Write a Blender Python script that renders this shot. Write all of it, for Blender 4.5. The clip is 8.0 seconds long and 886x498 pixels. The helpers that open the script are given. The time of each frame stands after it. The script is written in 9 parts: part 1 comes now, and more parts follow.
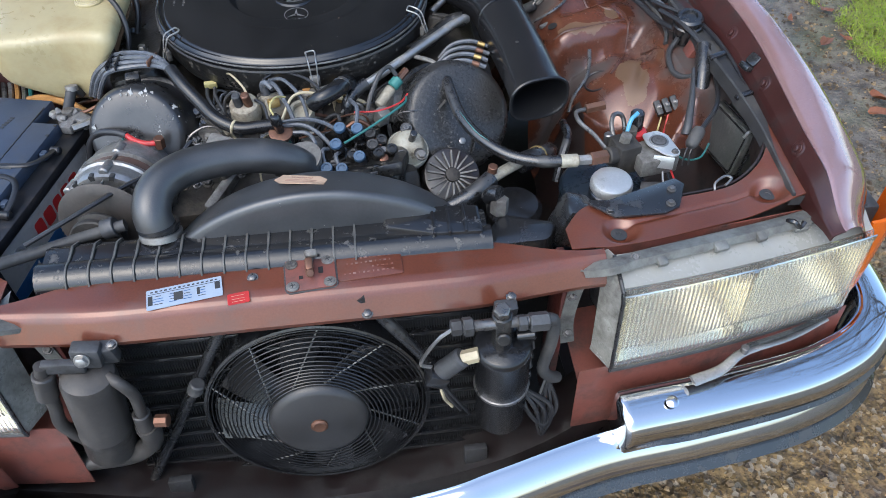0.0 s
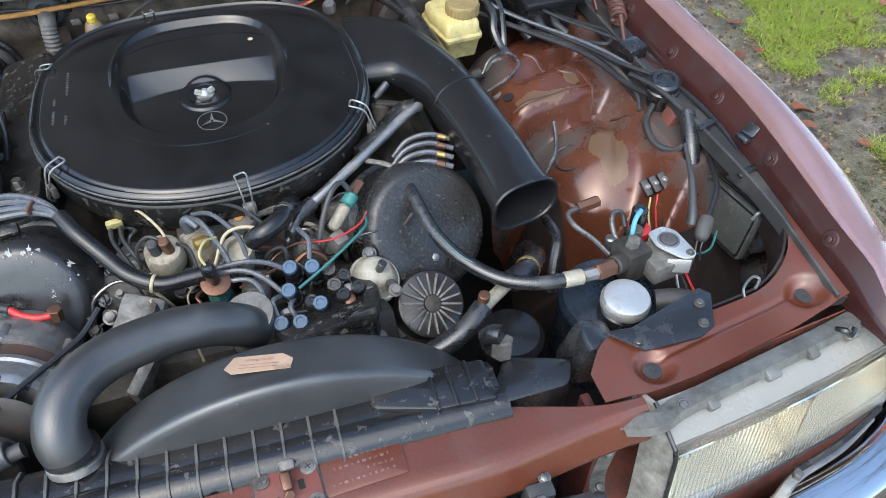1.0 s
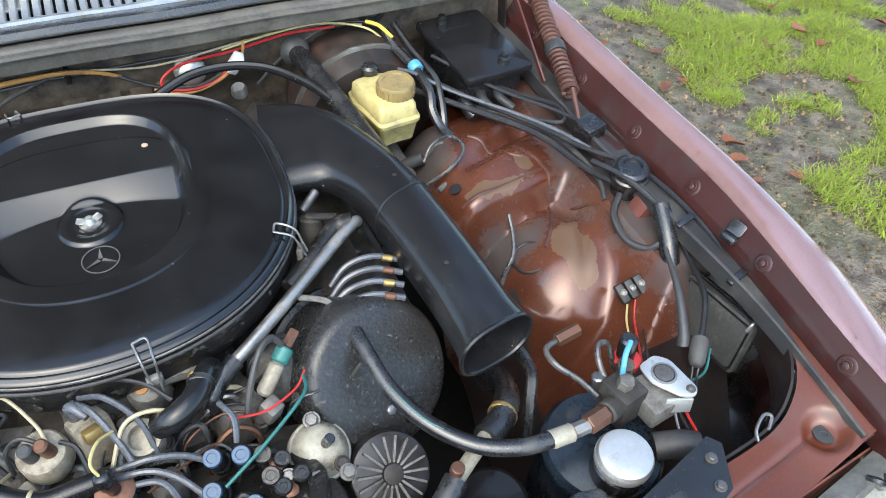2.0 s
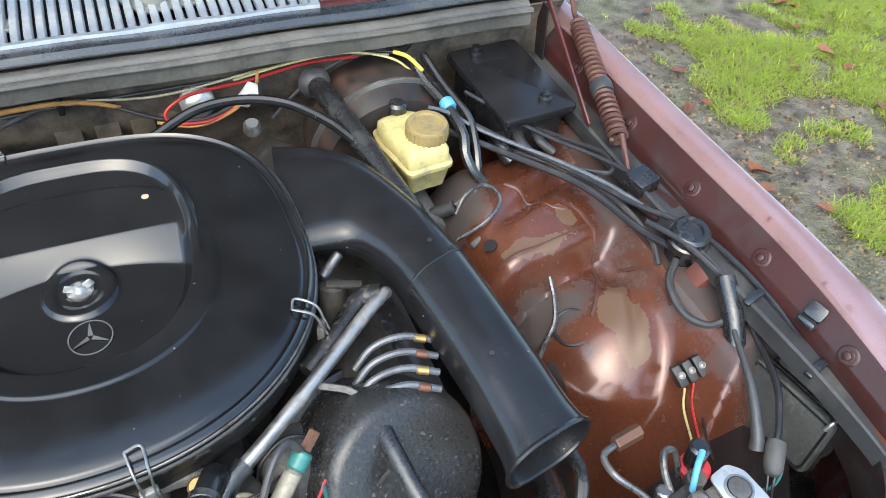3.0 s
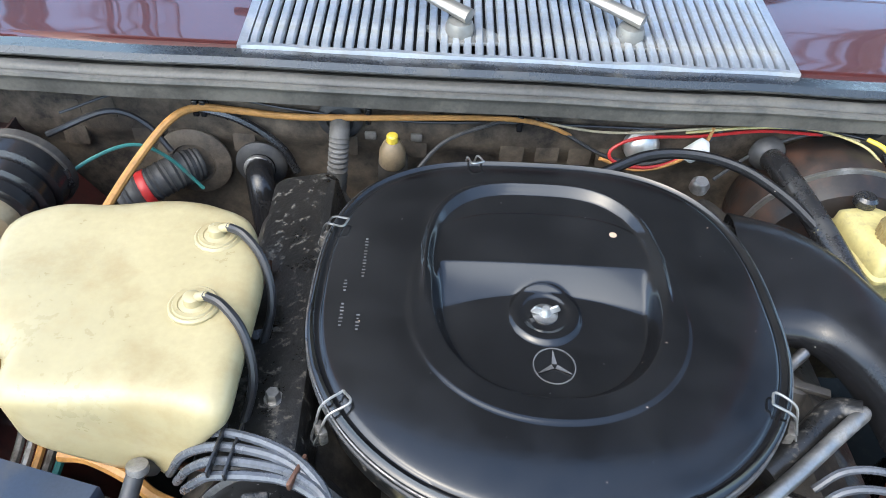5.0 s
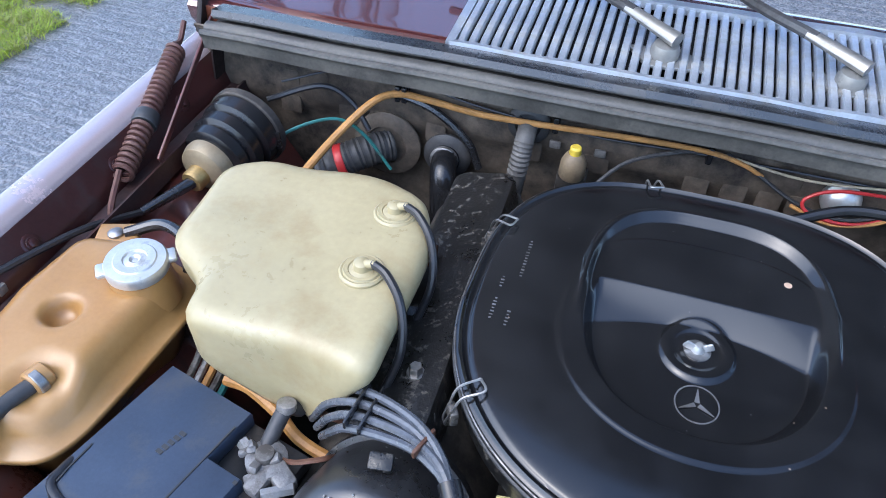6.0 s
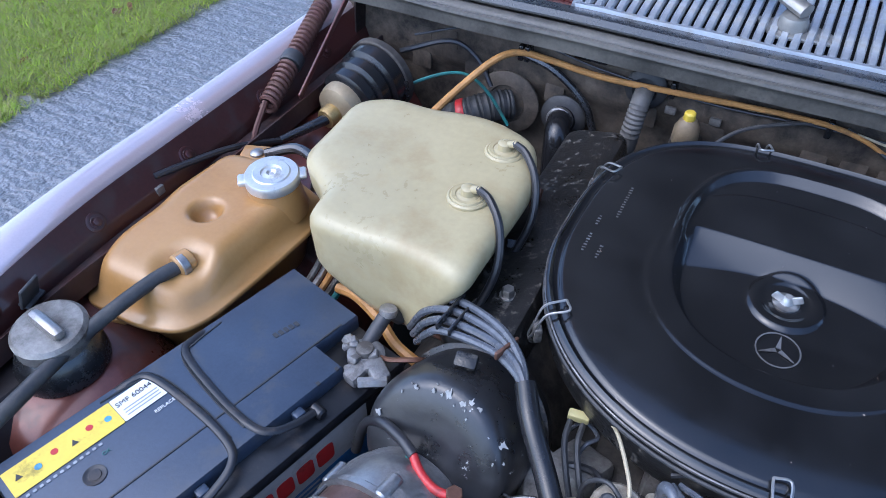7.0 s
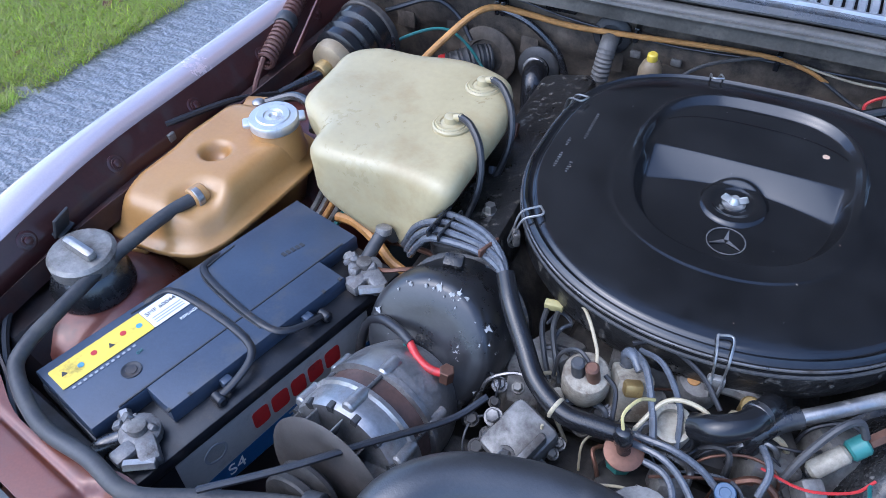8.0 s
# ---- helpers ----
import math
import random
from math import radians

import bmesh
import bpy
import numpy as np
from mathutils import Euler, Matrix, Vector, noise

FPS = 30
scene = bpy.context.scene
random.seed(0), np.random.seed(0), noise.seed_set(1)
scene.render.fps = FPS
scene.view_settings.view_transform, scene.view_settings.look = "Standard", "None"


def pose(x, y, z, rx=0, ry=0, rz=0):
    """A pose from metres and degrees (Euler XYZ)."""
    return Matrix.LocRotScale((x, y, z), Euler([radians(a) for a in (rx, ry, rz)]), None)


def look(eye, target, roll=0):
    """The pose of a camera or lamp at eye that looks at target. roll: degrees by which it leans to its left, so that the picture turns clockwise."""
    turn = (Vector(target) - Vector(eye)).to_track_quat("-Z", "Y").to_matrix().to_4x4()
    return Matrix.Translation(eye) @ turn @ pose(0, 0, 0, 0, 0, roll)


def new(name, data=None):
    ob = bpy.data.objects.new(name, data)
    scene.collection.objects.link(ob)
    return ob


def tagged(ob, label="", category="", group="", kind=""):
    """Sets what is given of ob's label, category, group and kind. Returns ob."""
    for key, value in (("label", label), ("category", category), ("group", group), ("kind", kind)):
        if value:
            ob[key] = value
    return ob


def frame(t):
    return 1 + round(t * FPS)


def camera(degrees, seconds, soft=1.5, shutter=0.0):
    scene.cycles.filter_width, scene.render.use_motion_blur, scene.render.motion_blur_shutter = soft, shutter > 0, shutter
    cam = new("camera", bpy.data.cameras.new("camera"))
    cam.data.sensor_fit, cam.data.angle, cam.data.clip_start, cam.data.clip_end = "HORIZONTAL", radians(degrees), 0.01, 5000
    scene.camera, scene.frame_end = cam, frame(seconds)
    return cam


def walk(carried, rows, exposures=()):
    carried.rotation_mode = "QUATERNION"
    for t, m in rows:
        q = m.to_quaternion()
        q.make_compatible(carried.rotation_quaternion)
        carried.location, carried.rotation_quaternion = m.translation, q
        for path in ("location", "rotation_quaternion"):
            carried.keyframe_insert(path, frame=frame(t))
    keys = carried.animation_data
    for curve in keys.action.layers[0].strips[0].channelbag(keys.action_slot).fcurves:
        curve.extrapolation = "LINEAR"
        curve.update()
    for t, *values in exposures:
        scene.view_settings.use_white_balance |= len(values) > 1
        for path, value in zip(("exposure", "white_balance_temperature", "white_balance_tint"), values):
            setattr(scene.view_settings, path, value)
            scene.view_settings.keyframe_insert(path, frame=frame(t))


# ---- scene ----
cam = camera(62.8, 8.0, soft=0.75)
PATH = [
    (0, (0.118, 0.096, 1.491), (0.275, 1.466, 0.042), -0.7),
    (0.5, (0.101, 0.242, 1.484), (0.382, 1.601, 0.044), -0.2),
    (1, (0.068, 0.37, 1.472), (0.479, 1.704, 0.039), 0.3),
    (1.5, (0.066, 0.471, 1.468), (0.6, 1.778, 0.051), 1.4),
    (2, (0.105, 0.593, 1.464), (0.726, 1.87, 0.056), 2.9),
    (2.2, (0.121, 0.629, 1.46), (0.758, 1.899, 0.053), 3.5),
    (3.3, (0.109, 0.769, 1.44), (0.717, 2.046, 0.027), 5.9),
    (3.5, (0.083, 0.786, 1.437), (0.661, 2.081, 0.026), 6.2),
    (4, (0.005, 0.811, 1.429), (0.476, 2.161, 0.029), 6.1),
    (4.5, (-0.076, 0.826, 1.413), (0.225, 2.248, 0.04), 5.4),
    (5, (-0.12, 0.83, 1.412), (-0.066, 2.291, 0.047), 4.0),
    (5.2, (-0.126, 0.835, 1.408), (-0.164, 2.302, 0.049), 3.6),
    (6.3, (-0.099, 0.789, 1.419), (-0.62, 2.161, 0.061), 1.9),
    (6.5, (-0.086, 0.773, 1.411), (-0.681, 2.118, 0.057), 1.1),
    (7, (-0.064, 0.731, 1.402), (-0.756, 2.016, 0.035), 0.0),
    (7.5, (-0.046, 0.689, 1.399), (-0.756, 1.951, 0.02), -0.9),
    (8, (-0.002, 0.622, 1.403), (-0.672, 1.908, 0.025), -1.5),
]
EXPOSURES = [(0.0, 1.5, 6100, 6), (1.0, 1.72, 6350, 4), (2.0, 1.95, 6450, 2), (3.5, 2.08, 6450, 2), (5.0, 2.05, 6250, 4), (6.5, 1.52, 5300, 12), (7.0, 1.45, 5260, 13), (8.0, 1.56, 5220, 13)]
walk(cam, [(t, look(eye, target, roll)) for t, eye, target, roll in PATH], EXPOSURES)

# ---- light ----
SUN_UP, SUN_TURN = radians(54), radians(222)
world = bpy.data.worlds.new("sky")
scene.world = world
world.use_nodes = True
sky_node = world.node_tree.nodes.new("ShaderNodeTexSky")
sky_node.sky_type, sky_node.sun_disc = "NISHITA", False
sky_node.sun_elevation, sky_node.sun_rotation = SUN_UP, SUN_TURN
sky_node.air_density, sky_node.dust_density, sky_node.ozone_density = 1.0, 2.2, 1.3
back_node = world.node_tree.nodes["Background"]
back_node.inputs["Strength"].default_value = 0.15
world.node_tree.links.new(sky_node.outputs[0], back_node.inputs["Color"])
sun_data = bpy.data.lights.new("sun", "SUN")
sun_data.energy, sun_data.angle, sun_data.color = 0.6, radians(75), (1.0, 0.97, 0.93)
sun = new("sun", sun_data)
sun_way = Vector((math.sin(SUN_TURN) * math.cos(SUN_UP), math.cos(SUN_TURN) * math.cos(SUN_UP), math.sin(SUN_UP)))
sun.matrix_world = look(sun_way * 20, (0, 0, 0))


# ---- materials ----
def material(name, color, rough=0.5, metal=0.0, var=0.18, scale=14.0, fine=160.0, bump=0.15, depth=0.0006,
             specks=None, dirt=(0.045, 0.04, 0.034), dirt_at=0.66, dirt_soft=0.1, dirt_scale=26.0, dirt_detail=8.0, dirt_rough=0.8, coat=0.0, rough_var=0.12, stretch=None, spec=0.5):
    """A surface with two scales of noise in colour, roughness and relief, and patches of dirt or wear."""
    m = bpy.data.materials.new(name)
    m.use_nodes = True
    nodes, link = m.node_tree.nodes, m.node_tree.links.new
    b = nodes["Principled BSDF"]
    co = nodes.new("ShaderNodeTexCoord").outputs["Object"]
    if stretch:
        mp = nodes.new("ShaderNodeMapping")
        mp.inputs["Scale"].default_value = stretch
        link(co, mp.inputs["Vector"])
        co = mp.outputs[0]

    def noise_at(s, detail=5.0, rgh=0.55):
        n = nodes.new("ShaderNodeTexNoise")
        n.inputs["Scale"].default_value, n.inputs["Detail"].default_value, n.inputs["Roughness"].default_value = s, detail, rgh
        link(co, n.inputs["Vector"])
        return n.outputs["Fac"]

    def math_node(op, a, c):
        n = nodes.new("ShaderNodeMath")
        n.operation = op
        for i, v in enumerate((a, c)):
            if isinstance(v, (int, float)):
                n.inputs[i].default_value = v
            else:
                link(v, n.inputs[i])
        return n.outputs[0]

    def mix_color(fac, a, c):
        n = nodes.new("ShaderNodeMix")
        n.data_type = "RGBA"
        link(fac, n.inputs["Factor"])
        for key, v in (("A", a), ("B", c)):
            sock = [s for s in n.inputs if s.name == key and s.type == "RGBA"][0]
            if isinstance(v, tuple):
                sock.default_value = (*v, 1)
            else:
                link(v, sock)
        return [s for s in n.outputs if s.type == "RGBA"][0]

    def step(v, at, soft):
        n = nodes.new("ShaderNodeMapRange")
        n.inputs["From Min"].default_value, n.inputs["From Max"].default_value = at - soft, at + soft
        link(v, n.inputs["Value"])
        return n.outputs[0]

    big, small = noise_at(scale), noise_at(fine, 3.0)
    both = math_node("ADD", math_node("MULTIPLY", big, 0.65), math_node("MULTIPLY", small, 0.35))
    dark = tuple(max(0.0, c * (1 - 1.6 * var)) for c in color)
    light = tuple(min(1.0, c * (1 + 1.6 * var)) for c in color)
    col = mix_color(step(both, 0.5, 0.22), dark, light)
    rg = math_node("ADD", math_node("MULTIPLY", math_node("SUBTRACT", both, 0.5), 2.2 * rough_var), rough)
    if dirt:
        mask = step(math_node("ADD", math_node("MULTIPLY", noise_at(dirt_scale, dirt_detail, 0.68 if dirt_detail > 5 else 0.5), 0.9), math_node("MULTIPLY", small, 0.1)), dirt_at, dirt_soft)
        col = mix_color(mask, col, dirt)
        n = nodes.new("ShaderNodeMix")
        link(mask, n.inputs["Factor"]), link(rg, n.inputs[2])
        n.inputs[3].default_value = dirt_rough
        rg = n.outputs[0]
        if metal:
            link(math_node("MULTIPLY", math_node("SUBTRACT", 1.0, mask), metal), b.inputs["Metallic"])
    if specks:
        v = nodes.new("ShaderNodeTexVoronoi")
        v.inputs["Scale"].default_value = specks
        link(co, v.inputs["Vector"])
        sep = nodes.new("ShaderNodeSeparateColor")
        link(v.outputs["Color"], sep.inputs[0])
        dot = math_node("MULTIPLY", math_node("LESS_THAN", v.outputs["Distance"], 0.07), math_node("GREATER_THAN", sep.outputs[0], 0.9))
        col = mix_color(dot, col, (0.32, 0.29, 0.25))
    link(col, b.inputs["Base Color"])
    link(rg, b.inputs["Roughness"])
    if not (dirt and metal):
        b.inputs["Metallic"].default_value = metal
    b.inputs["Coat Weight"].default_value, b.inputs["Coat Roughness"].default_value = coat, 0.03 if coat > 0.9 else 0.09
    b.inputs["Specular IOR Level"].default_value = spec
    if bump:
        bp = nodes.new("ShaderNodeBump")
        bp.inputs["Strength"].default_value, bp.inputs["Distance"].default_value = bump, depth
        link(both if depth > 0.002 else small, bp.inputs["Height"])
        link(bp.outputs[0], b.inputs["Normal"])
    return m


PAINT = material("brown_paint", (0.128, 0.037, 0.019), 0.34, 0.22, 0.22, 6, 400, 0.06, dirt=(0.085, 0.045, 0.035), dirt_at=0.62, dirt_soft=0.12, dirt_scale=14, coat=0.55)
PAINT_DULL = material("brown_paint_dull", (0.17, 0.055, 0.04), 0.45, 0.1, 0.14, 9, 300, 0.1, dirt=(0.05, 0.035, 0.03), dirt_at=0.6, dirt_soft=0.12, coat=0.25)


def worn_paint():
    """Brown paint that has flaked to tan primer in a few jagged patches, with grey dust beside them."""
    m = material("brown_paint_worn", (0.115, 0.037, 0.019), 0.24, 0.20, 0.35, 7, 260, 0.04, dirt=(0.05, 0.03, 0.024), dirt_at=0.64, dirt_soft=0.05, dirt_scale=24, dirt_rough=0.4, coat=0.5, specks=80)
    nodes, link = m.node_tree.nodes, m.node_tree.links.new
    b = nodes["Principled BSDF"]
    co = nodes.new("ShaderNodeTexCoord").outputs["Object"]

    def calc(op, a, c=0.0):
        n = nodes.new("ShaderNodeMath")
        n.operation = op
        for i, v in enumerate((a, c)):
            if isinstance(v, (int, float)):
                n.inputs[i].default_value = v
            else:
                link(v, n.inputs[i])
        return n.outputs[0]

    def fray(scale, detail):
        n = nodes.new("ShaderNodeTexNoise")
        n.inputs["Scale"].default_value, n.inputs["Detail"].default_value, n.inputs["Roughness"].default_value = scale, detail, 0.62
        link(co, n.inputs["Vector"])
        return n.outputs["Fac"]

    def spot(x, y, rx, ry):
        """Falls from 1 at a place to 0 at the rim of an ellipse, seen from above."""
        n = nodes.new("ShaderNodeMapping")
        n.vector_type = "POINT"
        n.inputs["Scale"].default_value = (1 / rx, 1 / ry, 0)
        n.inputs["Location"].default_value = (-x / rx, -y / ry, 0)
        link(co, n.inputs["Vector"])
        q = nodes.new("ShaderNodeVectorMath")
        q.operation = "LENGTH"
        link(n.outputs[0], q.inputs[0])
        return calc("SUBTRACT", 1.0, q.outputs["Value"])

    def ramp(v, lo, hi):
        n = nodes.new("ShaderNodeMapRange")
        n.inputs["From Min"].default_value, n.inputs["From Max"].default_value = lo, hi
        link(v, n.inputs["Value"])
        return n.outputs[0]

    def over(mask, color, rough):
        for key, value in (("Base Color", color), ("Roughness", rough), ("Coat Weight", 0.0)):
            sock = b.inputs[key]
            n = nodes.new("ShaderNodeMix")
            if key == "Base Color":
                n.data_type = "RGBA"
                ins = [q for q in n.inputs if q.type == "RGBA"]
                out = [q for q in n.outputs if q.type == "RGBA"][0]
            else:
                ins, out = n.inputs[2:4], n.outputs[0]
            link(mask, n.inputs["Factor"])
            if sock.is_linked:
                link(sock.links[0].from_socket, ins[0])
            else:
                ins[0].default_value = sock.default_value
            ins[1].default_value = (*value, 1) if key == "Base Color" else value
            link(out, sock)

    edge = fray(26, 6.0)
    dust = calc("MAXIMUM", spot(0.50, 1.225, 0.10, 0.045), calc("MAXIMUM", spot(0.75, 1.20, 0.165, 0.42), spot(0.47, 1.43, 0.07, 0.10)))
    over(calc("MULTIPLY", ramp(calc("ADD", dust, calc("MULTIPLY", calc("SUBTRACT", fray(13, 8.0), 0.5), 1.5)), 0.15, 0.50), 0.85), (0.092, 0.086, 0.083), 0.38)
    tan = calc("MAXIMUM", spot(0.585, 1.165, 0.040, 0.075), calc("MAXIMUM", spot(0.53, 1.290, 0.08, 0.018), spot(0.585, 1.325, 0.018, 0.030)))
    over(ramp(calc("ADD", tan, calc("MULTIPLY", calc("SUBTRACT", edge, 0.5), 1.5)), 0.30, 0.33), (0.150, 0.090, 0.054), 0.30)
    return m


PAINT_WORN = worn_paint()
FENDER_PAINT = material("wine_brown_paint", (0.095, 0.027, 0.025), 0.16, 0.25, 0.06, 5, 500, 0.02, coat=1.0, rough_var=0.04, dirt=(0.10, 0.045, 0.04), dirt_at=0.7, dirt_rough=0.4)
FENDER_PAINT.node_tree.nodes["Principled BSDF"].inputs["Coat IOR"].default_value = 1.9
# dull dusty paint, darkened for the flange's side towards the dark bay
FLANGE_SHADED = material("dull_shaded_flange_paint", (0.043, 0.0130, 0.0112), 0.34, 0.05, 0.22, 8, 220, 0.10, dirt=(0.034, 0.026, 0.024), dirt_at=0.62, dirt_soft=0.12, dirt_scale=18, coat=0.2)
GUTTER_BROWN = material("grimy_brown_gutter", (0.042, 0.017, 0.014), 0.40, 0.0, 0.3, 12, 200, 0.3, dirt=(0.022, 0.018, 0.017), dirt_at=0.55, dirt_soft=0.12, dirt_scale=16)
# Crest colours hold a painted sky sheen; the right one adds cracked lacquer.
CREST_SHEEN_CRACKED = material("cracked_crest_with_sheen", (0.37, 0.225, 0.215), 0.18, 0.50, 0.10, 9, 400, 0.10, dirt=(0.12, 0.055, 0.052), dirt_at=0.60, dirt_soft=0.04, dirt_scale=60, dirt_detail=6.0, dirt_rough=0.3, coat=1.0)
CREST_SHEEN_PALE = material("crest_with_pale_sheen", (0.60, 0.50, 0.50), 0.13, 0.55, 0.06, 6, 400, 0.02, dirt=(0.40, 0.28, 0.28), dirt_at=0.70, dirt_soft=0.1, dirt_scale=12, coat=1.0)
INNER = material("inner_wing_paint", (0.10, 0.027, 0.021), 0.36, 0.1, 0.25, 9, 200, 0.2, dirt=(0.03, 0.022, 0.02), dirt_at=0.56, dirt_soft=0.12, dirt_scale=12, coat=0.3)
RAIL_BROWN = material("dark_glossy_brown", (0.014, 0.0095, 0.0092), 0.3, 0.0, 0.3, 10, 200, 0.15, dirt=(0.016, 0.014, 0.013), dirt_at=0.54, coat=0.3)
# brown darkened for the shade of deep recesses, with patches of grime
DARK_BROWN = material("shaded_brown_grime", (0.017, 0.0090, 0.0078), 0.45, 0.0, 0.3, 10, 200, 0.2, dirt=(0.013, 0.011, 0.010), dirt_at=0.56)
FIREWALL = material("firewall_grime", (0.125, 0.098, 0.070), 0.6, 0.0, 0.4, 12, 150, 0.4, 0.0015, dirt=(0.022, 0.018, 0.015), dirt_at=0.53, dirt_scale=14)
LAMP_RAIL = material("dusty_lamp_rail", (0.17, 0.17, 0.155), 0.45, 0.3, 0.25, 30, 200, 0.3, dirt=(0.06, 0.055, 0.05), dirt_at=0.56, dirt_scale=24)
BLACK_GLOSS = material("black_enamel", (0.012, 0.012, 0.013), 0.23, 0.0, 0.3, 30, 350, 0.06, specks=95, dirt=(0.035, 0.034, 0.033), dirt_at=0.76, dirt_soft=0.06, dirt_scale=26, rough_var=0.08)
LID_BLACK = material("dusty_black_enamel", (0.0045, 0.0045, 0.005), 0.13, 0.0, 0.3, 30, 350, 0.05, dirt=(0.014, 0.014, 0.0145), dirt_at=0.58, dirt_soft=0.16, dirt_scale=9, dirt_rough=0.24, rough_var=0.10, spec=0.68)
BLACK_SOOT = material("sooty_black_paint", (0.014, 0.0135, 0.013), 0.30, 0.0, 0.4, 22, 240, 0.5, 0.0012, specks=150, dirt=(0.085, 0.076, 0.064), dirt_at=0.585, dirt_soft=0.035, dirt_scale=95)
COVER_BLACK = material("speckled_black_cover", (0.022, 0.0215, 0.021), 0.27, 0.0, 0.3, 9, 260, 0.40, 0.0012, dirt=(0.12, 0.112, 0.10), dirt_at=0.655, dirt_soft=0.03, dirt_scale=210, dirt_detail=3.0, rough_var=0.25)
BLACK_CHIP = material("chipped_black_paint", (0.020, 0.020, 0.021), 0.30, 0.0, 0.3, 25, 160, 0.3, dirt=(0.42, 0.42, 0.40), dirt_at=0.635, dirt_soft=0.012, dirt_scale=42, spec=0.7)
BLACK_PLASTIC = material("black_plastic", (0.013, 0.013, 0.014), 0.25, 0.0, 0.3, 20, 250, 0.15, specks=110, spec=0.8, dirt=(0.075, 0.07, 0.063), dirt_at=0.68, dirt_soft=0.1, dirt_scale=18)
RUBBER = material("black_rubber", (0.015, 0.015, 0.016), 0.26, 0.0, 0.3, 25, 400, 0.25, dirt=(0.06, 0.057, 0.052), dirt_at=0.64, dirt_scale=18, spec=0.85)
RUBBER_GREY = material("weathered_rubber", (0.036, 0.036, 0.037), 0.5, 0.0, 0.3, 15, 200, 0.3, dirt=(0.085, 0.08, 0.072), dirt_at=0.6, dirt_scale=14)
WIRE_BLACK = material("black_wire", (0.02, 0.02, 0.022), 0.35, 0.0, 0.2, 40, 300, 0.1)
LEAD_BLUE = material("grey_blue_lead", (0.085, 0.092, 0.105), 0.22, 0.0, 0.25, 30, 200, 0.1, dirt=(0.05, 0.05, 0.05), dirt_at=0.6)
TANK_BLACK = material("dusty_black_tank", (0.011, 0.011, 0.012), 0.19, 0.0, 0.3, 34, 300, 0.35, specks=120, dirt=(0.10, 0.094, 0.084), dirt_at=0.625, dirt_soft=0.05, dirt_scale=60, spec=0.6, rough_var=0.3)
RIB_DUST = material("dusty_rib_edge", (0.085, 0.082, 0.075), 0.4, 0.0, 0.3, 40, 300, 0.3, dirt=(0.02, 0.02, 0.02), dirt_at=0.56, dirt_scale=50)
DARK_STEEL = material("dark_oily_steel", (0.16, 0.155, 0.15), 0.28, 0.85, 0.3, 25, 250, 0.2, dirt=(0.035, 0.03, 0.026), dirt_at=0.56, dirt_scale=34)
STEEL = material("dull_steel", (0.34, 0.33, 0.315), 0.38, 0.9, 0.2, 30, 250, 0.2, dirt=(0.10, 0.085, 0.07), dirt_at=0.6, dirt_scale=30)
ALLOY = material("grimy_alloy", (0.24, 0.23, 0.21), 0.50, 0.65, 0.3, 22, 180, 0.4, 0.0008, dirt=(0.05, 0.042, 0.035), dirt_at=0.51, dirt_scale=24)
ZINC = material("zinc_plate", (0.60, 0.595, 0.57), 0.36, 0.75, 0.1, 25, 300, 0.1)
CHROME = material("chrome", (0.60, 0.61, 0.625), 0.06, 1.0, 0.03, 8, 500, 0.02, dirt=(0.35, 0.34, 0.33), dirt_at=0.78, dirt_scale=30, dirt_rough=0.4, rough_var=0.03)
WIPER_SILVER = material("dull_silver_paint", (0.27, 0.262, 0.24), 0.38, 0.6, 0.1, 30, 200, 0.1)
BRASS = material("brass", (0.45, 0.31, 0.12), 0.4, 0.8, 0.2, 30, 250, 0.1)
COPPER = material("brown_copper", (0.15, 0.075, 0.048), 0.45, 0.6, 0.25, 30, 250, 0.2)
GRIME = material("engine_grime", (0.035, 0.031, 0.027), 0.62, 0.2, 0.4, 18, 120, 0.6, 0.0015, dirt=(0.10, 0.085, 0.065), dirt_at=0.6, dirt_scale=22)
DARK = material("dark_underside", (0.012, 0.011, 0.011), 0.8, 0.0, 0.3, 10, 100, 0.3)
CREAM = material("cream_plastic", (0.375, 0.315, 0.175), 0.30, 0.0, 0.10, 7, 120, 0.08, dirt=(0.25, 0.175, 0.075), dirt_at=0.64, dirt_soft=0.14, dirt_scale=13, dirt_rough=0.6)
AMBER = material("amber_plastic", (0.330, 0.166, 0.045), 0.40, 0.0, 0.10, 7, 200, 0.05, coat=0.35, dirt=(0.385, 0.225, 0.082), dirt_at=0.60, dirt_soft=0.2, dirt_scale=10, dirt_detail=3.0, dirt_rough=0.35)
YELLOWED = material("yellowed_plastic", (0.47, 0.40, 0.165), 0.45, 0.0, 0.14, 20, 200, 0.15, dirt=(0.22, 0.18, 0.11), dirt_at=0.62, dirt_scale=30)
GREY_PLASTIC = material("grey_plastic", (0.055, 0.056, 0.058), 0.45, 0.2, 0.3, 25, 200, 0.25, dirt=(0.025, 0.022, 0.02), dirt_at=0.56)
BATTERY_BLACK = material("battery_sides", (0.013, 0.014, 0.017), 0.34, 0.0, 0.2, 20, 300, 0.15, dirt=(0.06, 0.048, 0.04), dirt_at=0.62, dirt_scale=30)
# Cover colour holds a blue-grey sky reflection; the sides stay near black.
BATTERY_COVER_SHEEN = material("battery_cover_with_sky_sheen", (0.036, 0.050, 0.078), 0.34, 0.0, 0.15, 18, 300, 0.15, dirt=(0.075, 0.078, 0.082), dirt_at=0.64, dirt_scale=16)
SIDE_LABEL = material("silvery_label", (0.42, 0.41, 0.385), 0.4, 0.2, 0.08, 20, 200, 0.05, dirt=(0.28, 0.26, 0.23), dirt_at=0.62)
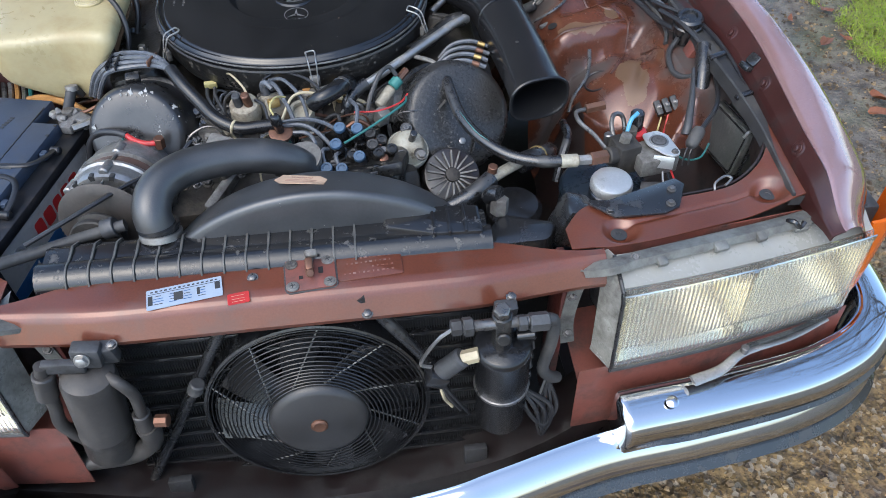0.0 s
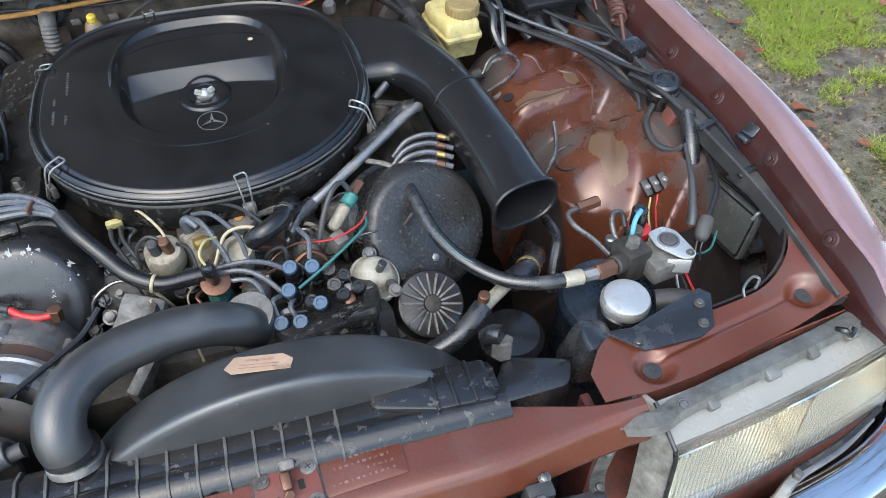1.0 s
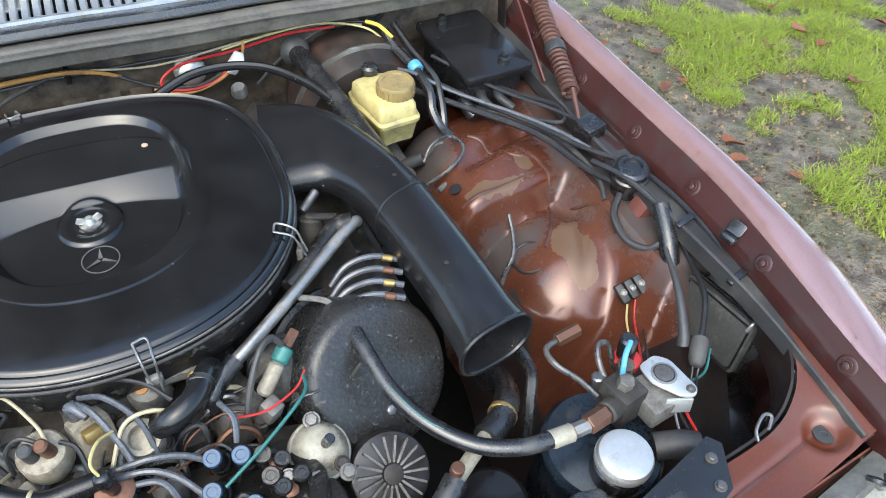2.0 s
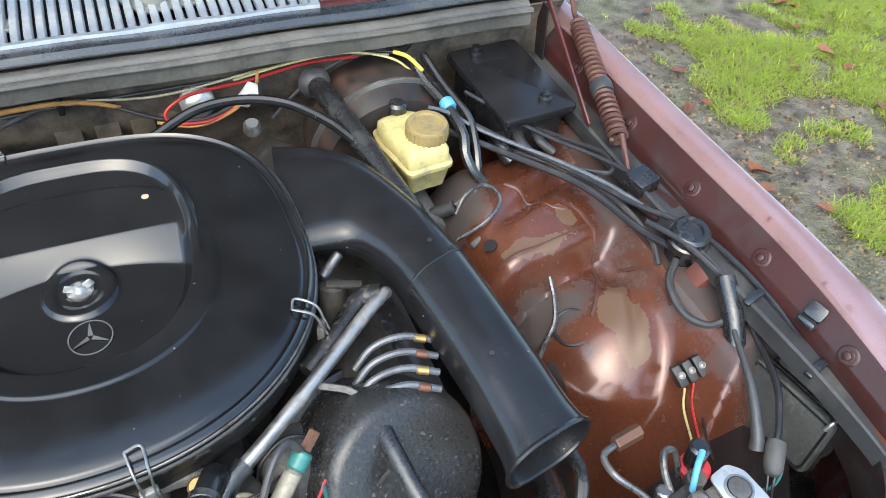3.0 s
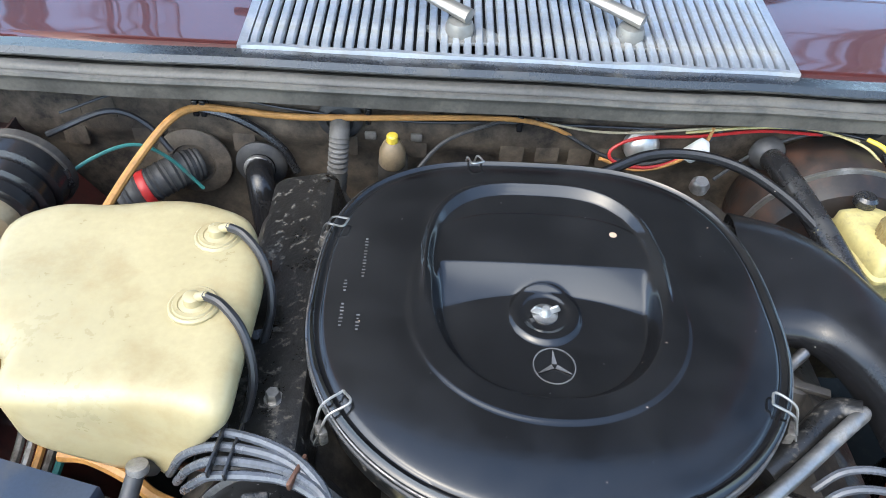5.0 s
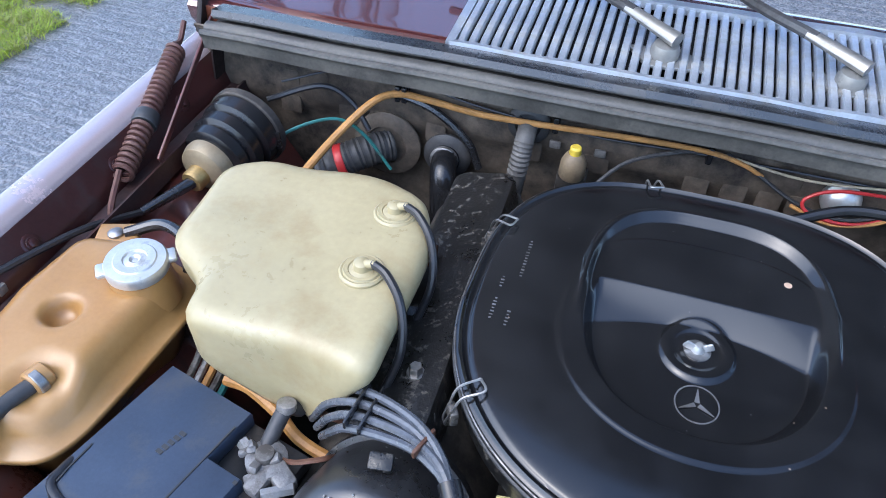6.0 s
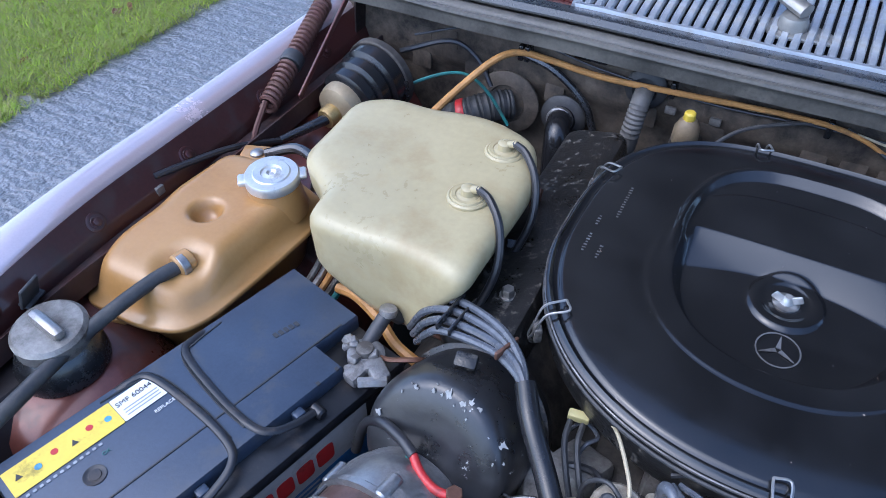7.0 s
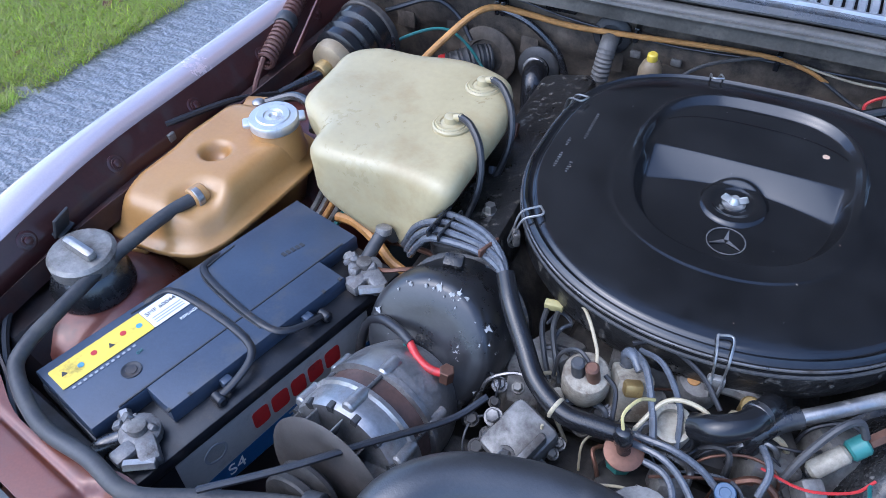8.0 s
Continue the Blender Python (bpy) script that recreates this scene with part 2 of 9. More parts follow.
WHITE_LABEL = material("white_label", (0.72, 0.72, 0.70), 0.45, 0.0, 0.06, 20, 200, 0.05, dirt=(0.45, 0.43, 0.40), dirt_at=0.66)
ALT_ALLOY = material("bright_cast_alloy", (0.31, 0.305, 0.30), 0.36, 0.85, 0.2, 25, 220, 0.4, dirt=(0.08, 0.068, 0.06), dirt_at=0.60, dirt_scale=26)
GLASS_DARK = material("dark_glass", (0.01, 0.011, 0.012), 0.04, 0.0, 0.1, 5, 100, 0.0, rough_var=0.01)
TAN_LABEL = material("tan_label", (0.46, 0.32, 0.22), 0.6, 0.0, 0.1, 40, 200, 0.1)
BLUE_PRINT = material("blue_print", (0.025, 0.10, 0.25), 0.4, 0.0, 0.1, 30, 200, 0.05)
BLUE_CAP = material("blue_cap", (0.042, 0.080, 0.135), 0.4, 0.0, 0.2, 30, 200, 0.1)
CYAN = material("pale_blue_plastic", (0.10, 0.32, 0.46), 0.4, 0.0, 0.1, 30, 200, 0.05)
TEAL = material("teal_plastic", (0.04, 0.17, 0.15), 0.4, 0.0, 0.15, 30, 200, 0.05)
RED = material("red_plastic", (0.42, 0.025, 0.025), 0.4, 0.0, 0.1, 30, 200, 0.05)
YELLOW = material("yellow_plastic", (0.70, 0.52, 0.06), 0.4, 0.0, 0.08, 30, 200, 0.05)
ORANGE_WIRE = material("orange_sleeve", (0.42, 0.21, 0.06), 0.5, 0.0, 0.2, 60, 300, 0.2)
CREAM_WIRE = material("cream_wire", (0.40, 0.34, 0.22), 0.45, 0.0, 0.15, 40, 200, 0.1)
TEAL_WIRE = material("teal_wire", (0.025, 0.13, 0.12), 0.4, 0.0, 0.15, 40, 200, 0.1)
BLACK_PRINT = material("black_print", (0.03, 0.03, 0.03), 0.5, 0.0, 0.1, 30, 200, 0.0)
GREY_PRINT = material("grey_print", (0.30, 0.31, 0.32), 0.5, 0.0, 0.1, 30, 200, 0.0)
SPRING = material("rusty_spring_paint", (0.092, 0.040, 0.032), 0.5, 0.2, 0.25, 30, 200, 0.3, dirt=(0.11, 0.055, 0.035), dirt_at=0.55)
MOTOR_BLACK = material("satin_black_motor", (0.028, 0.027, 0.027), 0.36, 0.0, 0.15, 12, 260, 0.15, dirt=(0.05, 0.047, 0.044), dirt_at=0.66, dirt_soft=0.1)
CAN_DULL = material("dusty_brown_black", (0.040, 0.036, 0.033), 0.42, 0.1, 0.2, 14, 240, 0.2, dirt=(0.075, 0.066, 0.058), dirt_at=0.6, dirt_soft=0.12)
CONDUIT = material("dusty_grey_conduit", (0.115, 0.108, 0.098), 0.6, 0.0, 0.25, 30, 220, 0.3, dirt=(0.05, 0.045, 0.04), dirt_at=0.58)
MODULE_GREY = material("dusty_module_plastic", (0.060, 0.062, 0.058), 0.36, 0.0, 0.3, 18, 240, 0.3, dirt=(0.13, 0.13, 0.12), dirt_at=0.60, dirt_soft=0.08, dirt_scale=30)
CORE = material("radiator_core", (0.02, 0.02, 0.021), 0.6, 0.2, 0.3, 30, 200, 0.2)
LEAF = material("fallen_leaf", (0.17, 0.055, 0.02), 0.55, 0.0, 0.35, 40, 200, 0.3)
CAN_BLUE = material("dark_blue_black_can", (0.013, 0.02, 0.03), 0.28, 0.1, 0.25, 16, 200, 0.1, dirt=(0.06, 0.055, 0.05), dirt_at=0.64)


# ---- mesh tools ----
def spline(pts, per=6):
    """Points of a smooth line through the given ones."""
    p = [Vector(q) for q in pts]
    if len(p) < 3:
        return p
    p = [p[0] * 2 - p[1]] + p + [p[-1] * 2 - p[-2]]
    out = []
    for i in range(1, len(p) - 2):
        a, b, c, d = p[i - 1:i + 3]
        for k in range(per):
            t = k / per
            out.append(0.5 * (2 * b + (c - a) * t + (2 * a - 5 * b + 4 * c - d) * t * t + (3 * b - a - 3 * c + d) * t ** 3))
    return out + [p[-2]]


def sweep(bm, line, section, closed=True, caps=True):
    """Sweeps a section, a list of (across, up) or a function of the step's fraction, along a line of points."""
    n = len(line)
    up, rings = None, []
    for i, q in enumerate(line):
        way = (line[min(i + 1, n - 1)] - line[max(i - 1, 0)]).normalized()
        if up is None:
            up = Vector((0, 0, 1)) if abs(way.z) < 0.9 else Vector((0, 1, 0))
        up = (up - way * up.dot(way)).normalized()
        side = way.cross(up)
        sec = section(i / max(1, n - 1)) if callable(section) else section
        rings.append([bm.verts.new(q + side * a + up * b) for a, b in sec])
    m = len(rings[0])
    for r0, r1 in zip(rings, rings[1:]):
        for j in range(m if closed else m - 1):
            bm.faces.new((r0[j], r0[(j + 1) % m], r1[(j + 1) % m], r1[j]))
    if caps and closed:
        bm.faces.new(rings[0][::-1])
        bm.faces.new(rings[-1])
    return bm


def ring(r, seg=8, flat=1.0):
    return [(r * math.cos(2 * math.pi * k / seg), r * flat * math.sin(2 * math.pi * k / seg)) for k in range(seg)]


def tube(pts, r, seg=8, per=6, bm=None, r_end=None, flat=1.0):
    bm = bm or bmesh.new()
    if r_end is None:
        return sweep(bm, spline(pts, per), ring(r, seg, flat))
    return sweep(bm, spline(pts, per), lambda f: ring(r + (r_end - r) * f, seg, flat))


def lathe(prof, at=(0, 0, 0), axis=(0, 0, 1), seg=24, bm=None, caps=True):
    """Turns a profile of (radius, height) round an axis through at."""
    bm = bm or bmesh.new()
    turn = Vector((0, 0, 1)).rotation_difference(Vector(axis).normalized()).to_matrix()
    rings = []
    for r, h in prof:
        rings.append([bm.verts.new(Vector(at) + turn @ Vector((max(r, 1e-5) * math.cos(2 * math.pi * k / seg), max(r, 1e-5) * math.sin(2 * math.pi * k / seg), h))) for k in range(seg)])
    for r0, r1 in zip(rings, rings[1:]):
        for j in range(seg):
            bm.faces.new((r0[j], r0[(j + 1) % seg], r1[(j + 1) % seg], r1[j]))
    if caps:
        bm.faces.new(rings[0][::-1])
        bm.faces.new(rings[-1])
    return bm


def rod(p0, p1, r, seg=12, bev=0.0, bm=None):
    p0, p1 = Vector(p0), Vector(p1)
    h = (p1 - p0).length
    bev = min(bev, h * 0.3, r * 0.5)
    prof = [(r - bev, 0), (r, bev), (r, h - bev), (r - bev, h)] if bev else [(r, 0), (r, h)]
    return lathe(prof, p0, p1 - p0, seg, bm)


def block(center, size, bev=0.003, turn=(0, 0, 0), bm=None, seg=2):
    """A box with rounded edges, turned by degrees about its centre."""
    out = bm or bmesh.new()
    tmp = bmesh.new()
    bmesh.ops.create_cube(tmp, size=1.0)
    bmesh.ops.scale(tmp, vec=size, verts=tmp.verts)
    if bev:
        bmesh.ops.bevel(tmp, geom=tmp.edges[:], offset=min(bev, min(size) * 0.45), segments=seg, affect="EDGES", profile=0.5)
    bmesh.ops.transform(tmp, matrix=pose(*center, *turn), verts=tmp.verts)
    join(out, tmp)
    return out


def join(bm, other):
    made = {v: bm.verts.new(v.co) for v in other.verts}
    for f in other.faces:
        bm.faces.new([made[v] for v in f.verts])
    other.free()
    return bm


def prism(outline, z0, z1, bev=0.0, m=None, bm=None, seg=2):
    """An outline of (x, y) raised from z0 to z1, its edges rounded, set by the matrix m."""
    out = bm or bmesh.new()
    tmp = bmesh.new()
    low = [tmp.verts.new((x, y, z0)) for x, y in outline]
    top = [tmp.verts.new((x, y, z1)) for x, y in outline]
    n = len(outline)
    tmp.faces.new(low[::-1])
    tmp.faces.new(top)
    for k in range(n):
        tmp.faces.new((low[k], low[(k + 1) % n], top[(k + 1) % n], top[k]))
    bmesh.ops.recalc_face_normals(tmp, faces=tmp.faces)
    if bev:
        rim = [e for e in tmp.edges if abs(e.verts[0].co.z - e.verts[1].co.z) < 1e-6]
        bmesh.ops.bevel(tmp, geom=rim, offset=bev, segments=seg, affect="EDGES", profile=0.5)
    if m is not None:
        bmesh.ops.transform(tmp, matrix=m, verts=tmp.verts)
    join(out, tmp)
    return out


def sheet(fn, nu, nv, bm=None):
    """A grid of nu by nv cells over fn(u, v), with u and v from 0 to 1."""
    bm = bm or bmesh.new()
    g = [[bm.verts.new(fn(i / nu, j / nv)) for j in range(nv + 1)] for i in range(nu + 1)]
    for i in range(nu):
        for j in range(nv):
            bm.faces.new((g[i][j], g[i + 1][j], g[i + 1][j + 1], g[i][j + 1]))
    return bm


def smooth(a, b, x):
    t = min(1.0, max(0.0, (x - a) / (b - a)))
    return t * t * (3 - 2 * t)


def rounded(w, d, r, seg=4):
    """A rectangle w by d with round corners, about (0, 0)."""
    out = []
    for sx, sy, a0 in ((1, 1, 0), (-1, 1, 90), (-1, -1, 180), (1, -1, 270)):
        for k in range(seg + 1):
            a = radians(a0 + 90 * k / seg)
            out.append((sx * (w / 2 - r) + r * math.cos(a), sy * (d / 2 - r) + r * math.sin(a)))
    return out


def mesh_of(name, bm, mat, sharp=38, thick=0.0):
    bmesh.ops.recalc_face_normals(bm, faces=bm.faces)
    if thick:
        bmesh.ops.solidify(bm, geom=bm.faces[:], thickness=thick)
    me = bpy.data.meshes.new(name)
    bm.to_mesh(me)
    bm.free()
    me.materials.append(mat)
    me.polygons.foreach_set("use_smooth", [True] * len(me.polygons))
    me.set_sharp_from_angle(angle=radians(sharp))
    return me


def thing(name, label, category, at, group="", kind=""):
    ob = new(name)
    ob.empty_display_size = 0.02
    ob.location = at
    return tagged(ob, label, category, group, kind)


def part(name, bm, mat, parent, label="", thick=0.0, sharp=38):
    ob = new(name, mesh_of(name, bm, mat, sharp, thick))
    ob.parent = parent
    ob.matrix_parent_inverse = Matrix.Identity(4) if parent.parent else Matrix.Translation(-parent.location)
    return tagged(ob, label)


def solo(name, bm, mat, label, category, group="", kind="", thick=0.0, sharp=38):
    bmesh.ops.recalc_face_normals(bm, faces=bm.faces)
    xs = [v.co for v in bm.verts]
    at = Vector((sum(v.x for v in xs) / len(xs), sum(v.y for v in xs) / len(xs), min(v.z for v in xs)))
    bmesh.ops.translate(bm, vec=-at, verts=bm.verts)
    ob = new(name, mesh_of(name, bm, mat, sharp, thick))
    ob.location = at
    return tagged(ob, label, category, group, kind)


def writing(name, text, size, mat, parent, m, label=""):
    cu = bpy.data.curves.new(name, "FONT")
    cu.body, cu.size, cu.extrude = text, size, 0.0002
    cu.align_x, cu.align_y = "CENTER", "CENTER"
    tmp = new(name, cu)
    me = bpy.data.meshes.new_from_object(tmp.evaluated_get(bpy.context.evaluated_depsgraph_get()))
    bpy.data.objects.remove(tmp)
    me.transform(m)
    me.materials.clear()
    me.materials.append(mat)
    bm = bmesh.new()
    bm.from_mesh(me)
    bpy.data.meshes.remove(me)
    return part(name, bm, mat, parent, label)


def hexbolt(at, axis, r=0.006, h=0.006):
    bm = lathe([(r * 1.35, 0), (r * 1.35, h * 0.25), (r * 1.3, h * 0.3)], at, axis, 14)
    return lathe([(r, h * 0.25), (r, h * 0.9), (r * 0.85, h)], at, axis, 6, bm)


def loft(sections, seg_bevel=0.0):
    """Skins a pile of outlines (lists of points of one length)."""
    bm = bmesh.new()
    rows = [[bm.verts.new(p) for p in sec] for sec in sections]
    n = len(rows[0])
    for r0, r1 in zip(rows, rows[1:]):
        for j in range(n):
            bm.faces.new((r0[j], r0[(j + 1) % n], r1[(j + 1) % n], r1[j]))
    bm.faces.new(rows[0][::-1])
    bm.faces.new(rows[-1])
    return bm


def soft_outline(pts, r, seg=5):
    """Rounds the corners of an outline by r."""
    out, n = [], len(pts)
    for k in range(n):
        a, b, c = Vector(pts[k - 1]), Vector(pts[k]), Vector(pts[(k + 1) % n])
        d0, d1 = (a - b), (c - b)
        t = min(r, d0.length * 0.45, d1.length * 0.45)
        p0, p1 = b + d0.normalized() * t, b + d1.normalized() * t
        for i in range(seg + 1):
            f = i / seg
            out.append(p0 * (1 - f) ** 2 + b * 2 * f * (1 - f) + p1 * f * f)
    return out


def even(pts, n):
    """n points spread evenly along a closed outline."""
    ring_pts = pts + [pts[0]]
    run = [0.0]
    for a, b in zip(ring_pts, ring_pts[1:]):
        run.append(run[-1] + (b - a).length)
    out, k = [], 0
    for i in range(n):
        d = run[-1] * i / n
        while run[k + 1] < d:
            k += 1
        out.append(ring_pts[k].lerp(ring_pts[k + 1], (d - run[k]) / max(1e-9, run[k + 1] - run[k])))
    return out


def piled(outline, levels, r=0.03, slope=(0, 0)):
    """Sections of a moulded tank: levels of (height, inset), with a top that slopes."""
    pts = even(soft_outline(outline, r), 110)
    mid = sum(pts, Vector((0, 0))) / len(pts)
    out = []
    for z, inset, lift in levels:
        sec = []
        for p in pts:
            d = (p - mid)
            q = mid + d * max(0.02, 1 - inset / max(0.01, d.length))
            sec.append(Vector((q.x, q.y, z + lift * (slope[0] * (q.x - mid.x) + slope[1] * (q.y - mid.y)))))
        out.append(sec)
    return out


# ---- ground ----
def ground_material():
    m = bpy.data.materials.new("worn_tarmac_and_soil")
    m.use_nodes = True
    nodes, link = m.node_tree.nodes, m.node_tree.links.new
    b = nodes["Principled BSDF"]
    co = nodes.new("ShaderNodeTexCoord").outputs["Object"]

    def noise_at(s, detail=6.0):
        n = nodes.new("ShaderNodeTexNoise")
        n.inputs["Scale"].default_value, n.inputs["Detail"].default_value = s, detail
        link(co, n.inputs["Vector"])
        return n.outputs["Fac"]

    def calc(op, a, c=0.0):
        n = nodes.new("ShaderNodeMath")
        n.operation = op
        for i, v in enumerate((a, c)):
            if isinstance(v, (int, float)):
                n.inputs[i].default_value = v
            else:
                link(v, n.inputs[i])
        return n.outputs[0]

    def ramp(v, lo, hi):
        n = nodes.new("ShaderNodeMapRange")
        n.inputs["From Min"].default_value, n.inputs["From Max"].default_value = lo, hi
        link(v, n.inputs["Value"])
        return n.outputs[0]

    def mix(f, a, c):
        n = nodes.new("ShaderNodeMix")
        n.data_type = "RGBA"
        link(f, n.inputs["Factor"])
        socks = [s for s in n.inputs if s.type == "RGBA"]
        for s, v in zip(socks, (a, c)):
            if isinstance(v, tuple):
                s.default_value = (*v, 1)
            else:
                link(v, s)
        return [s for s in n.outputs if s.type == "RGBA"][0]

    sep = nodes.new("ShaderNodeSeparateXYZ")
    link(co, sep.inputs[0])
    x, y = sep.outputs["X"], sep.outputs["Y"]

    def cells(scale):
        n = nodes.new("ShaderNodeTexVoronoi")
        n.inputs["Scale"].default_value = scale
        link(co, n.inputs["Vector"])
        return n.outputs["Distance"], n.outputs["Color"]

    def bands(scale, twist):
        n = nodes.new("ShaderNodeTexWave")
        n.wave_type, n.bands_direction = "BANDS", "Y"
        n.inputs["Scale"].default_value, n.inputs["Distortion"].default_value, n.inputs["Detail"].default_value, n.inputs["Detail Scale"].default_value = scale, twist, 3.0, 2.0
        link(co, n.inputs["Vector"])
        return n.outputs["Fac"]

    wob = calc("MULTIPLY", calc("SUBTRACT", noise_at(1.3), 0.5), 0.7)
    soil = calc("MAXIMUM", ramp(calc("ADD", x, wob), 1.35, 1.75), ramp(calc("ADD", calc("MULTIPLY", x, -1.0), wob), 2.35, 2.6))
    gold = calc("MULTIPLY", ramp(x, 0.1, 0.6), ramp(calc("ADD", y, calc("MULTIPLY", wob, 1.5)), 2.1, 1.3))
    grit, tint = cells(85)
    ribs = bands(4.2, 3.5)
    ripple = bands(8.5, 9.0)
    fine, clod = noise_at(85, 5.0), noise_at(28, 5.0)
    tar = mix(ramp(calc("ADD", calc("MULTIPLY", fine, 0.6), calc("MULTIPLY", clod, 0.4)), 0.38, 0.62), (0.062, 0.064, 0.070), (0.215, 0.217, 0.224))
    sand = mix(ramp(calc("ADD", calc("MULTIPLY", clod, 0.55), calc("MULTIPLY", fine, 0.45)), 0.36, 0.62), (0.040, 0.026, 0.014), (0.26, 0.165, 0.062))
    pale = nodes.new("ShaderNodeSeparateColor")
    link(tint, pale.inputs[0])
    sand = mix(calc("MULTIPLY", calc("GREATER_THAN", pale.outputs[0], 0.86), 0.8), sand, (0.30, 0.25, 0.18))
    sand = mix(calc("MULTIPLY", ramp(noise_at(3.2, 4.0), 0.54, 0.62), 0.8), sand, (0.045, 0.026, 0.022))
    earth = mix(ramp(noise_at(14), 0.36, 0.62), (0.050, 0.038, 0.028), (0.17, 0.14, 0.105))
    earth = mix(calc("MULTIPLY", ramp(noise_at(4), 0.46, 0.6), 0.3), earth, (0.10, 0.12, 0.03))
    link(mix(soil, mix(gold, tar, sand), earth), b.inputs["Base Color"])
    wet = ramp(calc("MULTIPLY", x, -1.0), 0.2, 1.0)
    link(calc("SUBTRACT", calc("ADD", 0.66, calc("MULTIPLY", fine, 0.2)), calc("MULTIPLY", wet, 0.40)), b.inputs["Roughness"])
    rough_h = calc("ADD", calc("MULTIPLY", fine, 0.35), calc("ADD", calc("MULTIPLY", grit, 0.45), calc("MULTIPLY", clod, 0.7)))
    lines = calc("ADD", calc("MULTIPLY", ribs, 0.9), calc("MULTIPLY", calc("MULTIPLY", ripple, wet), 0.7))
    h = calc("ADD", rough_h, calc("MULTIPLY", lines, calc("SUBTRACT", 1.0, soil)))
    bp = nodes.new("ShaderNodeBump")
    bp.inputs["Distance"].default_value = 0.016
    link(calc("SUBTRACT", 1.0, calc("MULTIPLY", wet, 0.62)), bp.inputs["Strength"])
    link(h, bp.inputs["Height"])
    link(bp.outputs[0], b.inputs["Normal"])
    return m


def grass_material():
    m = bpy.data.materials.new("grass_blades")
    m.use_nodes = True
    nodes, link = m.node_tree.nodes, m.node_tree.links.new
    b = nodes["Principled BSDF"]
    geo = nodes.new("ShaderNodeNewGeometry")
    ramp = nodes.new("ShaderNodeValToRGB")
    ramp.color_ramp.elements[0].color, ramp.color_ramp.elements[1].color = (0.32, 0.48, 0.018, 1), (0.70, 0.84, 0.06, 1)
    e = ramp.color_ramp.elements.new(0.93)
    e.color = (0.30, 0.26, 0.10, 1)
    link(geo.outputs["Random Per Island"], ramp.inputs[0])
    link(ramp.outputs[0], b.inputs["Base Color"])
    b.inputs["Roughness"].default_value = 0.5
    tr = nodes.new("ShaderNodeBsdfTranslucent")
    link(ramp.outputs[0], tr.inputs["Color"])
    mx = nodes.new("ShaderNodeMixShader")
    mx.inputs[0].default_value = 0.4
    link(b.outputs[0], mx.inputs[1]), link(tr.outputs[0], mx.inputs[2])
    link(mx.outputs[0], nodes["Material Output"].inputs["Surface"])
    return m


GROUND = ground_material()
GRASS = grass_material()
bm = sheet(lambda u, v: Vector((-300 + 600 * u, -300 + 600 * v, 0)), 12, 12)
tagged(new("ground", mesh_of("ground", bm, GROUND)), "worn ribbed tarmac drive with muddy edges under grass", "ground", kind="structure")


def grass(name, x_edge, way, y0, y1, depth, count, seed, dense, label):
    """A strip of turf beside the drive, in tufts that thin out towards the edge."""
    rnd = random.Random(seed)
    verts, faces = [], []
    while len(faces) < count:
        u = rnd.random()
        x, y = x_edge + way * depth * u, y0 + (y1 - y0) * rnd.random()
        cover = 0.9 * noise.noise((x * 2.1, y * 2.1, seed)) + 0.9 * noise.noise((x * 5.5, y * 5.5, seed)) + 0.35 * noise.noise((x * 14, y * 14, seed)) + 0.42 * smooth(0, 0.35, u) + dense - 0.06
        if cover < 0.0:
            continue
        for _ in range(5):
            a, lean = rnd.uniform(0, 6.283), rnd.uniform(0.7, 2.6)
            h, w = rnd.uniform(0.010, 0.032) * (0.6 + min(0.7, cover)), rnd.uniform(0.0011, 0.0023)
            bx, by = x + rnd.gauss(0, 0.012), y + rnd.gauss(0, 0.012)
            dx, dy, px, py = math.cos(a), math.sin(a), -math.sin(a) * w, math.cos(a) * w
            k = len(verts)
            verts += [(bx - px, by - py, -0.002), (bx + px, by + py, -0.002),
                      (bx + dx * h * lean * 0.4 + px * 0.7, by + dy * h * lean * 0.4 + py * 0.7, h * 0.62),
                      (bx + dx * h * lean * 0.4 - px * 0.7, by + dy * h * lean * 0.4 - py * 0.7, h * 0.62),
                      (bx + dx * h * lean, by + dy * h * lean, h)]
            faces += [(k, k + 1, k + 2, k + 3), (k + 3, k + 2, k + 4)]
    me = bpy.data.meshes.new(name)
    me.from_pydata(verts, [], faces)
    me.materials.append(GRASS)
    tagged(new(name, me), label, "grass", kind="stuff")


grass("grass", 1.96, 1, 0.9, 4.8, 2.3, 420000, 3, 0.0, "bright green patchy winter grass at the muddy edge")
grass("grass", -2.42, -1, 1.2, 5.2, 1.5, 330000, 5, 0.55, "green grass verge beside the wet tarmac")


def leaf_mesh(seed):
    rnd = random.Random(seed)
    bm = bmesh.new()
    n = 12
    mid = []
    for k in range(n):
        a = 2 * math.pi * k / n
        r = 0.028 * (0.75 + 0.35 * math.cos(a) ** 2 + rnd.uniform(-0.16, 0.16))
        mid.append(bm.verts.new((r * 1.5 * math.cos(a), r * 0.8 * math.sin(a), 0.008 * math.sin(2 * a + seed) + 0.012 + 0.006 * rnd.random())))
    c = bm.verts.new((0, 0, 0.004))
    for k in range(n):
        bm.faces.new((c, mid[k], mid[(k + 1) % n]))
    return mesh_of("leaf", bm, LEAF, thick=0.0008)


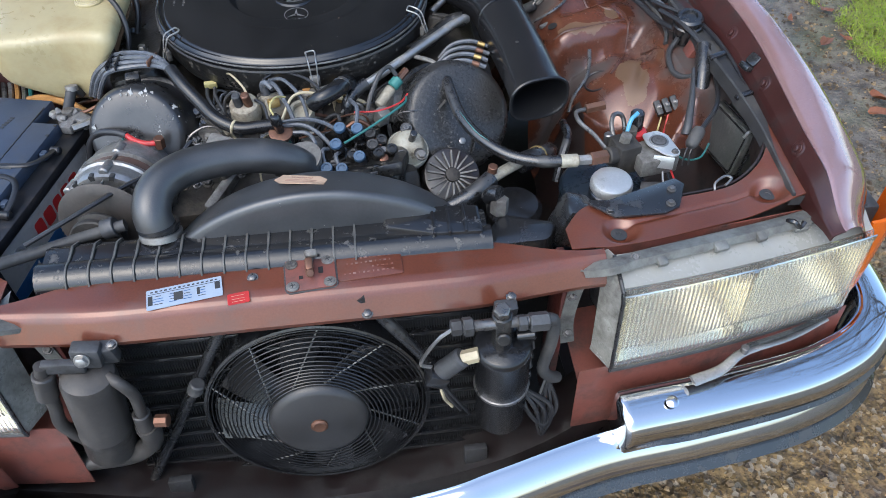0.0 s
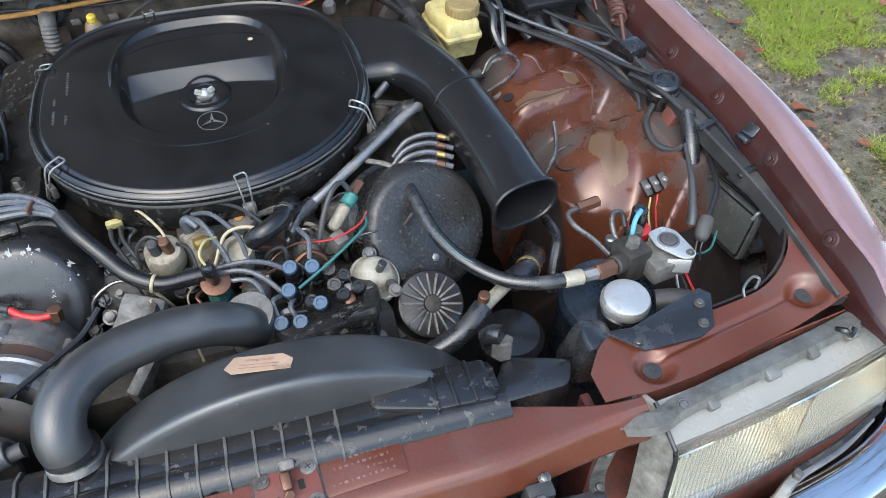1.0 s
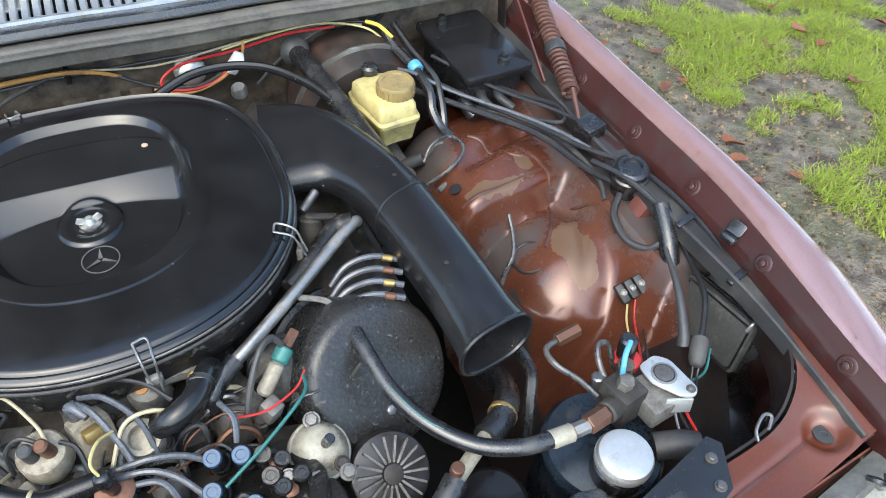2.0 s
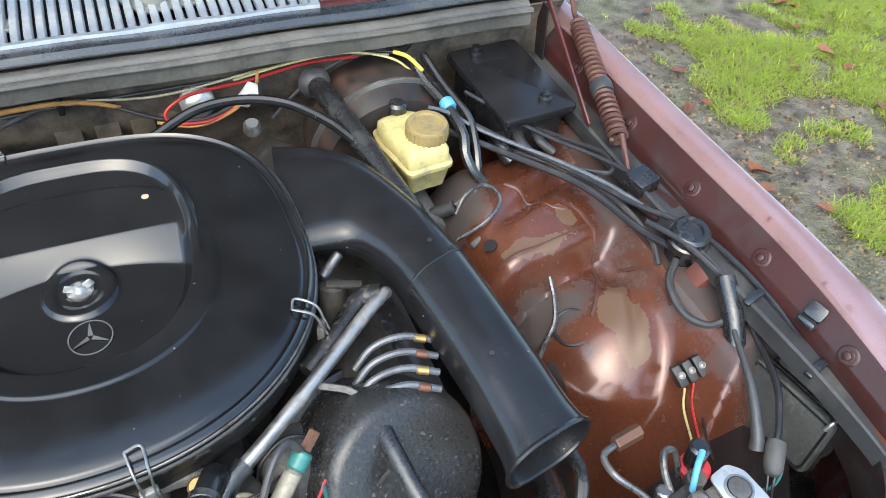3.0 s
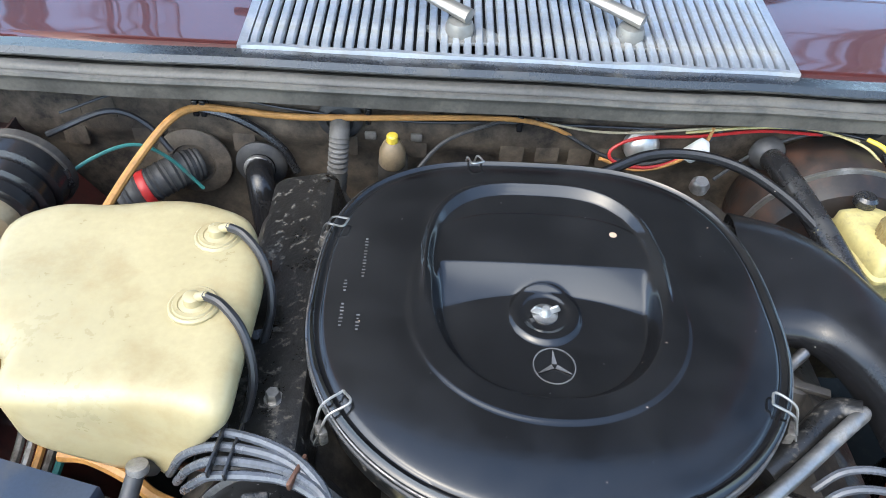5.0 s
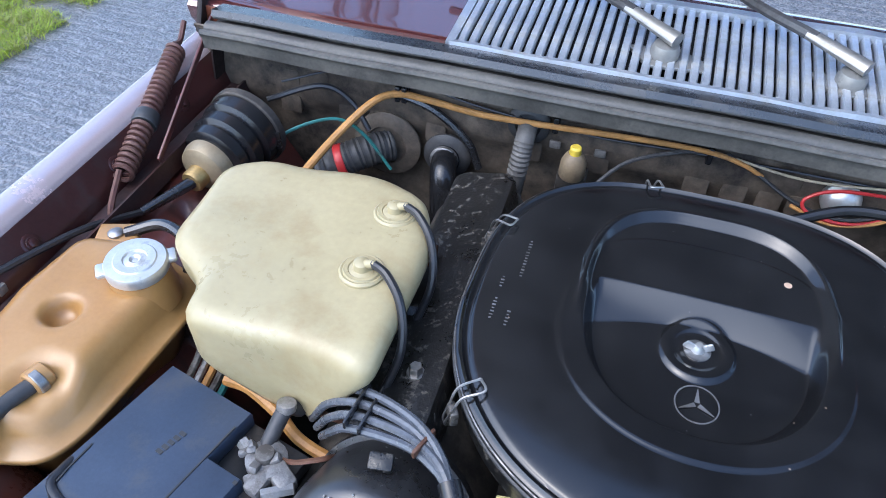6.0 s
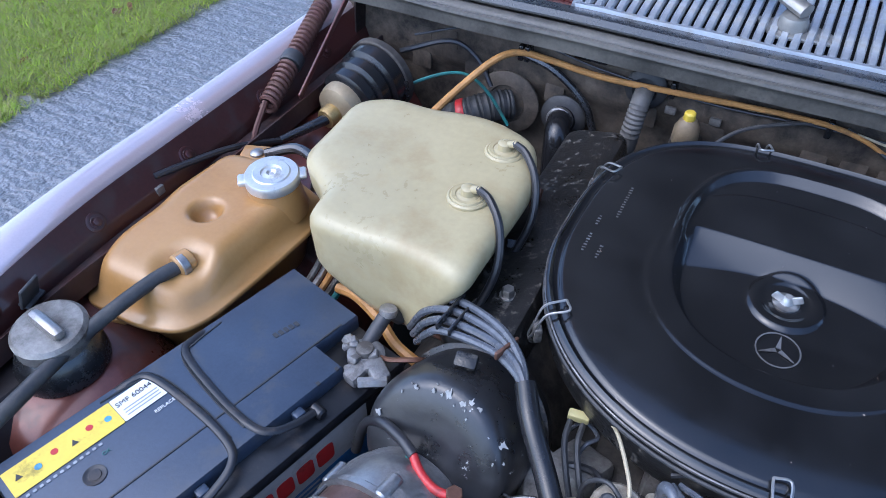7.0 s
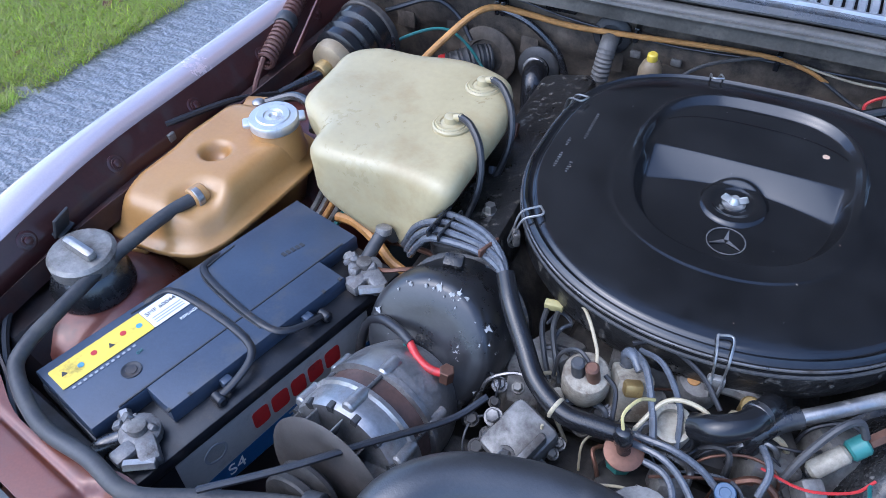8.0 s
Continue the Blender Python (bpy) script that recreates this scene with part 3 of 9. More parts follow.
LEAVES = [leaf_mesh(k) for k in range(5)]
rnd = random.Random(11)
for k in range(90):
    side = k % 3
    x, y = (rnd.uniform(1.45, 3.4), rnd.uniform(1.2, 4.2)) if side else (-rnd.uniform(2.45, 3.6), rnd.uniform(1.4, 4.5))
    ob = new("leaf", LEAVES[k % 5])
    ob.location, ob.rotation_euler = (x, y, 0.012), (rnd.uniform(-0.2, 0.2), rnd.uniform(-0.2, 0.2), rnd.uniform(0, 6.28))
    ob.scale = [rnd.uniform(0.5, 1.0)] * 3
    tagged(ob, "curled brown fallen leaf lying on the grass", "leaf", "fallen leaves")


def gravel(count, seed):
    """Loose grit and small stones on the drive beside the front corner."""
    rnd = random.Random(seed)
    verts, faces = [], []
    for _ in range(count):
        x, y = rnd.uniform(0.5, 2.5), rnd.uniform(-0.1, 3.0)
        if x > 1.7 and rnd.random() < 0.6:
            continue
        r = 0.002 + 0.0075 * rnd.random() ** 4
        k, a0 = len(verts), rnd.uniform(0, 6.283)
        for j in range(5):
            a, q = a0 + 1.2566 * j, r * rnd.uniform(0.7, 1.3)
            verts.append((x + q * math.cos(a), y + q * math.sin(a), -0.001))
        for j in range(5):
            a, q = a0 + 1.2566 * j + 0.3, r * rnd.uniform(0.45, 0.85)
            verts.append((x + q * math.cos(a), y + q * math.sin(a), r * rnd.uniform(0.6, 1.1)))
        faces += [(k + j, k + (j + 1) % 5, k + 5 + (j + 1) % 5, k + 5 + j) for j in range(5)] + [tuple(range(k + 5, k + 10))]
    me = bpy.data.meshes.new("gravel")
    me.from_pydata(verts, [], faces)
    me.materials.append(GRIT)
    tagged(new("gravel", me), "loose brown and tan grit scattered on the tarmac", "gravel", kind="stuff")


def grit_material():
    m = bpy.data.materials.new("brown_grit")
    m.use_nodes = True
    nodes, link = m.node_tree.nodes, m.node_tree.links.new
    ramp = nodes.new("ShaderNodeValToRGB")
    ramp.color_ramp.elements[0].color, ramp.color_ramp.elements[1].color = (0.045, 0.032, 0.022, 1), (0.30, 0.21, 0.11, 1)
    e = ramp.color_ramp.elements.new(0.6)
    e.color = (0.12, 0.08, 0.04, 1)
    link(nodes.new("ShaderNodeNewGeometry").outputs["Random Per Island"], ramp.inputs[0])
    link(ramp.outputs[0], nodes["Principled BSDF"].inputs["Base Color"])
    nodes["Principled BSDF"].inputs["Roughness"].default_value = 0.75
    return m


GRIT = grit_material()
gravel(42000, 21)

# ---- car body ----
car = thing("car_body", "brown metallic saloon car body with the bonnet raised", "car", (0, 1.2, 0))


def wing_lines(y):
    """At y: the roll between flange and crest, the outer edge of the crest, and how far the flange has stood up."""
    roll = Vector((0.745 - 0.039 * smooth(1.18, 0.70, y), y, 0.875 + 0.010 * smooth(1.2, 1.9, y) - 0.012 * smooth(1.1, 0.75, y) - 0.036 * smooth(0.78, 0.686, y)))
    t = max(0.0, 1.2 - y) / 0.45
    rim = Vector((0.7845 - 0.022 * smooth(0.80, 0.686, y), y + 0.030 * smooth(0.80, 0.686, y), 0.8855 + 0.011 * smooth(1.2, 1.9, y) - 0.066 * t ** 2.6))
    return roll, rim, smooth(1.25, 0.85, y)


FLANGE_LINE = [(-0.028, -0.079), (-0.026, -0.042), (-0.0215, -0.0300), (-0.0150, -0.0215), (-0.0030, -0.0045), (0.0, 0.0)]
SKIN_LINE = [(0.0, 0.0), (0.0045, -0.0040), (0.0095, -0.0135), (0.014, -0.028), (0.020, -0.067), (0.028, -0.13), (0.036, -0.24), (0.040, -0.50)]


def along(line, v):
    f = v * (len(line) - 1)
    k = min(int(f), len(line) - 2)
    return tuple(p + (q - p) * (f - k) for p, q in zip(line[k], line[k + 1]))


def wing(s, piece, steps, y0=0.686, y1=2.3):
    """One pressing of a wing along the car: its inner flange, its crest or its outer skin."""
    inset = 0.0 if s > 0 else 0.016

    def at(u, v):
        roll, rim, up = wing_lines(y0 + (y1 - y0) * u ** 1.3)
        if piece == "flange":
            dx, dz = along(FLANGE_LINE, v)
            p = roll + Vector((dx * (1 - 0.5 * up), 0, dz * (1 - 0.25 * up) * (1 - 0.75 * smooth(0.77, 0.69, roll.y))))
        elif piece == "crest":
            p = roll.lerp(rim, v) + Vector((0, 0, 0.13 * (rim.x - roll.x) * math.sin(math.pi * v) + 0.002 * smooth(0.0, 0.08, v) - 0.002 * smooth(0.92, 1.0, v)))
        else:
            dx, dz = along(SKIN_LINE, v)
            p = rim + Vector((dx, 0.20 * smooth(0.015, 0.065, -dz) * smooth(1.0, y0, roll.y), dz))
        return Vector((s * (p.x - inset), p.y, p.z))
    return sheet(at, 60, steps)


def inner_height(x, y, s):
    """Height of the inner wing and its strut tower."""
    slope = 0.80 - 1.45 * max(0.0, 0.652 - x)
    fx, ff, fb = max(0.0, 0.50 - x) / 0.055, max(0.0, 1.278 + 0.08 * max(0.0, x - 0.47) - y) / 0.021, max(0.0, y - 1.46) / 0.045
    dome = 0.800 - 0.045 * (fx * fx + min(ff * ff, 0.6 + ff) + fb * fb) - 1.4 * max(0.0, x - 0.58) ** 2 - 1.1 * (y - 1.36) ** 2 - 0.9 * (x - 0.55) ** 2
    r2 = math.hypot(x - 0.605, (y - 1.17) * (1.2 if y < 1.17 else 0.8))
    arch = 0.768 - 4.2 * r2 * r2 - 1.6 * max(0.0, r2 - 0.12)
    k = 130.0 if s > 0 else 55.0
    z = math.log(math.exp(k * slope) + math.exp(k * dome) + math.exp(k * arch)) / k
    z = min(z, 0.815 + 0.0)
    edge = (0.975 + 0.085 * smooth(0.54, 0.70, x)) if s > 0 else 0.86
    if y < edge:
        z -= 1.7 * (edge - y)
    t = (x - 0.53) * 0.91 + (y - 1.36) * 0.41
    off = -(x - 0.53) * 0.41 + (y - 1.36) * 0.91
    z -= 0.016 * math.exp(-(off / 0.012) ** 2) * smooth(-0.06, 0.0, t) * (1 - smooth(0.10, 0.14, t)) - 0.008 * smooth(-0.01, 0.03, off) * smooth(0.16, 0.06, off)
    z -= 0.012 * math.exp(-(math.hypot(x - 0.615, y - 1.235) / 0.022) ** 2)
    z += 0.004 * (1 - abs(noise.noise((x * 19, y * 19, s * 3.0)))) * smooth(0.09, 0.03, math.hypot(x - 0.60, y - 1.255)) + 0.0010 * noise.noise((x * 30, y * 30, s * 3.0)) + 0.0025 * noise.noise((x * 7, y * 7, s * 5.0)) - 0.006 * math.exp(-((x - 0.60 - 0.5 * (y - 1.165)) / 0.008) ** 2) * math.exp(-((y - 1.17) / 0.03) ** 2)
    return max(z, 0.36)


for s in (1, -1):
    part("front_wing", wing(s, "skin", 42), FENDER_PAINT, car, "wine brown glossy outer wing", thick=0.002)
    # pale crest strip: the sky's reflection is put into its colour
    part("wing_crest", wing(s, "crest", 24), CREST_SHEEN_CRACKED if s > 0 else CREST_SHEEN_PALE, car, "pinkish crest of the wing with cracked lacquer and a painted sky sheen" if s > 0 else "crest of the wing with a painted pale sky sheen", thick=0.002)
    part("wing_flange", wing(s, "flange", 20), FLANGE_SHADED, car, "dull dusty brown wing flange with bolts, coloured darker for its shaded side", thick=0.002)
    mat = PAINT_WORN if s > 0 else INNER
    def inner(y0, y1, v0, v1):
        def at(u, v):
            x, y = 0.735 - 0.31 * (v0 + (v1 - v0) * v), y0 + (y1 - y0) * u
            return Vector((s * x, y, inner_height(x, y, s)))
        return at
    part("inner_wing", sheet(inner(1.165, 1.66, 0, 1), 96, 80), mat, car, "inner wing with worn brown paint and bare patches" if s > 0 else "dirty dark brown inner wing", thick=0.002)
    part("inner_wing", sheet(inner(1.0, 1.165, 0, 0.775), 36, 62), mat, car, thick=0.002)
    # shade of the cavity put into the colour of the front and foot
    part("inner_wing_front", sheet(inner(0.78, 1.0, 0, 0.775), 44, 50), DARK_BROWN, car, "front of the inner wing painted dark for the shaded cavity", thick=0.002)
    part("wing_skirt", sheet(inner(0.78, 1.165, 0.775, 1), 75, 18), DARK_BROWN, car, "lower inner wing painted dark for the shade deep in the bay", thick=0.002)
    # gutter along the wing with its sealing strip
    bm = bmesh.new()
    line = []
    for y in (0.765, 0.80, 0.85, 0.92, 1.0, 1.08, 1.16, 1.25, 1.35, 1.45, 1.55, 1.66):
        roll, rim, up = wing_lines(y)
        line.append(Vector((s * (roll.x - (0.0 if s > 0 else 0.016) - 0.0215 * (1 - 0.5 * up) - 0.017 * (1 - 0.5 * up)), y, roll.z - 0.0300 * (1 - 0.1 * up) - 0.011)))
    groove = [(-0.028, -0.02), (-0.028, 0.003), (-0.024, 0.005), (-0.017, -0.003), (0.010, -0.004), (0.013, 0.006), (0.017, 0.007), (0.020, -0.02)]
    sweep(bm, spline(line), lambda f: [(a * (0.5 + 0.5 * smooth(0.22, 0.5, f)), b) for a, b in groove])
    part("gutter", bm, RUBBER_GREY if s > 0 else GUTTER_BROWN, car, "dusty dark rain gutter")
    for y in (0.83, 0.98, 1.128, 1.262, 1.41, 1.56) if s > 0 else (0.80, 0.945, 1.095, 1.245, 1.40, 1.55):
        roll, rim, up = wing_lines(y)
        out = Vector((-0.80 - 0.1 * up, 0, 0.58 - 0.2 * up)).normalized()
        q = roll + Vector((-0.0150 * (1 - 0.5 * up) - (0.0 if s > 0 else 0.016), 0, -0.0215 * (1 - 0.25 * up))) + out * 0.002
        face, place = Vector((s * out.x, 0, out.z)), Vector((s * q.x, q.y, q.z))
        dish = part("bolt_seat", lathe([(0.012, 0), (0.012, 0.001), (0.010, 0.002), (0.009, 0.002)], place, face, 18), FLANGE_SHADED, car)
        part("bolt", hexbolt(place + face * 0.0015, face, 0.0055, 0.005), FLANGE_SHADED, dish)

part("drain_hole", lathe([(0.0095, 0), (0.0095, 0.0008), (0.002, 0.001)], (0.472, 1.317, inner_height(0.472, 1.317, 1) + 0.003), (-0.45, 0, 0.9), 18), DARK, car, "dark round hole in the inner wing")
for pts, r in (([(0.438, 1.348, 0.775), (0.478, 1.346, 0.80), (0.507, 1.367, 0.812), (0.496, 1.392, 0.82), (0.462, 1.382, 0.82), (0.445, 1.372, 0.80)], 0.0034),
               ([(0.53, 1.255, 0.765), (0.524, 1.228, 0.752), (0.512, 1.202, 0.738), (0.490, 1.186, 0.715), (0.478, 1.17, 0.69)], 0.0042)):
    solo("thin_pipe", tube(pts, r * 0.85, 8), DARK_STEEL, "bent thin metal pipe beside the strut tower", "pipe", "thin pipes")
solo("wire_hoop", tube([(0.530 + 0.022 * math.cos(a), 1.187 + 0.026 * math.sin(a), 0.742 + 0.010 * math.cos(a)) for a in [0.5 + 0.6 * k for k in range(10)]], 0.0022, 6), WIRE_BLACK, "thin black wire hoop on the worn inner wing", "wire")

SEALER = material("brown_seam_sealer", (0.075, 0.03, 0.02), 0.4, 0.0, 0.3, 40, 300, 0.4, 0.001, coat=0.2)
for line in (((0.468, 1.285), (0.52, 1.287), (0.57, 1.293), (0.605, 1.30)), ((0.605, 1.345), (0.612, 1.30), (0.600, 1.255), (0.578, 1.215), (0.552, 1.185)), ((0.530, 1.40), (0.556, 1.372), (0.575, 1.345), (0.590, 1.335)), ((0.625, 1.24), (0.645, 1.20), (0.640, 1.15))):
    pts = [Vector((x + 0.003 * noise.noise((x * 60, y * 60, 1.0)), y, inner_height(x, y, 1) + 0.0005)) for x, y in [(a.x, a.y) for a in spline([(x, y, 0) for x, y in line], 8)]]
    part("seam", sweep(bmesh.new(), pts, lambda f: ring(0.0022 + 0.0012 * math.sin(9 * f), 6, 0.7)), SEALER, car, "rough bead of seam sealer")

# front panel over the radiator
def slam_section(x):
    """Front and rear edge of the panel at x."""
    a = abs(x)
    front = 0.682 + 0.02 * smooth(0.20, 0.40, a)
    rear = 0.752 - 0.03 * smooth(0.22, 0.38, a)
    return front, rear


def slam(u, v):
    x = -0.40 + 0.80 * u
    front, rear = slam_section(x)
    prof = [(rear, 0.772), (rear, 0.806), (rear - 0.004, 0.811), (front + 0.006, 0.812), (front, 0.808), (front - 0.016, 0.778), (front - 0.014, 0.770), (front + 0.012, 0.768)]
    f = v * (len(prof) - 1)
    k = min(int(f), len(prof) - 2)
    y, z = (prof[k][i] + (prof[k + 1][i] - prof[k][i]) * (f - k) for i in (0, 1))
    return Vector((x, y, z - 0.006 * smooth(0.2, 0.4, abs(x))))


part("front_panel", sheet(slam, 48, 28), PAINT, car, "brown painted radiator crossmember", thick=0.002)
# shoulders towards the wings, with dished holes
for s in (1, -1):
    back = 0.0 if s > 0 else 0.016
    rows = [(0.360, 0.724, 0.762), (0.388, 0.724, 0.795 - back), (0.42, 0.722, 0.806 - back), (0.48, 0.728, 0.800 - back), (0.56, 0.742, 0.806 - back), (0.62, 0.753, 0.818), (0.66, 0.760, 0.842), (0.685, 0.765, 0.874), (0.698, 0.767, 0.905), (0.708, 0.770, 0.94)]
    cuts = spline([(x, a, b) for x, a, b in rows], 5)

    def shoulder(u, v):
        f = u * (len(cuts) - 1)
        k = min(int(f), len(cuts) - 2)
        q = cuts[k].lerp(cuts[k + 1], f - k)
        y = q.y + (q.z - q.y) * v
        z = 0.803 + 0.024 * smooth(0.60, 0.715, q.x)
        for hx, hy in ((0.432, 0.751), (0.655, 0.790)):
            d = math.hypot(q.x - hx, y - hy)
            z -= 0.011 * (1 - smooth(0.012, 0.027, d))
        z -= 0.0035 * math.exp(-((y - 0.758 - 0.175 * (q.x - 0.432)) / 0.0035) ** 2) * smooth(0.435, 0.46, q.x) * smooth(0.655, 0.63, q.x)
        return Vector((s * q.x, y, z))
    part("shoulder_panel", sheet(shoulder, 90, 40), PAINT, car, "brown shoulder panel with two dished holes", thick=0.002)
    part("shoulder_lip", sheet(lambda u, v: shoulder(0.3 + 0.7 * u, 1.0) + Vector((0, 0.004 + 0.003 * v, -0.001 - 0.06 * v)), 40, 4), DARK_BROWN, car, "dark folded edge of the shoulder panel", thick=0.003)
    for hx, hy in ((0.432, 0.751), (0.655, 0.790)):
        part("plug", lathe([(0.011, 0), (0.011, 0.001), (0.004, 0.0016), (0.0035, 0.0004)], (s * hx, hy, 0.7930 + 0.024 * smooth(0.60, 0.715, hx)), (0, 0, 1), 18), RUBBER_GREY, car)
    # upright cheek beside the radiator and the box below the lamp
    lamp_in = 0.0 if s > 0 else -0.04
    part("cheek", block((s * (0.354 + lamp_in), 0.730, 0.62), (0.012, 0.055, 0.31), 0.003), INNER, car)
    part("lamp_shelf", sheet(lambda u, v: Vector((s * (0.375 + lamp_in + 0.425 * u), 0.652 + 0.034 * u + 0.03 * u * u + 0.12 * v, 0.612 - 0.012 * (1 - v))), 10, 4), PAINT_DULL, car, thick=0.003)
    part("valance", sheet(lambda u, v: Vector((s * (0.372 + lamp_in + 0.43 * u), 0.650 + 0.034 * u + 0.03 * u * u - 0.012 * v, 0.630 - 0.13 * v)), 14, 4), PAINT_DULL, car, "brown valance below the lamp", thick=0.002)
    part("shoulder_front", sheet(lambda u, v: Vector((s * (0.40 + 0.33 * u), 0.726 + 0.040 * u, 0.798 - 0.05 * v)), 8, 2), PAINT_DULL, car, thick=0.002)
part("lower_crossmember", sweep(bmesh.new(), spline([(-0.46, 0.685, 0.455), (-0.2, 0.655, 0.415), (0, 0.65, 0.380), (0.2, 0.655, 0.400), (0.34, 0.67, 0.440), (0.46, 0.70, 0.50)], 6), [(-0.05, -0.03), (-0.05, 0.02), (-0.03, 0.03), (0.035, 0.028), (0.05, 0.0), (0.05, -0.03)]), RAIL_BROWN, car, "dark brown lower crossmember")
for s in (1, -1):
    tyre = part("wheel", lathe([(0.20, -0.09), (0.29, -0.10), (0.315, -0.085), (0.32, 0.0), (0.315, 0.085), (0.29, 0.10), (0.20, 0.09)], (s * 0.74, 1.17, 0.32), (1, 0, 0), 40), RUBBER, car, "black tyre")
    part("rim", lathe([(0.20, -0.08), (0.19, -0.03), (0.08, 0.0), (0.19, 0.03), (0.20, 0.08)], (s * 0.74, 1.17, 0.32), (1, 0, 0), 32), STEEL, tyre)
part("undertray", block((0, 1.2, 0.30), (1.45, 1.1, 0.02), 0.0), DARK, car)
# bulkhead
def bulk(u, v):
    x, z = -0.74 + 1.48 * u, 0.33 + 0.60 * v
    y = 1.66 + 0.006 * noise.noise((x * 7, z * 7, 2.0)) + 0.02 * smooth(0.84, 0.80, z) - 0.012 * smooth(0.9, 0.93, z)
    return Vector((x, y, z))


part("bulkhead", sheet(bulk, 90, 40), FIREWALL, car, "grimy grey-brown bulkhead", thick=0.003)
PLATE_RED = material("faded_red_brown", (0.085, 0.030, 0.024), 0.6, 0.0, 0.3, 30, 200, 0.3, dirt=(0.05, 0.04, 0.034), dirt_at=0.54, dirt_scale=30)
plate = part("bulkhead_plate", block((-0.060, 1.6455, 0.912), (0.125, 0.003, 0.022), 0.001, (-4, 0, 0)), PLATE_RED, car, "faded red-brown plate with stamped marks")
for k in range(13):
    part("stamp", block((-0.108 + 0.0078 * k, 1.6437, 0.913), (0.0034 + 0.0012 * (k * 5 % 3), 0.001, 0.0065), 0.0003, (-4, 0, 0)), COPPER, plate)
rndp = random.Random(12)
pads = [(-0.282, 0.900, 0.032, 0.019), (-0.156, 0.906, 0.030, 0.016)]
pads += [(-0.60 + 0.046 * k + rndp.uniform(-0.004, 0.004), 0.866 - 0.040 * j + rndp.uniform(-0.003, 0.003), rndp.uniform(0.030, 0.040), rndp.uniform(0.026, 0.034)) for j in range(2) for k in range(20) if rndp.random() < 0.62]
for x, z, w, h in pads:
    y = min(bulk((x + dx + 0.74) / 1.48, (z + dz - 0.33) / 0.60).y for dx in (-w / 2, w / 2) for dz in (-h / 2, h / 2))
    part("insulation_pad", prism(rounded(w, h, 0.003, 2), -0.006, 0.0012, 0.0006, pose(x, y - 0.001, z, 90, 0, 0)), FIREWALL, car)
for s in (1, -1):
    # end plates coloured dark for the shaded corner
    part("bulkhead_end", sheet(lambda u, v: Vector((s * (0.715 - 0.01 * v), 1.63 + 0.24 * u, 0.78 + 0.15 * v)), 6, 4), DARK_BROWN, car, thick=0.003)
    # glossy cowl panel with a folded front lip
    prof = [(1.690, 0.905), (1.676, 0.925), (1.672, 0.944), (1.680, 0.951), (1.74, 0.956), (1.84, 0.966), (1.93, 0.972)]
    part("cowl_panel", sheet(lambda u, v: Vector((s * (0.362 + 0.40 * u), *(prof[min(int(v * 6), 5)][i] + (prof[min(int(v * 6), 5) + 1][i] - prof[min(int(v * 6), 5)][i]) * (v * 6 - min(int(v * 6), 5)) for i in (0, 1)))), 8, 18), FENDER_PAINT, car, "glossy brown cowl panel", thick=0.002)
part("cowl_lip", block((0.5525, 1.6715, 0.938), (0.378, 0.003, 0.022), 0.001, (-6, 0, 0)), PAINT, car, "orange-brown folded lip")
part("cowl_lip", block((-0.5525, 1.6715, 0.938), (0.378, 0.003, 0.022), 0.001, (-6, 0, 0)), PAINT, car)
part("cowl_tray", block((0, 1.80, 0.905), (0.76, 0.26, 0.02), 0.003), DARK, car)
part("cowl_rear", block((0, 1.905, 0.945), (1.5, 0.05, 0.05), 0.01), FENDER_PAINT, car)
# raised bonnet and its lining
bonnet = part("bonnet", sheet(lambda u, v: Vector((-0.76 + 1.52 * u, 1.83 - 0.20 * v + 0.04 * math.sin(math.pi * v) + 0.015 * math.sin(math.pi * u), 1.06 + 1.15 * v)), 12, 12), PAINT, car, "brown bonnet standing upright", thick=0.004)
part("lining", sheet(lambda u, v: Vector((-0.66 + 1.32 * u, 1.805 - 0.19 * v + 0.04 * math.sin(math.pi * v), 1.10 + 1.05 * v)), 8, 8), RUBBER_GREY, bonnet, "dark grey felt lining", thick=0.006)
part("windscreen", sheet(lambda u, v: Vector((-0.66 + 1.32 * u, 2.03 + 0.45 * v - 0.05 * math.cos(math.pi * (u - 0.5)), 0.985 + 0.36 * v)), 12, 4), GLASS_DARK, car, "dark windscreen glass", thick=0.004)

# sealing strip along the bulkhead
SEAL_GREY = material("dusty_seal_rubber", (0.062, 0.059, 0.052), 0.45, 0.0, 0.35, 14, 220, 0.35, dirt=(0.13, 0.12, 0.10), dirt_at=0.58, dirt_scale=10)
seal = thing("bonnet_seal", "weathered grey rubber bonnet seal along the bulkhead", "seal", (0, 1.62, 0.92))
def along_cowl(y, z, x0=-0.70, x1=0.66):
    return [Vector((x0 + (x1 - x0) * k / 40, y + 0.0007 * math.sin(k * 0.9), z + 0.0008 * math.sin(k * 0.7))) for k in range(41)]


part("base_strip", sweep(bmesh.new(), along_cowl(1.636, 0.938), [(-0.034, -0.018), (-0.034, 0.004), (0.030, 0.0), (0.030, -0.018)]), SEAL_GREY, seal)
part("bead", sweep(bmesh.new(), along_cowl(1.606, 0.943), ring(0.005, 8)), SEAL_GREY, seal)
part("bead", sweep(bmesh.new(), along_cowl(1.624, 0.940), ring(0.0115, 12)), SEAL_GREY, seal)
part("bead", sweep(bmesh.new(), along_cowl(1.642, 0.950), ring(0.0028, 6)), SEAL_GREY, seal)
part("flap", sweep(bmesh.new(), along_cowl(1.655, 0.953), [(-0.014, -0.006), (-0.016, 0.004), (0.014, 0.008), (0.018, 0.0)]), RUBBER, seal, "curled black rubber flap")

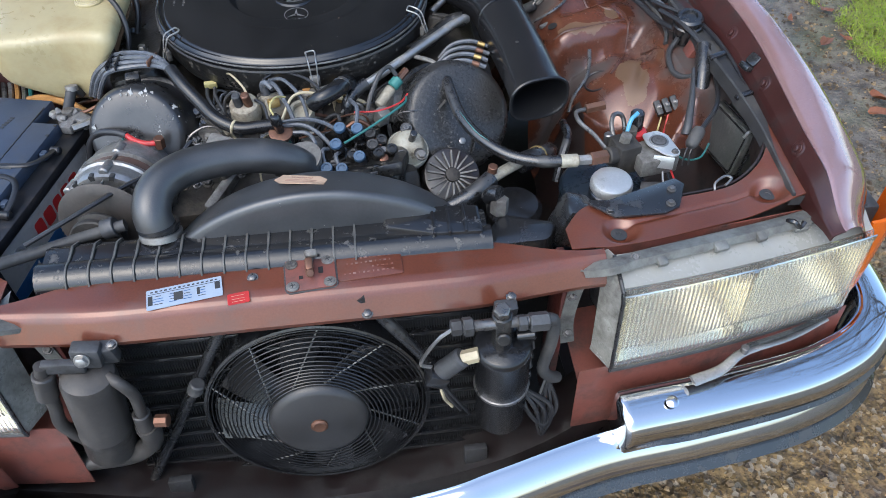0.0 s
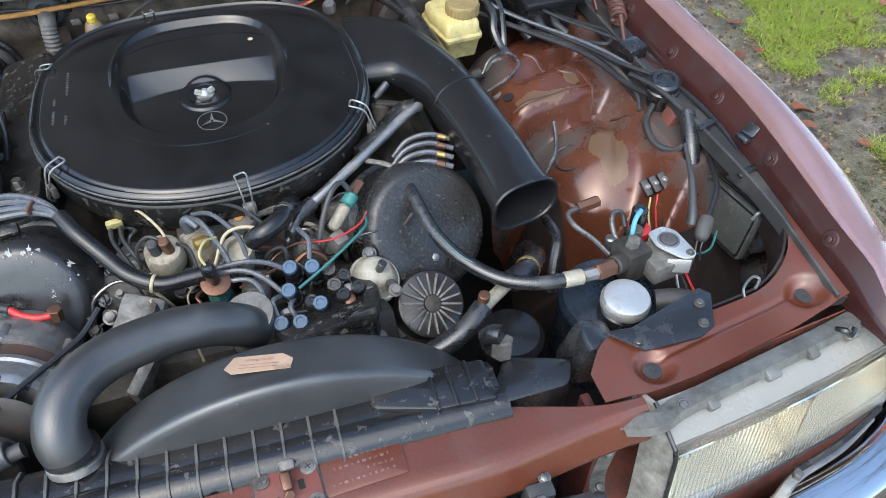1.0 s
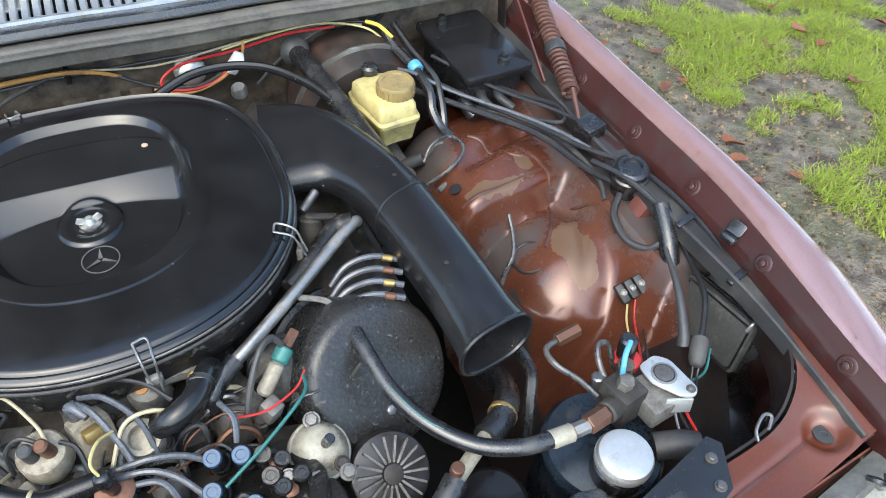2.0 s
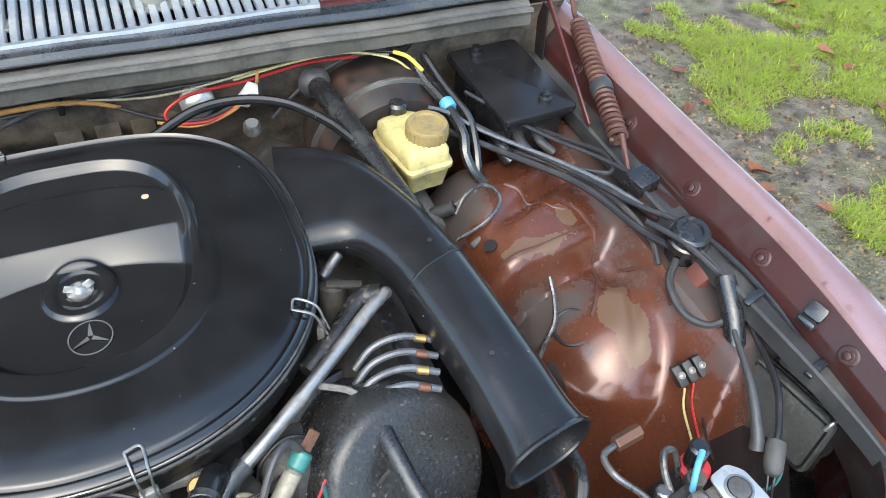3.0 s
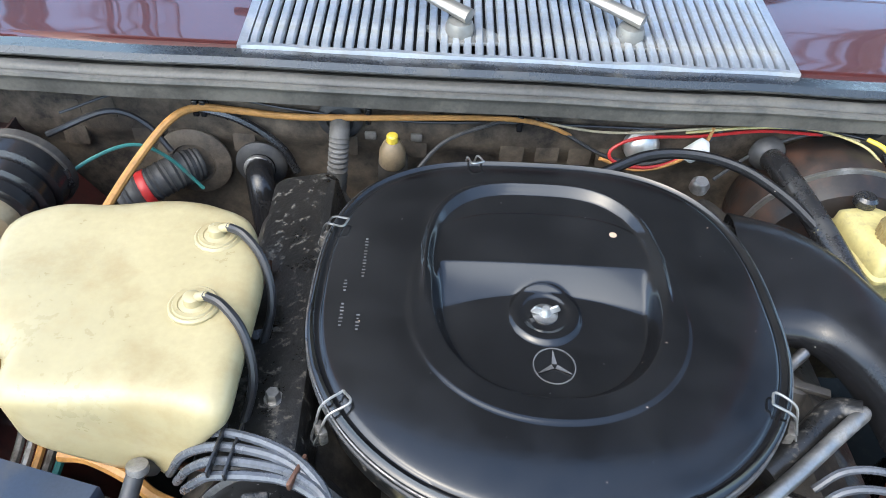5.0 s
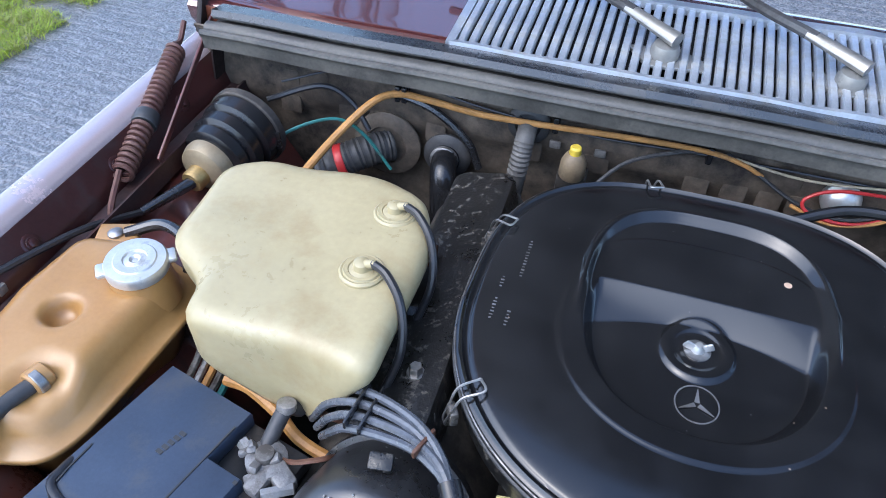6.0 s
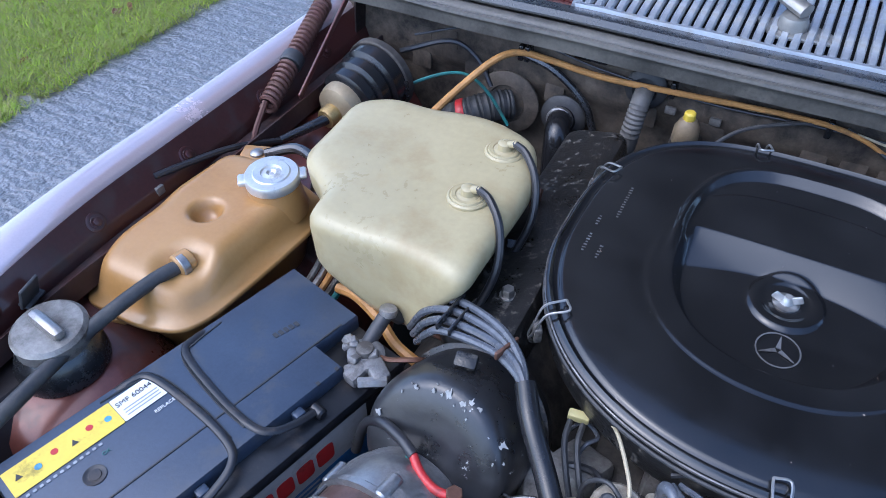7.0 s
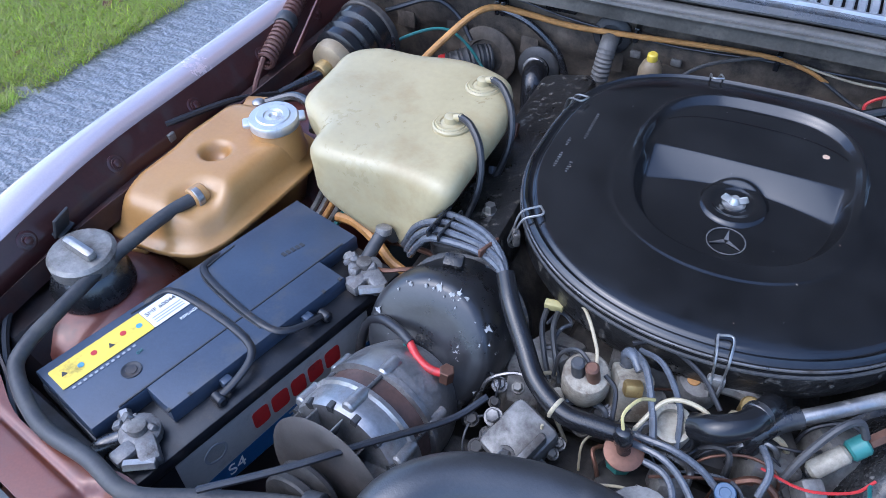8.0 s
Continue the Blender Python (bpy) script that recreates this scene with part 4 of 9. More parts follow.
# slatted air intake
GRILLE_BRIGHT = material("bright_anodised_metal", (0.43, 0.465, 0.51), 0.32, 0.6, 0.12, 25, 300, 0.12, dirt=(0.30, 0.29, 0.26), dirt_at=0.62, dirt_scale=20)
grille = thing("cowl_grille", "bright ribbed metal air intake below the windscreen", "grille", (0, 1.75, 0.95))
part("front_rail", sweep(bmesh.new(), along_cowl(1.678, 0.956, -0.362, 0.356), [(-0.006, -0.022), (-0.007, 0.003), (0.006, 0.006), (0.008, -0.004)]), GRILLE_BRIGHT, grille)
part("rear_rail", sweep(bmesh.new(), along_cowl(1.868, 0.976, -0.362, 0.356), [(-0.01, -0.006), (-0.01, 0.004), (0.012, 0.006), (0.012, -0.006)]), GRILLE_BRIGHT, grille)
for s in (-0.362, 0.352):
    part("side_rail", sweep(bmesh.new(), [Vector((s, 1.675, 0.956)), Vector((s, 1.87, 0.976))], [(-0.006, -0.006), (-0.006, 0.004), (0.006, 0.004), (0.006, -0.006)]), GRILLE_BRIGHT, grille)
part("mesh_backing", block((0, 1.772, 0.947), (0.70, 0.18, 0.003), 0.0, (6, 0, 0)), CORE, grille, "dark fly screen")
bm = sweep(bmesh.new(), [Vector((0, 1.684, 0.954)), Vector((0, 1.70, 0.959)), Vector((0, 1.86, 0.976))], [(-0.0052, -0.008), (-0.0056, 0.0), (-0.0036, 0.003), (0.0036, 0.003), (0.0056, 0.0), (0.0052, -0.008)])
slat_mesh = mesh_of("slat", bm, GRILLE_BRIGHT)
for k in range(46):
    ob = new("slat", slat_mesh)
    ob.parent, ob.matrix_parent_inverse = grille, Matrix.Translation(-grille.location)
    ob.location = (-0.350 + 0.69 * k / 45, 0, 0)


def wiper(x, y, z):
    w = thing("wiper_arm", "silver windscreen wiper arm with a round pivot cap", "wiper", (x, y, z - 0.03), "wiper arms")
    part("pivot", lathe([(0.019, 0), (0.019, 0.012), (0.016, 0.019), (0.009, 0.022)], (x, y, z - 0.028), (0, -0.1, 1), 20), WIPER_SILVER, w)
    part("knuckle", tube([(x + 0.012, y - 0.008, z), (x - 0.02, y + 0.012, z + 0.006), (x - 0.06, y + 0.04, z + 0.012)], 0.0125, 10, r_end=0.009, flat=0.8), WIPER_SILVER, w)
    part("arm", tube([(x - 0.05, y + 0.033, z + 0.011), (x - 0.16, y + 0.10, z + 0.03), (x - 0.36, y + 0.21, z + 0.10)], 0.008, 8, r_end=0.006), GREY_PLASTIC, w)
    part("mount_plate", prism([(-0.02, -0.03), (0.055, -0.02), (0.06, 0.0), (0.02, 0.03), (-0.05, 0.02)], 0, 0.006, 0.002, pose(x, y, z - 0.034)), WIPER_SILVER, w)


wiper(-0.085, 1.735, 0.990)
wiper(0.145, 1.745, 0.990)

# bare winter trees beyond the car
BARK = material("grey_brown_bark", (0.075, 0.058, 0.045), 0.85, 0.0, 0.3, 6, 40, 0.5, 0.01)


def bare_tree(x, y, height, seed):
    """A leafless tree: a tapered trunk and limbs that fork into twigs."""
    rng = random.Random(seed)
    t = thing("bare_tree", "tall leafless winter tree with grey-brown bark", "tree", (x, y, 0), "bare trees")
    base = Vector((x, y, 0.0))
    fork = base + Vector((rng.uniform(-0.2, 0.2), rng.uniform(-0.2, 0.2), height * 0.28))
    part("trunk", tube([base - Vector((0, 0, 0.1)), base.lerp(fork, 0.5) + Vector((0.06, 0.03, 0)), fork], 0.24, 10, r_end=0.16), BARK, t)

    def grow(bm, start, way, length, r, depth):
        side = Vector((rng.uniform(-1, 1), rng.uniform(-1, 1), rng.uniform(-0.3, 0.8)))
        mid = start + way * length * 0.5 + side * length * 0.07
        end = start + way * length + side * length * 0.16
        sweep(bm, [start, mid, end], lambda f: ring(r * (1 - 0.6 * f), 5 if depth > 2 else 4))
        if depth == 0:
            return
        for k in range(4 if depth > 1 else 3):
            f = rng.uniform(0.35, 1.0) if k else 1.0
            at = start.lerp(mid, f * 2) if f < 0.5 else mid.lerp(end, f * 2 - 1)
            turn = Vector((rng.uniform(-1, 1), rng.uniform(-1, 1), rng.uniform(-0.35, 0.9)))
            grow(bm, at, (way + turn * 0.85).normalized(), length * rng.uniform(0.5, 0.72), r * rng.uniform(0.42, 0.58), depth - 1)
    for k in range(6):
        a = 6.283 * k / 6 + rng.uniform(-0.3, 0.3)
        bm = bmesh.new()
        way = Vector((math.cos(a) * 0.75, math.sin(a) * 0.75, rng.uniform(0.6, 1.3))).normalized()
        grow(bm, fork - Vector((0, 0, 0.05)), way, height * 0.30, 0.11, 4)
        part("limb", bm, BARK, t)


for k, (x, y, h) in enumerate(((6.0, 7.5, 15.0), (10.5, 11.0, 16.0), (-6.5, 8.5, 15.0), (1.5, 13.0, 16.0), (9.5, 3.5, 14.0))):
    bare_tree(x, y, h, 40 + k)


# ---- lamps and bumper ----
def glass_material(name, color, rough, trans=0.9):
    m = bpy.data.materials.new(name)
    m.use_nodes = True
    b = m.node_tree.nodes["Principled BSDF"]
    b.inputs["Base Color"].default_value = (*color, 1)
    b.inputs["Transmission Weight"].default_value = trans
    b.inputs["Roughness"].default_value, b.inputs["IOR"].default_value = rough, 1.45
    n = m.node_tree.nodes.new("ShaderNodeTexNoise")
    n.inputs["Scale"].default_value = 30
    r = m.node_tree.nodes.new("ShaderNodeMapRange")
    r.inputs["To Min"].default_value, r.inputs["To Max"].default_value = rough * 0.6, rough * 1.6
    m.node_tree.links.new(n.outputs["Fac"], r.inputs["Value"])
    m.node_tree.links.new(r.outputs[0], b.inputs["Roughness"])
    return m


LENS = glass_material("dusty_lamp_glass", (0.88, 0.85, 0.76), 0.03, 0.95)
LAMP_TOP = material("clouded_lamp_top", (0.31, 0.30, 0.265), 0.12, 0.0, 0.10, 5, 220, 0.04, dirt=(0.20, 0.195, 0.175), dirt_at=0.58, dirt_soft=0.25, dirt_scale=5, dirt_rough=0.45, coat=0.4)
LAMP_SIDE = material("dirty_lamp_side", (0.25, 0.245, 0.22), 0.25, 0.0, 0.3, 14, 220, 0.2, dirt=(0.09, 0.083, 0.072), dirt_at=0.56, dirt_scale=18)
AMBER_LENS = glass_material("orange_lens", (0.9, 0.2, 0.01), 0.2, 0.5)
REFLECTOR = material("lamp_reflector", (0.80, 0.76, 0.64), 0.10, 0.95, 0.05, 6, 200, 0.02, rough_var=0.04, dirt=(0.5, 0.48, 0.42), dirt_at=0.8)


def lamp_front(u):
    """Plan of the lamp glass from its inner to its outer end."""
    return 0.415 + 0.375 * u, 0.640 + 0.034 * u + 0.030 * u * u


def headlight(s):
    h = thing("headlight", "large rectangular headlight with fluted clouded glass and metal rim", "headlight", (s * 0.6, 0.70, 0.62), "headlights")

    def face(u, v):
        x, y = lamp_front(u)
        f, top = min(1.0, v / 0.76), smooth(0.76, 1.0, v)
        z = 0.632 + 0.150 * f + 0.014 * top - 0.004 * u
        band = smooth(0.30, 0.33, f) * (1 - smooth(0.94, 0.97, f)) * smooth(0.02, 0.03, u)
        flute = 0.0013 * math.cos(u * 2 * math.pi * 60) * band - 0.0022 * band
        low = 0.0005 * math.cos(u * 2 * math.pi * 60) * smooth(0.06, 0.09, f) * (1 - smooth(0.25, 0.28, f)) * (smooth(0.62, 0.66, u) + 0.4)
        y += 0.018 * f + 0.050 * max(0.0, v - 0.76) / 0.24 + 0.005 * smooth(0.90, 1.0, f) + 0.004 * smooth(0.10, 0.0, f) + flute + low
        return Vector((s * x, y, z))
    lens = part("lens", sheet(lambda u, v: face(u, 0.775 * v), 600, 40), LENS, h, "fluted clouded glass", thick=0.0025)
    part("lens_top", sheet(lambda u, v: face(u, 0.776 + 0.224 * v), 40, 10), LAMP_TOP, h, "clouded grey upper edge", thick=0.0025)
    lens.visible_shadow = False

    def end(u, v):
        q = face(0.0, v)
        return q.lerp(Vector((s * 0.396, q.y + 0.040, q.z)), u)
    part("lens_side", sheet(end, 6, 30), LAMP_SIDE, h, "dirty dark side of the lamp", thick=0.0025)
    part("gasket", sweep(bmesh.new(), [face(0.0, k / 16) + Vector((s * -0.001, -0.001, 0)) for k in range(17)], ring(0.0028, 7)), RUBBER, h)

    def bowl(u, v):
        x, y = lamp_front(u)
        c = abs(math.sin(math.pi * u * 2.0)) ** 0.7 * math.sin(math.pi * v)
        return Vector((s * x, y + 0.016 + 0.085 * c, 0.634 + 0.144 * v))
    part("reflector", sheet(bowl, 80, 24), REFLECTOR, h, "silvery reflector bowl", thick=0.002)
    for v in (0.0, 1.0):
        part("lens_rim", sweep(bmesh.new(), [Vector((s * x, y + (0.060 if v else 0.006), 0.630 + 0.164 * v)) for x, y in (lamp_front(k / 20) for k in range(21))], ring(0.004, 8)), GREY_PLASTIC, h)
    # metal rail with clips above and beside the glass
    rail = spline([(s * 0.375, 0.700, 0.790), (s * 0.40, 0.686, 0.806), (s * 0.448, 0.700, 0.802), (s * 0.643, 0.735, 0.800), (s * 0.735, 0.752, 0.806)], 6)
    rim = part("rim", sweep(bmesh.new(), rail, [(-0.012, -0.004), (-0.012, 0.003), (-0.004, 0.005), (0.010, 0.004), (0.012, -0.006)]), LAMP_RAIL, h, "dull metal rim")
    part("rim", sweep(bmesh.new(), spline([(s * 0.375, 0.700, 0.792), (s * 0.366, 0.705, 0.75), (s * 0.362, 0.708, 0.68), (s * 0.368, 0.706, 0.63)], 5), [(-0.010, -0.006), (-0.010, 0.004), (0.008, 0.006), (0.010, -0.006)]), LAMP_RAIL, h)
    for k, x in enumerate((0.47, 0.555, 0.615, 0.675)):
        y = 0.704 + (x - 0.47) * 0.18
        part("clip", block((s * x, y - 0.012, 0.800), (0.014 + 0.006 * (k % 2), 0.016, 0.010), 0.003, (18, 0, s * 10)), LAMP_RAIL, rim)
    for x, y, z in ((0.435, 0.696, 0.806), (0.712, 0.748, 0.808), (0.362, 0.700, 0.735), (0.365, 0.699, 0.655)):
        part("screw", hexbolt((s * x, y, z), (s * -0.1, -0.5, 0.9), 0.005, 0.006), DARK_STEEL, h)
    part("housing", block((s * 0.60, 0.80, 0.70), (0.36, 0.05, 0.16), 0.015, (0, 0, s * 11)), GREY_PLASTIC, h)
    # spring clip
    part("spring_clip", tube([(s * 0.658, 0.735, 0.806), (s * 0.662, 0.726, 0.812), (s * 0.672, 0.724, 0.802), (s * 0.68, 0.73, 0.806)], 0.0035, 6), BLACK_PLASTIC, h)
    t = thing("turn_signal", "orange turn signal lens at the car's corner", "turn signal", (s * 0.83, 0.76, 0.63), "turn signals")
    part("lens", sheet(lambda u, v: Vector((s * (0.792 + 0.085 * math.sin(u * 1.5)), 0.735 + 0.11 * (1 - math.cos(u * 1.4)), 0.628 + 0.155 * v)), 12, 4), AMBER_LENS, t, thick=0.006)
    part("housing", block((s * 0.815, 0.80, 0.705), (0.03, 0.05, 0.14), 0.006), GREY_PLASTIC, t)
    # arm of the lamp wiper below the glass
    w = thing("headlight_wiper", "bent silver headlight wiper arm below the glass", "wiper", (s * 0.53, 0.66, 0.61), "headlight wipers")
    part("arm", tube([(s * 0.531, 0.621, 0.617), (s * 0.574, 0.630, 0.624), (s * 0.612, 0.648, 0.634), (s * 0.69, 0.665, 0.634), (s * 0.759, 0.690, 0.634)], 0.0095, 8, r_end=0.004, flat=0.5), STEEL, w)
    part("blade", tube([(s * 0.61, 0.652, 0.641), (s * 0.69, 0.669, 0.642), (s * 0.775, 0.698, 0.640)], 0.004, 6), RUBBER, w)
    part("pivot", rod((s * 0.612, 0.648, 0.630), (s * 0.612, 0.648, 0.646), 0.006, 10, 0.001), DARK_STEEL, w)


for s in (1, -1):
    headlight(s)
for ob in [o for o in bpy.data.objects if o.parent is None and o.name.startswith(("headlight", "turn_signal")) and o.location.x < 0]:
    ob.location.x += 0.04

bumper = thing("bumper", "chrome front bumper with black rubber strips", "bumper", (0, 0.6, 0.44))
bump_line = [(0.0, 0.512), (0.17, 0.534), (0.25, 0.553), (0.41, 0.591), (0.55, 0.606), (0.70, 0.627), (0.785, 0.651), (0.84, 0.680), (0.88, 0.722), (0.90, 0.79), (0.908, 0.95)]


def bump_path(x0, z, s):
    line = spline([(s * x, y, z) for x, y in bump_line], 8)
    line = [q for q in line if abs(q.x) >= x0 + 0.024]
    if x0:
        first, way = line[0], (line[1] - line[0]).normalized()
        line = [first - way * d for d in (0.024, 0.0225, 0.019, 0.014, 0.008)] + line
    return line


def curved(pts, s):
    """A section rounded through the given points."""
    return [(s * q.x, q.y) for q in spline([(a, b, 0) for a, b in pts], 4)]


for s in (1, -1):
    def up_sec(f):
        k = 0.06 + 0.94 * math.sqrt(max(0.0, 1 - (1 - min(1.0, f / 0.055)) ** 2))
        return [(a * k, b * k) for a, b in curved(((-0.036, -0.052), (-0.036, 0.018), (-0.031, 0.027), (-0.020, 0.029), (0.004, 0.025), (0.018, 0.018), (0.027, 0.004), (0.029, -0.012), (0.027, -0.030), (0.022, -0.052)), s)]
    top = part("upper_chrome", sweep(bmesh.new(), bump_path(0.41, 0.572, s), up_sec), CHROME, bumper, "bright chrome upper half")
    part("rubber_strip", sweep(bmesh.new(), bump_path(0.425, 0.540, s), lambda f: [(a * s * (0.75 + 0.25 * min(1.0, f / 0.12)), b * (0.15 + 0.85 * min(1.0, f / 0.16))) for a, b in ((-0.02, -0.013), (-0.02, 0.012), (0.024, 0.011), (0.033, 0.001), (0.028, -0.012))]), RUBBER, bumper, "black rubber strip")
    part("screw_head", lathe([(0.009, 0), (0.009, 0.003), (0.004, 0.006)], (s * 0.497, 0.600, 0.602), (0, -0.2, 1), 14), CHROME, bumper)
for s in (1, -1):
    part("lower_chrome", sweep(bmesh.new(), bump_path(0.0, 0.495, s), curved(((-0.014, -0.03), (-0.014, 0.030), (-0.010, 0.034), (0.002, 0.030), (0.014, 0.020), (0.026, 0.004), (0.032, -0.010), (0.034, -0.02), (0.030, -0.03)), s)), CHROME, bumper, "chrome lower half")
    part("lower_rubber", sweep(bmesh.new(), bump_path(0.0, 0.452, s), [(a * s, b) for a, b in ((-0.04, -0.02), (-0.04, 0.013), (0.034, 0.013), (0.046, 0.0), (0.036, -0.02))]), RUBBER, bumper, "black rubber lower strip")

# ---- behind the missing grille ----
LEANM = pose(0.004, 0.69, 0.585, -9, 0, 0)


def leaned(bm):
    bmesh.ops.transform(bm, matrix=LEANM, verts=bm.verts)
    return bm


cond = thing("condenser", "black finned condenser core behind the front panel", "condenser", (0, 0.70, 0.40))
part("core", leaned(block((0, 0.024, 0.0), (0.56, 0.016, 0.40), 0.002)), CORE, cond)
bm = block((0, 0.010, 0), (0.56, 0.012, 0.0075), 0.0015)
bm = leaned(bm)
tube_mesh = mesh_of("cooling_tube", bm, BLACK_PLASTIC)
for k in range(13):
    ob = new("cooling_tube", tube_mesh)
    ob.parent, ob.matrix_parent_inverse = cond, Matrix.Translation(-cond.location)
    d = -0.187 + 0.0310 * k
    ob.location = LEANM.to_3x3() @ Vector((0, 0, d))
bm = bmesh.new()
for k in range(150):
    block((-0.275 + 0.55 * k / 149, 0.014, 0), (0.0012, 0.006, 0.385), 0, bm=bm)
tagged(part("fin_pack", leaned(bm), CORE, cond), kind="stuff")

fan = thing("cooling_fan", "round black auxiliary cooling fan with a wire guard", "fan", (0, 0.65, 0.45))
for k in range(15):
    r = 0.072 + 0.0058 * k
    bm = bmesh.new()
    y = -0.050 + 0.022 * smooth(0.10, 0.155, r)
    n = 56
    loop = [Vector((r * math.cos(2 * math.pi * i / n), y, r * math.sin(2 * math.pi * i / n))) for i in range(n)]
    vs = [[bm.verts.new(q + Vector((math.cos(2 * math.pi * i / n) * a, b, math.sin(2 * math.pi * i / n) * a))) for a, b in ring(0.00105 if k < 14 else 0.0022, 5)] for i, q in enumerate(loop)]
    for i in range(n):
        for j in range(5):
            bm.faces.new((vs[i][j], vs[i][(j + 1) % 5], vs[(i + 1) % n][(j + 1) % 5], vs[(i + 1) % n][j]))
    part("guard_ring", leaned(bm), BLACK_GLOSS, fan)
for k in range(10):
    a = 2 * math.pi * k / 10 + 0.2
    q0, q1 = Vector((0.068 * math.cos(a + 0.55), -0.046, 0.068 * math.sin(a + 0.55))), Vector((0.154 * math.cos(a), -0.026, 0.154 * math.sin(a)))
    part("guard_spoke", leaned(rod(q0, q1, 0.0012, 6)), STEEL, fan)
for k in range(8):
    a = 2 * math.pi * k / 8

    def blade(u, v):
        r, t = 0.06 + 0.082 * u, a + 0.55 * v * (1 - 0.2 * u) - 0.2 * u
        return Vector((r * math.cos(t), -0.012 - 0.022 * v, r * math.sin(t)))
    part("blade", leaned(sheet(blade, 6, 5)), BLACK_PLASTIC, fan, thick=0.002)
part("motor", leaned(lathe([(0.060, 0.0), (0.069, 0.006), (0.070, 0.046), (0.066, 0.054), (0.058, 0.058), (0.0, 0.060)], (0, 0, 0), (0, -1, 0), 40)), MOTOR_BLACK, fan, "domed black motor cover")
part("hub_bolt", leaned(lathe([(0.012, 0), (0.012, 0.004), (0.009, 0.006), (0.003, 0.005)], (0, -0.058, 0), (0, -1, 0), 20)), COPPER, fan, "rusty centre bolt")
part("shroud", leaned(lathe([(0.150, 0.0), (0.158, 0.0), (0.158, 0.028), (0.152, 0.030), (0.150, 0.012)], (0, 0, 0), (0, -1, 0), 48, caps=False)), BLACK_PLASTIC, fan)
for p0, p1, r in (((-0.080, 0.690, 0.792), (-0.268, 0.658, 0.445), 0.0078), ((0.080, 0.684, 0.800), (0.172, 0.664, 0.655), 0.0085)):
    part("strut", tube([p0, [(a + b) / 2 for a, b in zip(p0, p1)], p1], r, 10), RUBBER, fan, "black tubular stay")
part("stay_collar", rod((-0.144, 0.663, 0.680), (-0.153, 0.662, 0.662), 0.0105, 12, 0.002), RUBBER_GREY, fan)
part("lower_bracket", block((0.02, 0.662, 0.455), (0.018, 0.004, 0.06), 0.001), RUBBER_GREY, fan)

drier = thing("receiver_drier", "gloss black receiver drier cylinder with brass fittings on top", "drier", (0.25, 0.635, 0.57))
part("body", lathe([(0.026, 0), (0.033, 0.004), (0.036, 0.012), (0.0378, 0.180), (0.0390, 0.184), (0.0390, 0.190), (0.0365, 0.194), (0.034, 0.196), (0.012, 0.200)], (0.264, 0.652, 0.527), (-0.03, -0.03, 1), 36), BLACK_GLOSS, drier)
part("band", lathe([(0.0376, 0), (0.0390, 0.001), (0.0390, 0.006), (0.0376, 0.007)], (0.2612, 0.6492, 0.622), (-0.03, -0.03, 1), 36), DARK_STEEL, drier)
part("valve_block", rod((0.256, 0.644, 0.722), (0.253, 0.640, 0.790), 0.0135, 8, 0.002), BLACK_SOOT, drier)
part("valve_cap", rod((0.253, 0.640, 0.790), (0.252, 0.639, 0.802), 0.011, 6, 0.002), DARK_STEEL, drier)
part("sight_glass", rod((0.254, 0.628, 0.756), (0.253, 0.622, 0.758), 0.009, 16, 0.002), BLACK_SOOT, drier)
part("cross_pipe", rod((0.200, 0.636, 0.777), (0.305, 0.640, 0.772), 0.0075, 12, 0.001), DARK_STEEL, drier)
for x0, x1, r in ((0.188, 0.202, 0.0105), (0.203, 0.216, 0.0125), (0.272, 0.284, 0.0105), (0.287, 0.312, 0.0125)):
    part("hex_nut", rod((x0, 0.636, 0.777 - 0.05 * (x0 - 0.2)), (x1, 0.637, 0.777 - 0.05 * (x1 - 0.2)), r, 6, 0.0015), GREY_PLASTIC, drier)
part("pipe", tube([(0.308, 0.638, 0.772), (0.320, 0.64, 0.765), (0.322, 0.642, 0.72), (0.316, 0.643, 0.66), (0.330, 0.650, 0.625), (0.345, 0.66, 0.605)], 0.0085, 10), RUBBER_GREY, drier, "grey hose")
part("capillary", tube([(0.190, 0.634, 0.777), (0.172, 0.628, 0.768), (0.155, 0.63, 0.735), (0.150, 0.64, 0.70), (0.165, 0.645, 0.685)], 0.0026, 6), STEEL, drier)
switch = thing("pressure_switch", "grey pressure switch with a plug and loose wires", "switch", (0.185, 0.64, 0.66))
part("body", rod((0.168, 0.642, 0.668), (0.205, 0.638, 0.712), 0.014, 14, 0.003), GREY_PLASTIC, switch)
part("nut", rod((0.203, 0.638, 0.708), (0.226, 0.636, 0.716), 0.010, 6, 0.001), CREAM_WIRE, switch)
part("plug", block((0.170, 0.640, 0.672), (0.03, 0.03, 0.024), 0.005, (0, 30, 0)), BLACK_PLASTIC, switch)
for k in range(3):
    part("wire", tube([(0.172, 0.64, 0.665), (0.178 + 0.006 * k, 0.632, 0.63), (0.19 + 0.012 * k, 0.634, 0.60 - 0.012 * k)], 0.0024, 5), WIRE_BLACK if k else CREAM_WIRE, switch)
bundle = thing("wiring_connectors", "stack of black wiring connectors with a looped loom beside the drier", "wiring", (0.295, 0.66, 0.58))
for k in range(7):
    part("connector", rod((0.276, 0.652, 0.748 - 0.022 * k), (0.302, 0.650, 0.752 - 0.022 * k), 0.0085, 10, 0.002), BLACK_PLASTIC if k % 2 else RUBBER_GREY, bundle)
